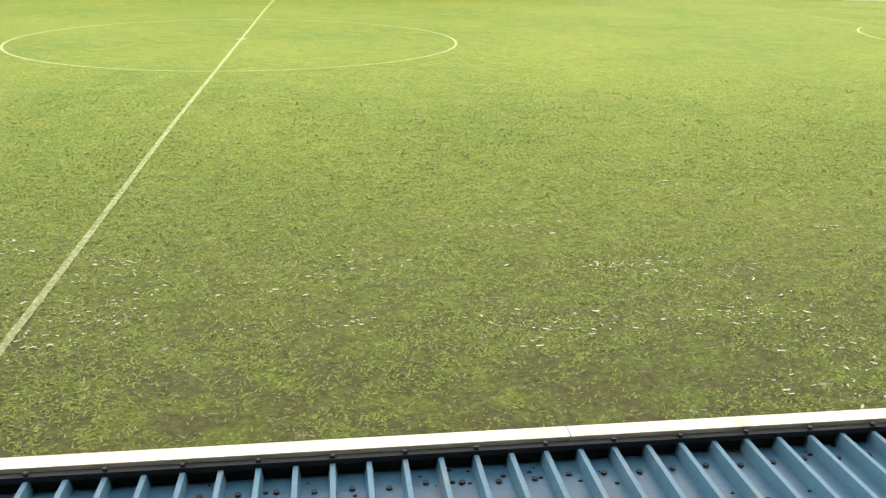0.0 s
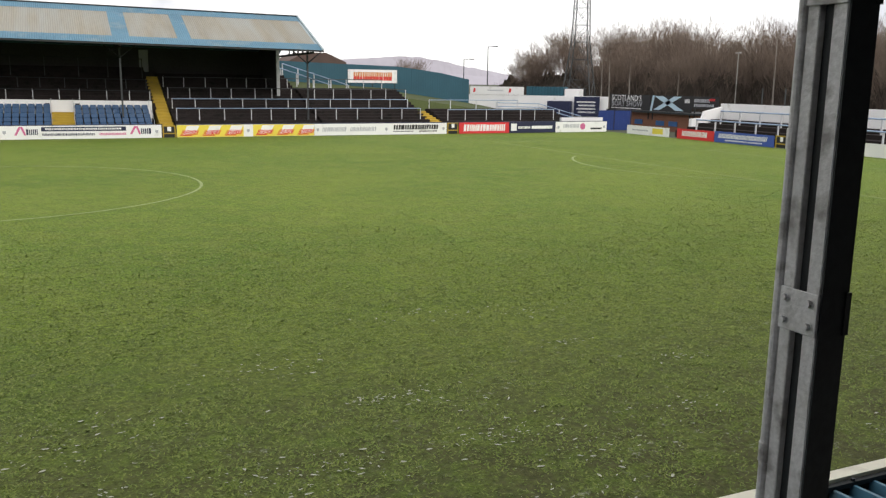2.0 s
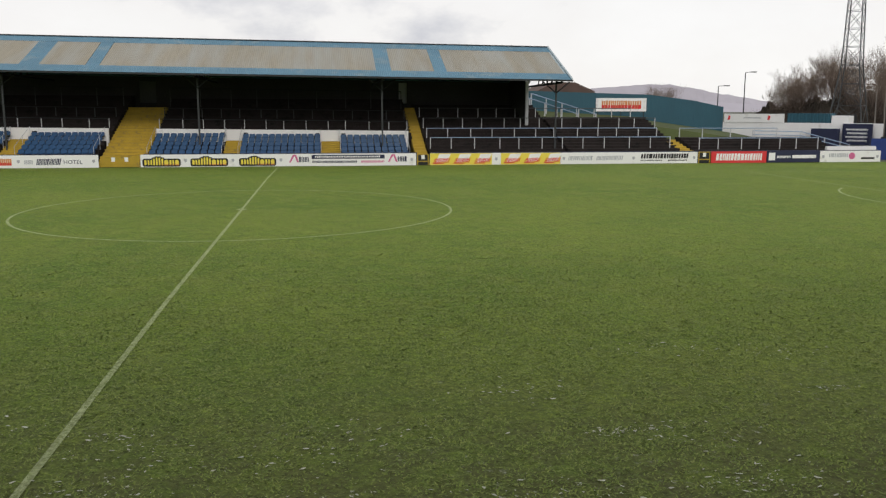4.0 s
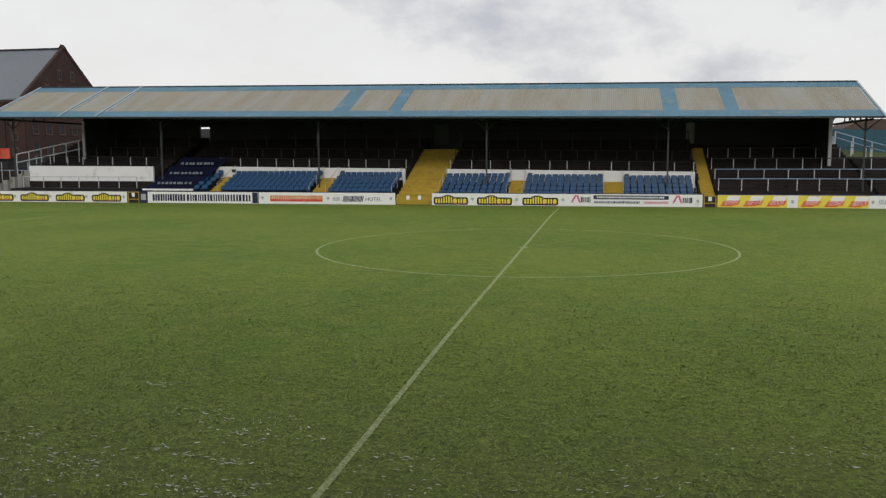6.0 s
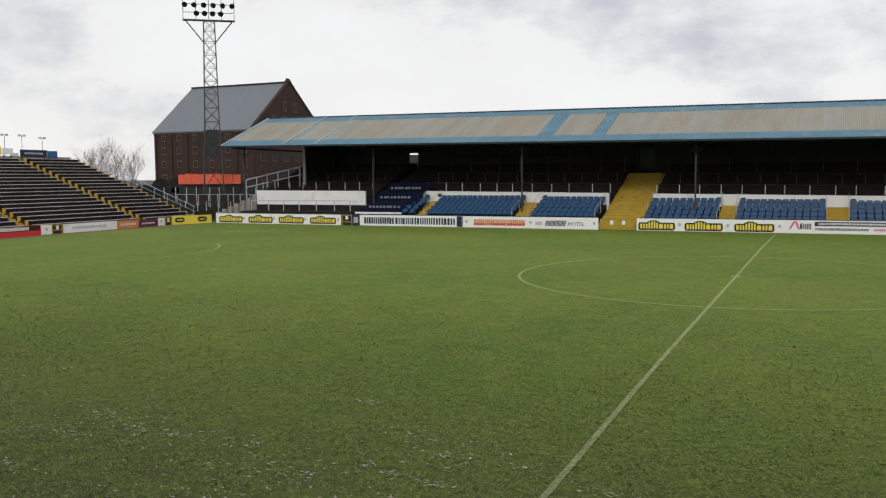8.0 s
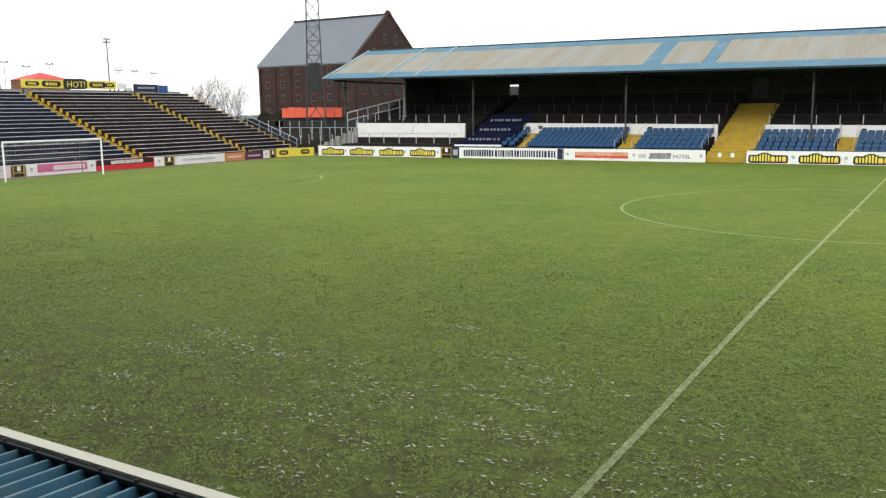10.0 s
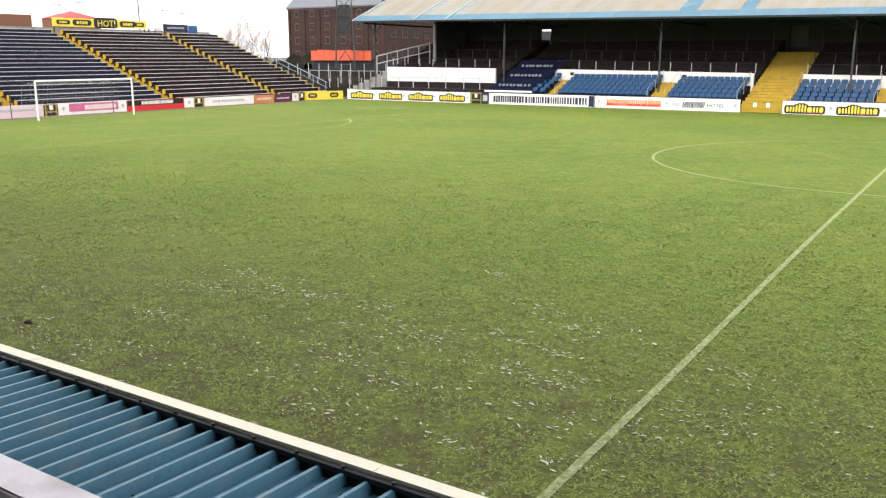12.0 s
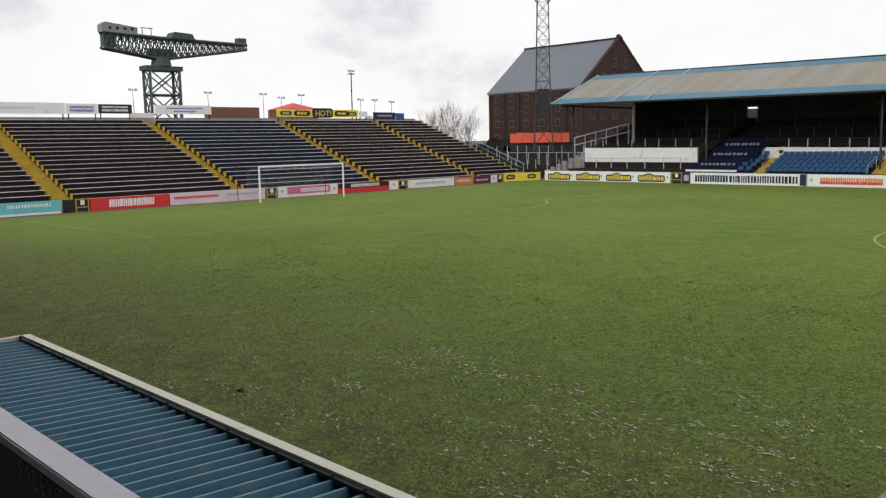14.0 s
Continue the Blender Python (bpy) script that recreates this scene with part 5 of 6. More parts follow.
def build_warehouse():
    ob = thing("brick_warehouse", "tall dark red brick warehouse with steep grey slate roof", "warehouse", (0, 0, 0.45))
    xa, xb, ya, yb, ze, zr = -99.6, -79.2, 75.0, 94.6, 11.7, 19.7
    ym = (ya + yb) / 2
    bm = bmesh.new()
    box(bm, xa, ya, -0.5, xb, yb, ze)
    part("wall", bm, BRICK, ob)
    bm = bmesh.new()
    prism(bm, [(ya, ze), (yb, ze), (ym, zr - 0.25)], xa + 0.02, xb - 0.02, "x")
    part("gable", bm, BRICK, ob)
    bm = bmesh.new()
    for s, y in ((-1, ya), (1, yb)):
        y2 = y + s * 0.35
        zz = ze - 0.30
        prism(bm, [(y2, zz), (ym, zr - 0.2), (ym, zr), (y2, zz + 0.22)], xa - 0.2, xb - 0.55, "x")
    part("roof", bm, SLATE, ob, "smooth grey slate roof")
    bm = bmesh.new()
    for s, y in ((-1, ya), (1, yb)):
        prism(bm, [(y + s * 0.35, ze - 0.3), (ym, zr - 0.1), (ym, zr + 0.45), (y + s * 0.35, ze + 0.35)], xb - 0.5, xb + 0.05, "x")
    part("coping", bm, BRICK, ob, "dark stone gable coping")
    bm = bmesh.new()
    box(bm, xa - 0.2, ym - 0.2, zr, xb - 0.5, ym + 0.2, zr + 0.22)
    part("ridge", bm, DARKSTEEL, ob)
    bm = bmesh.new()
    prism(bm, [(xb - 0.9, zr), (xb + 0.25, zr), (xb - 0.3, zr + 0.7)], ym - 0.4, ym + 0.4)
    part("finial", bm, BRICK, ob)
    bm = bmesh.new()
    box(bm, xa - 0.15, ya - 0.16, ze - 0.55, xb + 0.05, ya - 0.004, ze - 0.2)
    part("cornice", bm, BRICKMID, ob)
    for i in range(7):
        x = xa + 0.25 + i * 3.3
        bm = bmesh.new()
        box(bm, x - 0.2, ya - 0.22, -0.5, x + 0.2, ya - 0.003, ze - 0.56)
        part("pilaster", bm, BRICK, ob)

    def window(x, y, z, w, h, arched, face):
        win = new("window")
        win.parent = ob
        win.location, win.rotation_euler = (x, y, z), (0, 0, 0 if face == "front" else math.pi / 2)
        pts = [(-w / 2, 0), (w / 2, 0), (w / 2, h)] + ([(w / 2 * math.cos(radians(a)), h + w / 2 * math.sin(radians(a))) for a in (30, 60, 90, 120, 150)] if arched else []) + [(-w / 2, h)]
        bm2 = bmesh.new()
        prism(bm2, pts, -0.012, 0.02, "y")
        part("pane", bm2, GLASS, win, "dark glass")
        bm2 = bmesh.new()
        box(bm2, -w / 2 - 0.15, -0.14, -0.22, w / 2 + 0.15, -0.004, -0.02)
        box(bm2, -w / 2 - 0.16, -0.07, -0.02, -w / 2 - 0.005, -0.005, h)
        box(bm2, w / 2 + 0.005, -0.07, -0.02, w / 2 + 0.16, -0.005, h)
        if not arched:
            box(bm2, -w / 2 - 0.16, -0.07, h, w / 2 + 0.16, -0.005, h + 0.25)
        part("surround", bm2, BRICKMID, win, "paler brick surround")
        bm2 = bmesh.new()
        box(bm2, -0.03, -0.03, 0, 0.03, -0.014, h)
        box(bm2, -w / 2, -0.03, h * 0.5, -0.035, -0.014, h * 0.5 + 0.05)
        box(bm2, 0.035, -0.03, h * 0.5, w / 2, -0.014, h * 0.5 + 0.05)
        part("glazing_bar", bm2, TOWER, win)
    for z in (1.3, 3.55, 5.8, 8.05, 10.2):
        for i in range(6):
            window(xa + 1.9 + i * 3.3, ya, z, 0.72, 0.8 if z < 9 else 0.62, False, "front")
    for z, arch in ((3.6, True), (6.7, True), (9.4, True), (12.6, False), (15.0, False)):
        for i in range(6):
            y = ya + 1.9 + i * 3.15
            if z < 11 or abs(y - ym) < (zr - z - 1.6) * (ym - ya) / (zr - ze):
                window(xb, y, z, 1.1 if z < 11 else 0.7, 1.2, arch, "gable")


def build_crane():
    ob = thing("hammerhead_crane", "giant dark green hammerhead shipyard crane on a lattice tower", "crane", (-400, 1.2, 2.1))
    C = surf("crane_green_steel", (0.055, 0.075, 0.075), 0.6, 0.25, 0.05, 0.6, 0.0)
    CG = surf("crane_grey_sheet", (0.24, 0.25, 0.25), 0.6, 0.15, 0.08, 0.6, 0.0)
    y0, y1, yc = 152.6, 169.6, 161.2
    ztop = 41.0
    legs = [(s, y) for s in (-3.5, 3.5) for y in (y0 + 0.8, y1 - 0.8)]
    for s, y in legs:
        bm = bmesh.new()
        beam(bm, (s, y, -2.3), (s, y, ztop - 2), 1.1)
        part("tower_leg", bm, C, ob)
    bm = bmesh.new()
    for (s, a), (t, c) in ((legs[0], legs[1]), (legs[2], legs[3]), (legs[0], legs[2]), (legs[1], legs[3])):
        for za, zb in ((0, 14), (14, 27.0), (27.0, 39)):
            beam(bm, (s, a, za), (t, c, zb), 0.5)
            beam(bm, (t, c, za), (s, a, zb), 0.5)
            beam(bm, (s, a, zb), (t, c, zb), 0.7)
    part("tower_bracing", bm, C, ob)
    bm = bmesh.new()
    box(bm, -4, y0 - 1.0, 38.8, 4, y1 + 1.0, 41.0)
    tube(bm, (0, yc, 41.0), (0, yc, 45.0), 5.0, 4.2, 16)
    part("turntable", bm, C, ob)
    # jib: tapered lattice girders on both sides

    def zlo(y):
        return 44.3 + (51.5 - 44.3) * (y - yc) / (208.5 - yc) if y > yc else 44.3 + (48.4 - 44.3) * (yc - y) / (yc - 132.5)

    def zhi(y):
        return 54.5 + (yc - y) * 0.035 if y < yc else 54.5 - (y - yc) * 0.012
    n = 22
    ys = [132.5 + (208.5 - 132.5) * i / n for i in range(n + 1)]
    for s in (-2.2, 2.2):
        bm = bmesh.new()
        for i in range(n):
            a, c = ys[i], ys[i + 1]
            beam(bm, (s, a, zlo(a)), (s, c, zlo(c)), 0.9)
            beam(bm, (s, a, zhi(a)), (s, c, zhi(c)), 1.1)
            beam(bm, (s, a, zlo(a)), (s, c, zhi(c)), 0.45)
            beam(bm, (s, a, zhi(a)), (s, c, zlo(c)), 0.45)
            beam(bm, (s, c, zlo(c)), (s, c, zhi(c)), 0.4)
        part("jib_girder", bm, C, ob, "lattice jib girder")
    bm = bmesh.new()
    box(bm, -1.9, 132.5, 49.0, 1.9, 138.5, 54.6)
    part("counterweight", bm, C, ob)
    bm = bmesh.new()
    prism(bm, [(131.8, 55.6), (149.0, 55.2), (149.0, 58.6), (133.5, 60.2), (131.8, 59.0)], -2.6, 2.6, "x")
    part("machinery_house", bm, CG, ob, "grey sheeted machinery house")
    bm = bmesh.new()
    for i in range(4):
        box(bm, 2.6, 135 + i * 3.6, 57.0, 2.75, 136.2 + i * 3.6, 58.2)
    part("house_window", bm, GLASS, ob)
    bm = bmesh.new()
    prism(bm, [(165.5, 54.6), (178.5, 54.4), (177.0, 57.4), (167.5, 57.8)], -3.5, 3.5, "x")
    part("trolley", bm, C, ob)
    bm = bmesh.new()
    box(bm, -2, 204.0, 54.0, 2, 208.6, 57.4)
    part("jib_end_house", bm, C, ob)
    bm = bmesh.new()
    box(bm, -1.8, yc - 6, 45.0, 1.8, yc + 6, 49.5)
    part("slewing_frame", bm, C, ob)
    bm = bmesh.new()
    for y in (152.5, 157.0):
        beam(bm, (0, y, 55), (0, y, 59), 0.3)
    beam(bm, (0, 151.5, 59), (0, 158, 59), 0.3)
    part("roof_gantry", bm, C, ob)


def build_left_corner():
    rng = random.Random(41)
    bm = bmesh.new()
    box(bm, -50, 49, 0, -37, 55, 6.7)
    solo("store_shed", bm, TOWER, "pale grey shed behind the covered stand", "shed")
    ob = thing("tarpaulin_stack", "orange-red tarpaulin covered hoarding on dark supports", "hoarding", (-72.0, 55.0, 0))
    for i in range(9):
        bm = bmesh.new()
        xa = -5.1 + i * 1.14
        box(bm, xa, -0.1 + rng.uniform(-0.05, 0.05), 3.55, xa + 1.10, 0.1, 4.85 + rng.uniform(-0.08, 0.12))
        part("sheet", bm, TARP, ob)
    bm = bmesh.new()
    for i in range(5):
        box(bm, -5.0 + i * 2.4, 0.12, -0.05, -4.85 + i * 2.4, 0.25, 4.6)
    part("post", bm, DARKSTEEL, ob)
    bm = bmesh.new()
    box(bm, -78, 56, 0, -46, 56.2, 3.6)
    solo("wall_corner", bm, DARKSTEEL, "dark boundary wall behind the corner", kind="structure")
    bm = bmesh.new()
    box(bm, -70.3, 44.5, 0, -52.5, 44.6, 2.6)
    solo("wall_corner_low", bm, SCRUB, "dark low boundary fence", kind="structure")
    barrier_row("row of pale posts with a dark rail in the corner", spread(-70, -53, 1.7, rng), 44.3, 0.0, 3.3, slope=False)
    barrier_row("row of grey posts with a dark rail in the corner", spread(-64, -53, 1.5, rng), 40.0, 0.0, 1.6, slope=False, post=TOWER)
    barrier_row("row of grey posts with a dark rail in the corner", spread(-60, -51, 1.4, rng), 36.5, 0.0, 1.9, slope=False)
    barrier_row("row of pale posts with a pale blue rail in the corner", spread(-66, -54, 1.6, rng), 42.0, 0.0, 2.5, slope=False, rail_mat=BLUEPIPE)
    # blue handrails up the edge of the terrace
    for k, y in enumerate((31.0,)):
        ob = thing("stair_rail", "pale blue tubular handrail up the terrace edge", "handrail", (0, y, 0), "terrace handrails")
        bm = bmesh.new()
        tube(bm, (-54.0, 0, 1.5), (-66.0, 0, 5.9), 0.035, seg=6)
        tube(bm, (-54.0, 0, 1.0), (-66.0, 0, 5.4), 0.02, seg=6)
        part("rail", bm, BLUEPIPE, ob)
        for i in range(8):
            x = -54.2 - i * 1.65
            bm = bmesh.new()
            tube(bm, (x, 0, 0.0), (x, 0, 1.55 + i * 0.605), 0.025, seg=6)
            part("post", bm, BLUEPIPE, ob)
    # handrail climbing to the end of the stand
    ob = thing("stair_rail", "pale handrail climbing to the end of the stand", "handrail", (0, 38.0, 0), "stand handrails")
    bm = bmesh.new()
    beam(bm, (-53.0, 0, 4.1), (-46.1, 0, 5.4), 0.08)
    beam(bm, (-53.0, 0, 3.3), (-46.1, 0, 4.6), 0.08)
    part("rail", bm, PALEPIPE, ob)
    for i in range(6):
        x = -53.0 + i * 1.35
        bm = bmesh.new()
        box(bm, x - 0.04, -0.04, 0, x + 0.04, 0.04, 4.15 + i * 0.255)
        part("post", bm, PALEPIPE, ob)


build_terrace_back()
build_poles()
build_floodlight((-67.1, 50.0, 0.33), radians(38), "tall grey lattice floodlight tower with lamp rows", (2.6, 1.75, 1.3), 11.0, 6.4, 0.76)
build_floodlight((61.4, 52.8, 0), radians(-45), "tall grey lattice floodlight tower behind the corner", (4.2, 1.85, 1.05), 9.2, 0.2, 0.76)
build_warehouse()
build_crane()
build_left_corner()


# ---- far corner and open end ----
def build_far_corner():
    rng = random.Random(51)
    # teal sheet fence with falling top line
    fence = thing("sheet_fence", "dark teal corrugated sheet fence along the bank", "fence", kind="structure")
    tops = [(23.6, 6.2), (37.0, 5.85), (42.0, 5.25), (45.3, 4.6)]

    def top(x):
        for (xa, za), (xb, zb) in zip(tops, tops[1:]):
            if x <= xb:
                return za + (zb - za) * (x - xa) / (xb - xa)
        return tops[-1][1]
    x = 23.6
    while x < 45.2:
        bm = bmesh.new()
        xb = min(x + 1.1, 45.3)
        k = 8
        for i in range(k):
            a, c = x + (xb - x) * i / k, x + (xb - x) * (i + 1) / k
            off = 0.03 if i % 2 else 0.0
            prism(bm, [(a, 0), (c, 0), (c, top(c)), (a, top(a))], 50.0 + off, 50.06 + off)
        part("sheet", bm, TEAL, fence)
        x += 1.1
    ob, w = board("white sign with bold orange-red lettering bars on the fence", (31.3, 49.9), (36.75, 49.9), 5.48, WHITE, foot=4.12, group="fence signs")
    marks(ob, "lettering", ORANGE, "bold orange bars", 0.6, 4.38, 4.3, 0.84, 8, rng, fill=0.82)
    marks(ob, "lettering", RED, "red lower edge of the bars", 0.6, 4.38, 4.3, 0.4, 8, rng, fill=0.82, y=-0.035)
    # house roof behind
    bm = bmesh.new()
    prism(bm, [(27.6, 0), (34.4, 0), (34.4, 6.4), (32.0, 7.4), (29.6, 7.4), (27.6, 6.4)], 60, 68)
    solo("shed", bm, BRICKMID, "low brown shed behind the fence", "shed")
    # stair with pale rails beside the roof end
    for x0 in (22.6, 24.3):
        ob = thing("stair_rail", "pale blue handrail on the bank steps", "handrail", (0, 0, 0), "bank handrails")
        bm = bmesh.new()
        tube(bm, (x0, 49.2, 5.9), (x0 + 4.0, 40.5, 3.9), 0.05, seg=6)
        part("rail", bm, BLUEPIPE, ob)
        for i in range(5):
            f = i / 4
            bm = bmesh.new()
            p = (x0 + 4.0 * f, 49.2 - 8.7 * f)
            box(bm, p[0] - 0.05, p[1] - 0.05, 2.6, p[0] + 0.05, p[1] + 0.05, 5.9 - 2.0 * f)
            part("post", bm, PALEPIPE, ob)
    # white boundary wall across the corner
    a, c = Vector((45.3, 50.0)), Vector((56.0, 38.9))
    turn = math.atan2(c.y - a.y, c.x - a.x)
    ln = (c - a).length
    wall = thing("corner_wall", "white painted boundary wall across the corner", "wall", (a.x, a.y, 0), kind="structure", turn=turn)
    bm = bmesh.new()
    box(bm, 0, 0, 0, ln, 0.2, 3.02)
    part("wall", bm, WHITE, wall)
    sg = thing("wall_sign", "white sign with small grey and red shapes above the wall", "sign", (a.x, a.y, 0), "corner signs", turn=turn)
    bm = bmesh.new()
    box(bm, 0.15, -0.06, 3.03, 6.3, 0.0, 3.9)
    part("panel", bm, WHITE, sg)
    marks(sg, "lettering", GREY, "thin grey bars", 2.2, 3.42, 1.8, 0.14, 10, rng, y=-0.07)
    for x in (0.5, 4.6):
        bm = bmesh.new()
        prism(bm, [(x, 3.25), (x + 0.25, 3.3), (x + 0.3, 3.65), (x + 0.1, 3.75)], -0.075, -0.06, "y")
        part("emblem", bm, RED, sg, "small red emblem")
    ct = thing("container", "dark teal site container behind the wall", "container", (a.x, a.y, 0), turn=turn)
    bm = bmesh.new()
    outline = [(6.4, 2.6)]
    for i in range(24):
        off = 0.6 + 0.05 * (i % 2)
        outline += [(6.41 + i * 0.17, off), (6.56 + i * 0.17, off)]
    outline.append((10.48, 2.6))
    rings = [[bm.verts.new((x, y, z)) for x, y in outline] for z in (0.0, 3.95)]
    for i in range(len(outline)):
        j = (i + 1) % len(outline)
        bm.faces.new((rings[0][i], rings[0][j], rings[1][j], rings[1][i]))
    bm.faces.new(rings[1])
    part("body", bm, TEAL, ct)
    ct = thing("white_cabin", "small white cabin behind the wall", "cabin", (a.x, a.y, 0), turn=turn)
    bm = bmesh.new()
    box(bm, 10.6, 0.7, 0, 12.2, 2.6, 3.75)
    part("body", bm, WHITE, ct)
    sg = thing("wall_sign", "navy sign with lines of small white bars", "sign", (a.x, a.y, 0), "corner signs", turn=turn)
    bm = bmesh.new()
    box(bm, 11.9, -0.25, 0.95, 14.6, -0.2, 2.98)
    part("panel", bm, NAVY, sg)
    for i, z in enumerate((2.35, 2.0, 1.65, 1.3)):
        marks(sg, "lettering", WHITE, "small white bars", 12.2 + 0.15 * (i % 2), z, 2.0 - 0.2 * (i % 2), 0.16, 12, rng, y=-0.265)
    sg = thing("dark_hut", "dark navy hut beside the corner steps", "hut", (a.x, a.y, 0), turn=turn)
    bm = bmesh.new()
    box(bm, 9.3, -1.4, 0, 11.7, -0.3, 2.5)
    part("body", bm, NAVY, sg)
    # stepped white stair rail
    ob = thing("stair_rail", "pale blue tubular rail on the corner steps", "handrail", (0, 0, 0), "corner handrails")
    bm = bmesh.new()
    for z in (2.35, 2.0):
        tube(bm, (43.5, 40.0, z), (47.5, 38.6, z - 0.05), 0.045, seg=6)
        tube(bm, (47.5, 38.6, z - 0.05), (50.5, 35.6, z - 1.15), 0.045, seg=6)
    part("rail", bm, BLUEPIPE, ob)
    for p in ((43.5, 40.0, 2.4), (45.5, 39.3, 2.35), (47.5, 38.6, 2.3), (49.0, 37.1, 1.8), (50.5, 35.6, 1.25)):
        bm = bmesh.new()
        tube(bm, (p[0], p[1], 0), p, 0.05, seg=6)
        part("post", bm, PALEPIPE, ob)
    bm = bmesh.new()
    box(bm, 45.5, 31.0, 0, 50.0, 31.3, 1.25)
    solo("low_wall", bm, WHITE, "low white painted wall behind the boards", "wall", kind="structure")
    # blue gates
    gt = thing("double_gate", "bright blue sheeted double gate in the corner", "gate", (50.6, 32.6, 0), turn=radians(-28))
    for i in range(2):
        bm = bmesh.new()
        for k in range(7):
            box(bm, i * 1.5 + k * 0.21, (k % 2) * 0.03, 0.02, i * 1.5 + k * 0.21 + 0.21, 0.06 + (k % 2) * 0.03, 1.85)
        part("leaf", bm, GATEBLUE, gt)
    for x in (-0.12, 1.44, 3.0):
        bm = bmesh.new()
        box(bm, x, -0.03, 0, x + 0.1, 0.1, 2.0)
        part("post", bm, NAVY, gt)
    # brick hut with signs above
    hut = thing("brick_hut", "long low brown brick hut with a dark flat roof", "hut", (0, 0, 0))
    bm = bmesh.new()
    box(bm, 56.0, 24.5, 0, 59.0, 37.0, 1.62)
    part("wall", bm, BRICKPALE, hut)
    bm = bmesh.new()
    box(bm, 55.5, 24.2, 1.63, 59.3, 38.4, 1.80)
    part("roof", bm, DARKSTEEL, hut)
    for y in (33.5, 30.2, 28.3):
        bm = bmesh.new()
        box(bm, 55.93, y - 0.6, 0.5, 55.995, y + 0.6, 0.95)
        part("bench_top", bm, BLUE, hut, "blue bench against the wall")
    for y0, y1, lab in ((38.4, 31.75, "black sign with white capital lettering above the hut"), (31.7, 25.75, "black sign with a pale blue diagonal cross"), (25.7, 22.3, "dark sign with grey and red bars")):
        sg = thing("hut_sign", lab, "sign", (55.9, y0, 0), "hut signs", turn=-math.pi / 2)
        w = y0 - y1
        z0 = 1.82 if y1 > 24 else 2.25
        bm = bmesh.new()
        box(bm, 0.01, -0.03, z0, w - 0.01, 0.03, 3.32)
        part("panel", bm, BLACK, sg)
        for x in (0.3, w - 0.3):
            bm = bmesh.new()
            box(bm, x - 0.05, 0.035, 1.0, x + 0.05, 0.12, 3.2)
            part("leg", bm, DARKSTEEL, sg)
        if y0 > 35:
            words("SCOTLAND'S", 0.78, WHITE, sg, (0.35, -0.04, 2.72), "white slanted capitals", squeeze=1.08)
            words("BOAT SHOW", 0.78, GREY, sg, (0.35, -0.04, 2.15), "grey capitals", squeeze=1.1)
            marks(sg, "lettering", WHITE, "thin white bars", 0.35, 1.92, 5.0, 0.1, 24, rng, y=-0.045)
        elif y0 > 28:
            for q in ([(0.5, 1.95), (1.4, 1.95), (4.6, 3.25), (3.5, 3.25)], [(0.6, 3.25), (1.9, 3.25), (4.9, 1.95), (3.8, 1.95)], [(0.02, 1.85), (0.3, 1.85), (0.65, 3.3), (0.35, 3.3)]):
                bm = bmesh.new()
                prism(bm, q, -0.05, -0.031, "y")
                part("cross_arm", bm, PALEBLUE, sg, "pale blue cross arm")
            marks(sg, "lettering", WHITE, "small white bars", w - 0.95, 2.7, 0.7, 0.35, 4, rng, y=-0.045)
        else:
            marks(sg, "lettering", GREY, "grey bars", 0.3, 2.8, 2.0, 0.3, 7, rng, y=-0.045)
            marks(sg, "lettering", GREY, "grey bars", 0.3, 2.42, 2.6, 0.25, 9, rng, y=-0.045)
            marks(sg, "lettering", RED, "red bars", 2.2, 2.95, 0.8, 0.2, 3, rng, y=-0.045)
    # open end terrace with white wall and rails
    et = thing("open_end", "low open end with white wall, dark steps and a white stepped end", "terrace", kind="structure")
    bm = bmesh.new()
    box(bm, 56.05, -30.0, 0, 56.3, 22.2, 2.78)
    part("wall", bm, WHITE, et, "white painted back wall")
    bm = bmesh.new()
    prism(bm, [(51.0, -0.1), (51.0, 0.55), (52.2, 0.55), (52.2, 0.85), (53.4, 0.85), (53.4, 1.15), (54.7, 1.15), (54.7, 1.45), (56.0, 1.45), (56.0, -0.1)], -30, 21.8)
    part("steps", bm, DARKCON, et, "dark concrete steps")
    bm = bmesh.new()
    prism(bm, [(52.7, 0.0), (52.7, 1.5), (53.9, 1.55), (54.1, 2.1), (56.0, 2.5), (56.0, 0.0)], 21.85, 22.2)
    part("stepped_end", bm, WHITE, et, "white sloping end wall")
    for xb, z0, z1 in ((51.5, 0.5, 1.55), (54.0, 1.1, 2.25)):
        ob = thing("crush_barrier", "white posts with a pale blue rail on the open end", "barrier", (xb, 0, 0), "open end barriers")
        bm = bmesh.new()
        box(bm, -0.05, -0.05, 0, 0.05, 0.05, z1 - z0)
        me = mesh_of("post", bm, PALEPIPE)
        for i in range(15):
            share("post", me, ob, (0, 19.8 - i * 2.2, z0))
        bm = bmesh.new()
        beam(bm, (-0.06, 19.8, z1 - 0.03), (-0.06, -11.0, z1 - 0.03), 0.08)
        part("rail", bm, BLUEPIPE, ob)
    # thin fence on top of the bank
    fn = thing("chain_fence", "thin dark posts of a chain fence behind the white wall", "fence", (59.5, 0, 0))
    bm = bmesh.new()
    box(bm, -0.04, -0.04, 0, 0.04, 0.04, 4.1)
    me = mesh_of("post", bm, TOWER)
    for i in range(14):
        share("post", me, fn, (0, 21 - i * 2.6, 0))


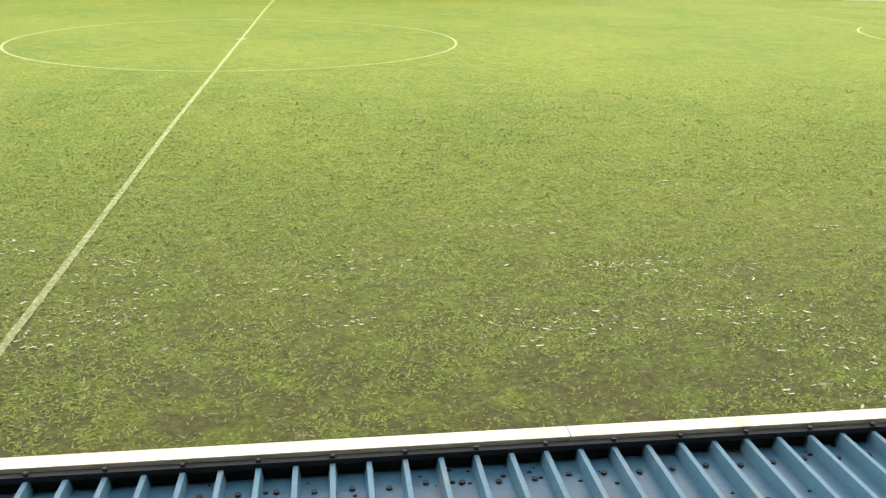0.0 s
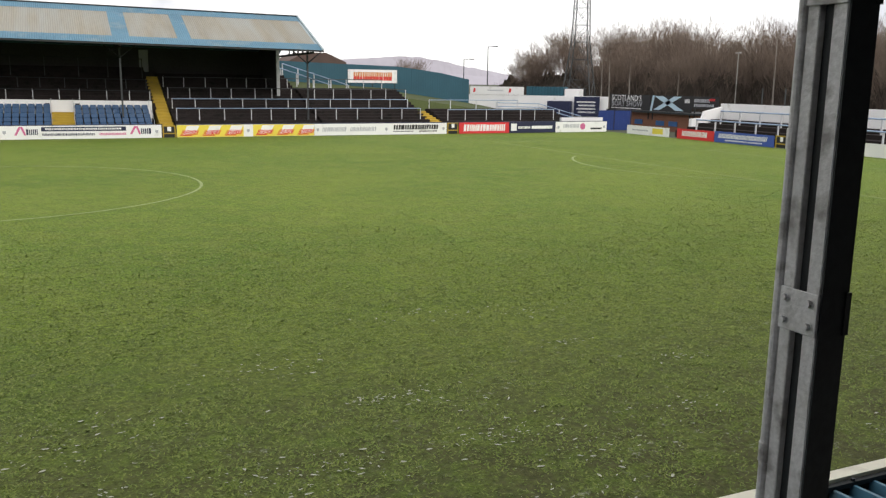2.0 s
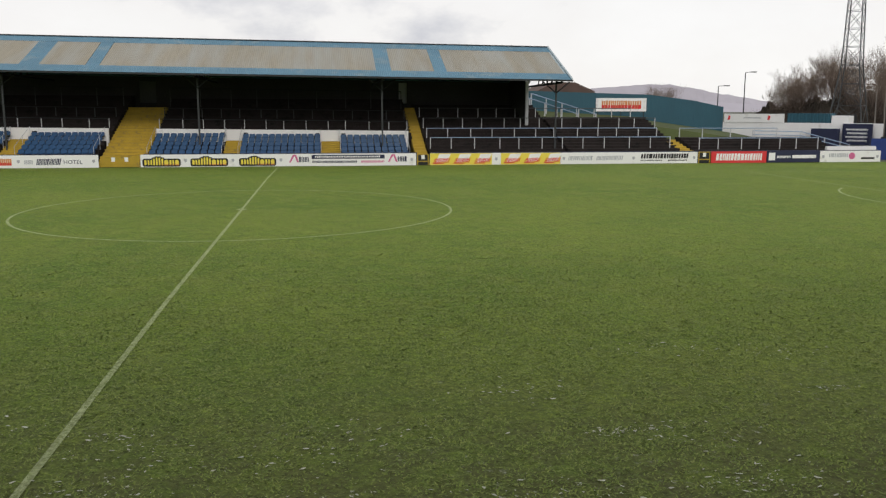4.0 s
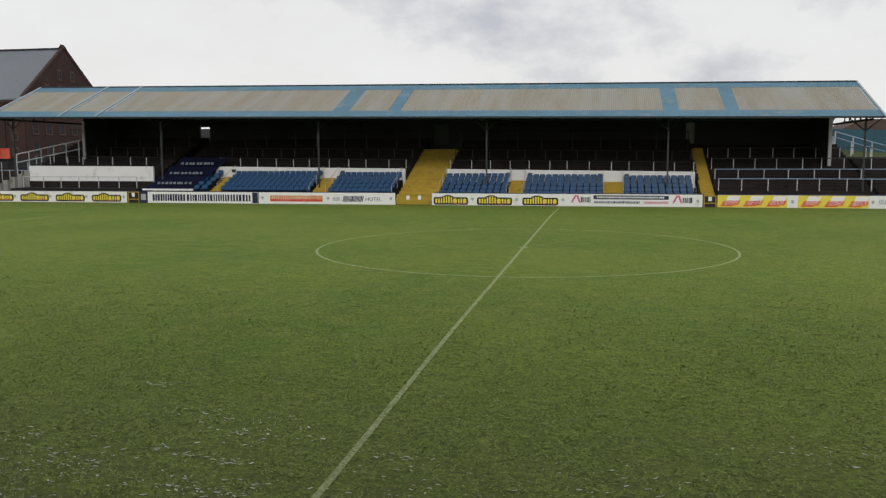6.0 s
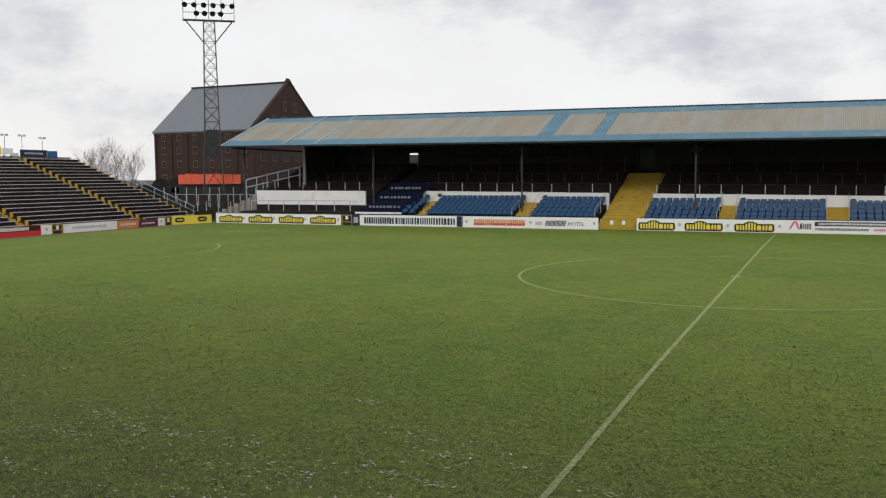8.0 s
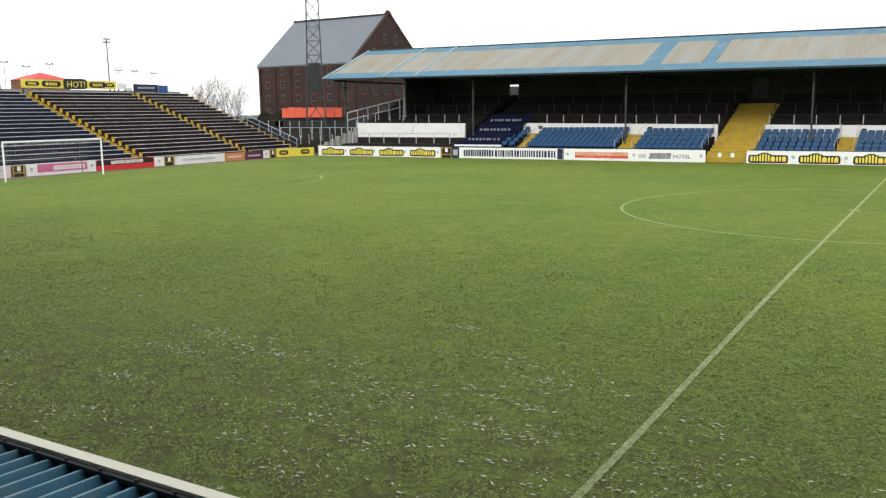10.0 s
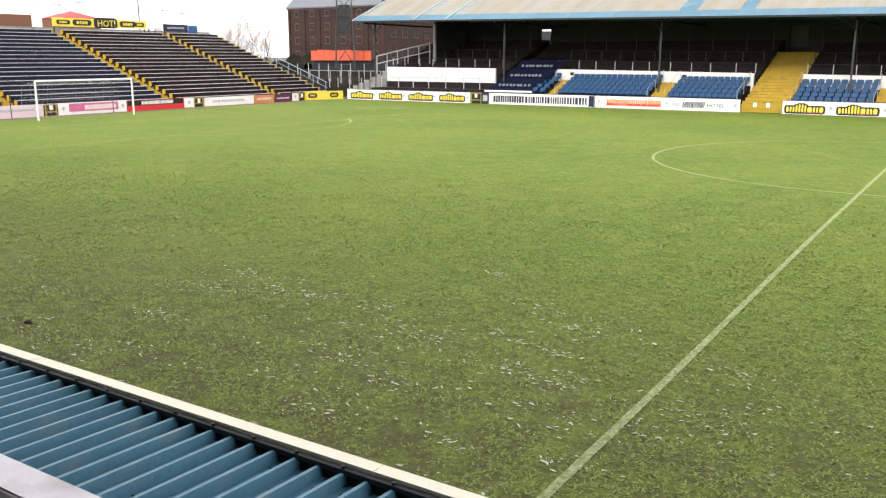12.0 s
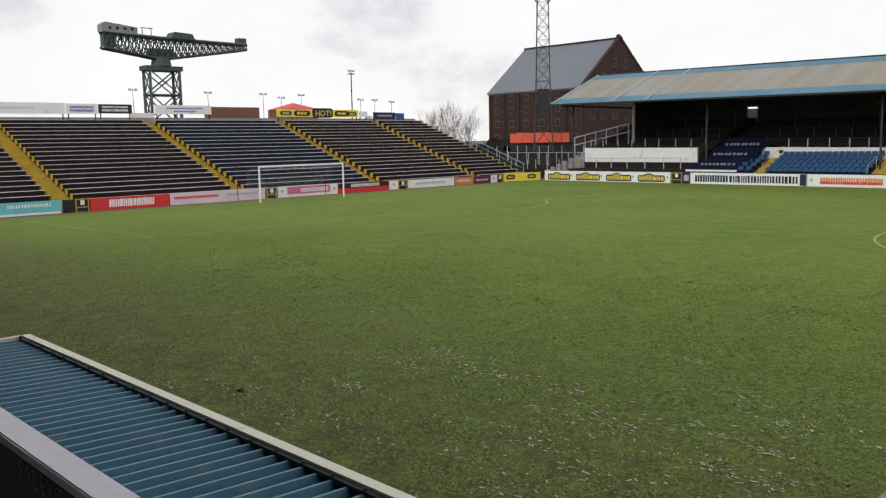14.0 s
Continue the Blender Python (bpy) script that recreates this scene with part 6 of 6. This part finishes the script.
GATEBLUE = surf("deep_blue_gate_paint", (0.018, 0.045, 0.20), 0.5, 0.15, 0.8, 20, 0.05)
PALEBLUE = surf("pale_blue_print", (0.45, 0.60, 0.72), 0.6, 0.1, 0.8, 20, 0.02)
build_far_corner()


# ---- trees, scrub and hills ----
def tree_mesh(seed, height, spread_k=1.0, levels=5):
    """A trunk that forks low into upright limbs; fine twigs fill a rounded crown."""
    rng = random.Random(seed)
    wood, twig = bmesh.new(), bmesh.new()

    def sliver(a, c, w):
        d = (c - a).normalized()
        u = d.cross(Vector((rng.uniform(-1, 1), rng.uniform(-1, 1), rng.uniform(-0.3, 0.3)))).normalized() * w
        twig.faces.new([twig.verts.new(p) for p in (a - u, a + u, c)])

    def grow(p, d, ln, r, lev):
        q = p
        dd = d.copy()
        joints = [p]
        for _ in range(3):
            dd = (dd + Vector((rng.uniform(-0.12, 0.12), rng.uniform(-0.12, 0.12), 0.07))).normalized()
            n = q + dd * ln / 3
            if lev >= levels - 1:
                sliver(q, n + dd * 0.15, max(r * 0.9, 0.010))
            else:
                tube(wood, q, n, r, r * 0.82, 5 if lev < 2 else 3)
            r *= 0.82
            q = n
            joints.append(q)
        if lev >= levels:
            for _ in range(3):
                e = (dd + Vector((rng.uniform(-0.7, 0.7), rng.uniform(-0.7, 0.7), rng.uniform(-0.1, 0.6)))).normalized()
                sliver(joints[rng.randrange(1, 4)], q + e * ln * rng.uniform(0.4, 0.9), 0.008)
            return
        for k in range(rng.choice((3, 3, 4)) if lev else 6):
            ang = (k + rng.uniform(0, 0.8)) * 2.4
            tilt = rng.uniform(0.22, 0.62) * spread_k * (1.15 if lev == 0 else 1.0)
            side = Vector((math.cos(ang), math.sin(ang), 0))
            e = (dd * math.cos(tilt) + side * math.sin(tilt) + Vector((0, 0, 0.10))).normalized()
            start = joints[rng.choice((1, 2, 3, 3))] if lev else p.lerp(q, rng.uniform(0.3, 1.0))
            grow(start, e, ln * rng.uniform(0.66, 0.84), r * 0.74, lev + 1)
    grow(Vector((0, 0, -0.2)), Vector((0, 0, 1)), height * 0.25, height * 0.0125, 0)
    top = max(v.co.z for v in twig.verts)
    for bmx in (wood, twig):
        for v in bmx.verts:
            v.co *= height / top
    return mesh_of("trunk", wood, BARK), mesh_of("crown", twig, TWIG)


BIRCHES = ((62.4, 8.4), (60.4, 7.6), (56.2, 8.2), (47.0, 6.5), (31.9, 9.6))


def build_trees():
    rng = random.Random(61)
    kinds = [tree_mesh(100 + i, 11.8, (1.1, 1.0, 1.2, 1.05, 0.95)[i], 5) for i in range(5)]
    firsts = []
    for k, (w, c) in enumerate(kinds):
        ob = thing("tree", "bare grey-brown winter tree with fine twigs", "tree", (90, 60, 0), "wood behind the ground")
        share("trunk", w, ob)
        share("crown", c, ob)
        firsts.append(ob)
    spots = []
    for row, (x, step, h, z) in enumerate(((74, 4.2, 0.88, 0), (80, 4.0, 0.92, 0.6), (87, 4.0, 0.95, 1.2), (95, 4.4, 0.98, 1.8), (104, 5.0, 0.98, 2.4))):
        y = -14.0 + row
        while y < (66 + row * 9):
            spots.append((x + rng.uniform(-2.2, 2.2), y, z, h * rng.uniform(0.90, 1.18)))
            y += step * rng.uniform(0.75, 1.25)
    for x, y, h in ((88, 112, 0.9), (92, 104, 1.25), (96, 117, 1.0), (90, 97, 1.2), (100, 100, 1.35), (95, 92, 1.15), (86, 88, 1.0), (93, 84, 1.2), (84, 80, 1.1), (90, 76, 1.15), (99, 80, 1.3), (105, 92, 1.3), (108, 104, 1.3), (82, 74, 1.0)):
        spots.append((x, y, 0.0, h * 1.1))
    for x, y, h in ((90.0, 120, 0.92), (92.5, 118, 1.05), (95.5, 121, 1.2), (98.5, 119, 1.3), (102, 121, 1.38), (84.0, 106, 0.9), (87.0, 105, 1.05), (99, 113, 1.3)):
        spots.append((x, y, 0.0, h))
    used = set()
    for i, (x, y, z, h) in enumerate(spots):
        k = rng.randrange(5)
        m = Matrix.Translation((x, y, z)) @ Matrix.Rotation(rng.uniform(0, 6.28), 4, "Z")
        if k not in used:
            used.add(k)
            firsts[k].matrix_basis = m @ Matrix.Diagonal((h, h, h, 1))
        else:
            c = copy_thing(firsts[k], m)
            c.scale = (h, h, h)
    for k in range(5):
        if k not in used:
            firsts[k].location = (112, 60 + k * 4, 2)
    # pale trees behind the terrace corner, and lone trees on the hill side
    light = [tree_mesh(140 + i, 11.0, 1.0, 4) for i in range(2)]
    for x, y, h, k in ((-90, 53, 0.95, 0), (-92, 59, 1.02, 2), (-88, 48, 0.82, 1), (-94, 64, 0.85, 4), (-91, 56, 0.9, 3)):
        c = thing("tree", "bare pale winter tree beside the terrace", "tree", (x, y, 0), "trees beside the terrace", turn=k * 1.3)
        c.scale = (h, h, h)
        share("trunk", light[k % 2][0], c)
        share("crown", light[k % 2][1], c)
    for k, (x, y, z, h) in enumerate(((66, 118, 0, 0.82), (64.5, 121, 0, 0.84), (67.5, 120, 0, 0.80), (63.2, 119, 0, 0.76))):
        c = copy_thing(firsts[k], Matrix.Translation((x, y, z)))
        c.scale = (h, h, h)
        c["label"] = "lone bare winter tree beyond the fence"
    # slender pale trunks standing before the wood
    for y, h in BIRCHES:
        ob = thing("slender_tree", "slender bare tree with a pale straight trunk before the wood", "tree", (71.5 + 0.4 * math.sin(y), y, 0), "pale slender trees")
        bm = bmesh.new()
        lean = rng.uniform(-0.25, 0.25)
        tube(bm, (0, 0, -0.2), (0, lean, h * 0.6), 0.11, 0.075, 7)
        tube(bm, (0, lean, h * 0.6), (0, lean * 1.3, h), 0.075, 0.02, 6)
        part("trunk", bm, PALEBARK, ob, "pale grey bark")
        bm = bmesh.new()
        for _ in range(22):
            z, a, ln = rng.uniform(0.5, 0.98) * h, rng.uniform(0, math.tau), rng.uniform(0.7, 1.7)
            b0 = Vector((0, lean, z))
            b1 = b0 + Vector((math.cos(a) * ln * 0.5, math.sin(a) * ln * 0.5, ln * 0.8))
            tube(bm, b0, b1, 0.022, 0.007, 4)
            for _ in range(3):
                q = b0.lerp(b1, rng.uniform(0.4, 1.0))
                tube(bm, q, q + Vector((rng.uniform(-0.4, 0.4), rng.uniform(-0.4, 0.4), rng.uniform(0.2, 0.7))), 0.009, 0.004, 3)
        part("crown", bm, TWIG, ob)
    # wooded bank and undergrowth under the trees
    def heap(name, label, x0, x1, y0, y1, nx, ny, top, mat, cat):
        me = bpy.data.meshes.new(name)
        vs, fs = [], []
        for j in range(ny + 1):
            for i in range(nx + 1):
                u, v = i / nx, j / ny
                x, y = x0 + (x1 - x0) * u, y0 + (y1 - y0) * v
                edge = min(1, min(v, 1 - v) * 8) * min(1, u * 5)
                z = edge * top * (0.35 + 0.75 * u + 0.55 * noise.noise((x * 0.35, y * 0.35, 2)) + 0.35 * noise.noise((x * 1.1, y * 1.1, 5)))
                vs.append((x + 0.5 * noise.noise((y, z, x)), y, max(-0.1, z)))
        for j in range(ny):
            for i in range(nx):
                a = j * (nx + 1) + i
                fs.append((a, a + 1, a + nx + 2, a + nx + 1))
        me.from_pydata(vs, [], fs)
        me.materials.append(mat)
        tagged(new(name, me), label, cat, kind="stuff")
    heap("undergrowth", "dark tangled winter undergrowth beneath the trees", 70, 112, -25, 92, 60, 170, 7.4, SCRUB, "undergrowth")
    heap("undergrowth", "dark tangled winter undergrowth beneath the trees", 80, 116, 84, 128, 56, 70, 6.6, SCRUB, "undergrowth")
    heap("hedge", "dark evergreen hedge below the warehouse", -104, -84, 60, 73, 40, 40, 3.4, IVY, "hedge")
    heap("corner_ivy", "low dull ivy and scrub beside the terrace", -53.5, -69.5, 30.9, 43.5, 40, 40, 1.5, IVY, "ivy")
    # bramble stems over the undergrowth
    me = bpy.data.meshes.new("brambles")
    vs, fs = [], []
    for _ in range(14000):
        x, y = rng.uniform(69, 92), rng.uniform(-20, 112)
        if x < 79 and y > 88:
            x += 12
        z = rng.uniform(0, 3.8)
        d = Vector((rng.uniform(-0.5, 0.5), rng.uniform(-0.5, 0.5), rng.uniform(0.3, 1.0))).normalized() * rng.uniform(0.6, 1.8)
        k = len(vs)
        vs += [(x, y - 0.025, z), (x, y + 0.025, z), (x + d.x, y + d.y, z + d.z)]
        fs.append((k, k + 1, k + 2))
    me.from_pydata(vs, [], fs)
    me.materials.append(BARK)
    tagged(new("brambles", me), "tangle of bare bramble stems", "undergrowth", kind="stuff")


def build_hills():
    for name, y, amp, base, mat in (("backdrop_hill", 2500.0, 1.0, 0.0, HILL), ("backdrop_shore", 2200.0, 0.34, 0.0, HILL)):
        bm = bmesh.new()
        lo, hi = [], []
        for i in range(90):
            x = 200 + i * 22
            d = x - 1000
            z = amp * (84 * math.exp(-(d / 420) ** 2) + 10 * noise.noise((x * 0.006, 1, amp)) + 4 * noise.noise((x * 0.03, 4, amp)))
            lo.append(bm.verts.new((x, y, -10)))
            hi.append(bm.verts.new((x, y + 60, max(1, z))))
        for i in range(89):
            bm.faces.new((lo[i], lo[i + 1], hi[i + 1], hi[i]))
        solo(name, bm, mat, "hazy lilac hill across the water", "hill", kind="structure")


build_trees()
build_hills()


# ---- turf blades near the stand ----
def clumps(x, y, size, rng):
    """Smooth random field over the turf, 0 to 1, with humps about size across."""
    grid = rng.random((256, 256))
    u, v = x / size + 700.0, y / size + 700.0
    i, j = np.floor(u).astype(int), np.floor(v).astype(int)
    f, g = u - i, v - j
    f, g = f * f * (3 - 2 * f), g * g * (3 - 2 * g)
    i0, i1, j0, j1 = i % 256, (i + 1) % 256, j % 256, (j + 1) % 256
    return (grid[i0, j0] * (1 - f) + grid[i1, j0] * f) * (1 - g) + (grid[i0, j1] * (1 - f) + grid[i1, j1] * f) * g


def build_grass():
    rng = np.random.default_rng(9)
    n = 1900000
    y = -32.2 + 24.0 * rng.random(n) ** 1.3
    x = -34 + 74 * rng.random(n)
    fade = np.clip((-8.5 - y) / 12.0, 0, 1) * np.clip((x + 34) / 14, 0, 1) * np.clip((40 - x) / 14, 0, 1)
    tuft = 0.6 * clumps(x, y, 0.17, rng) + 0.4 * clumps(x, y, 0.07, rng)
    bare = clumps(x, y, 0.9, rng) * 0.5 + clumps(x, y, 2.7, rng) * 0.5
    keep = rng.random(n) < 0.75 * fade * np.clip((tuft - 0.30) * 4.0, 0.25, 1) * np.clip((bare - 0.22) * 4.0, 0.3, 1) * np.clip((y + 33.5) / 5.0, 0.25, 1)
    x, y, tuft = x[keep], y[keep], tuft[keep]
    n = len(x)
    z = 0.115 * (1 - np.clip((np.abs(y) - 15) / 13, 0, 1) ** 2 * (3 - 2 * np.clip((np.abs(y) - 15) / 13, 0, 1)))
    h = rng.uniform(0.006, 0.020, n) + 0.016 * np.clip(tuft - 0.42, 0, 0.5)
    w = rng.uniform(0.006, 0.016, n) * (1 + 0.05 * (y + 32))
    tip, reach = rng.random(n) * math.tau, rng.uniform(0.035, 0.085, n)
    lean = np.stack([np.cos(tip) * reach, np.sin(tip) * reach], 1)
    dx, dy = -np.sin(tip) * w, np.cos(tip) * w
    v = np.empty((n, 3, 3))
    v[:, 0] = np.stack([x - dx, y - dy, z - 0.004], 1)
    v[:, 1] = np.stack([x + dx, y + dy, z - 0.004], 1)
    v[:, 2] = np.stack([x + lean[:, 0], y + lean[:, 1], z + h], 1)
    me = bpy.data.meshes.new("grass_blades")
    me.vertices.add(3 * n)
    me.vertices.foreach_set("co", v.ravel())
    me.loops.add(3 * n)
    me.loops.foreach_set("vertex_index", np.arange(3 * n))
    me.polygons.add(n)
    me.polygons.foreach_set("loop_start", np.arange(n) * 3)
    me.update()
    me.validate()
    me.materials.append(BLADE)
    tagged(new("grass_blades", me), "short tufty winter grass blades", "grass", kind="stuff")


def blade_material():
    m = bpy.data.materials.new("grass_blade")
    m.use_nodes = True
    nt = m.node_tree
    b = nt.nodes["Principled BSDF"]
    geo, ramp = nt.nodes.new("ShaderNodeNewGeometry"), nt.nodes.new("ShaderNodeValToRGB")
    els = ramp.color_ramp.elements
    els[0].position, els[0].color = 0.0, (0.112, 0.170, 0.017, 1)
    els[1].position, els[1].color = 1.0, (0.222, 0.264, 0.055, 1)
    e = els.new(0.6)
    e.color = (0.168, 0.232, 0.026, 1)
    nt.links.new(geo.outputs["Random Per Island"], ramp.inputs["Fac"])
    nt.links.new(ramp.outputs["Color"], b.inputs["Base Color"])
    b.inputs["Roughness"].default_value = 0.7
    return m


def build_scuffs():
    """Pale sandy flecks where boots have torn the turf, in patches along the near touchline."""
    rng = random.Random(77)
    centres = [(-7.4, -25.9, 0.5), (-2.9, -26.7, 0.35), (-3.1, -28.8, 0.6), (-7.1, -28.9, 0.5), (0.9, -25.6, 0.5), (3.8, -25.4, 0.6), (9.3, -28.3, 0.7), (3.3, -27.3, 0.4), (5.4, -27.4, 0.6), (6.3, -27.7, 0.5), (-5.0, -27.2, 0.9), (-4.2, -25.8, 0.9), (-1.5, -27.6, 0.6), (8.6, -27.4, 0.6), (11.2, -27.6, 0.8)]
    centres += [(rng.uniform(-16, 14), rng.uniform(-30.2, -22.0), rng.uniform(0.2, 0.7)) for _ in range(26)]
    centres += [(rng.uniform(-9, 1), rng.uniform(-29.3, -24.6), rng.uniform(0.15, 0.5)) for _ in range(34)]
    bm = bmesh.new()
    for cx, cy, r in centres:
        lean = rng.uniform(-0.4, 0.4)
        for _ in range(int(20 + 55 * r)):
            x, y = cx + rng.gauss(0, r), cy + rng.gauss(0, r * 0.42)
            big = rng.random() ** 3
            ln, wd = 0.010 + 0.050 * big, 0.005 + 0.015 * big
            a = lean + rng.gauss(0, 0.5)
            z = crown(x, y) + rng.uniform(0.006, 0.016)
            ring = []
            for k in range(7):
                t = k * math.tau / 7
                q = rng.uniform(0.5, 1.15)
                px, py = ln * q * math.cos(t), wd * q * math.sin(t)
                ring.append(bm.verts.new((x + px * math.cos(a) - py * math.sin(a), y + px * math.sin(a) + py * math.cos(a), z + rng.uniform(-0.003, 0.006))))
            bm.faces.new(ring)
    solo("turf_scuffs", bm, SAND, "pale sandy scuff marks torn in the turf", "scuff marks", kind="stuff")
    bm = bmesh.new()
    for _ in range(7):
        bmesh.ops.create_icosphere(bm, subdivisions=2, radius=rng.uniform(0.02, 0.04), matrix=Matrix.Translation((-9.1 + rng.uniform(-0.08, 0.08), -28.9 + rng.uniform(-0.03, 0.03), 0.015)) @ Matrix.Diagonal((1.5, 1, 0.6, 1)))
    solo("mud_clod", bm, GRIMESHADE, "dark clod of mud lying on the turf", "mud clod")


SAND = surf("pale_sand_scuff", (0.48, 0.49, 0.40), 0.95, 0.3, 3.0, 60, 0.1, spec=0.1)
BLADE = blade_material()
build_grass()
build_scuffs()
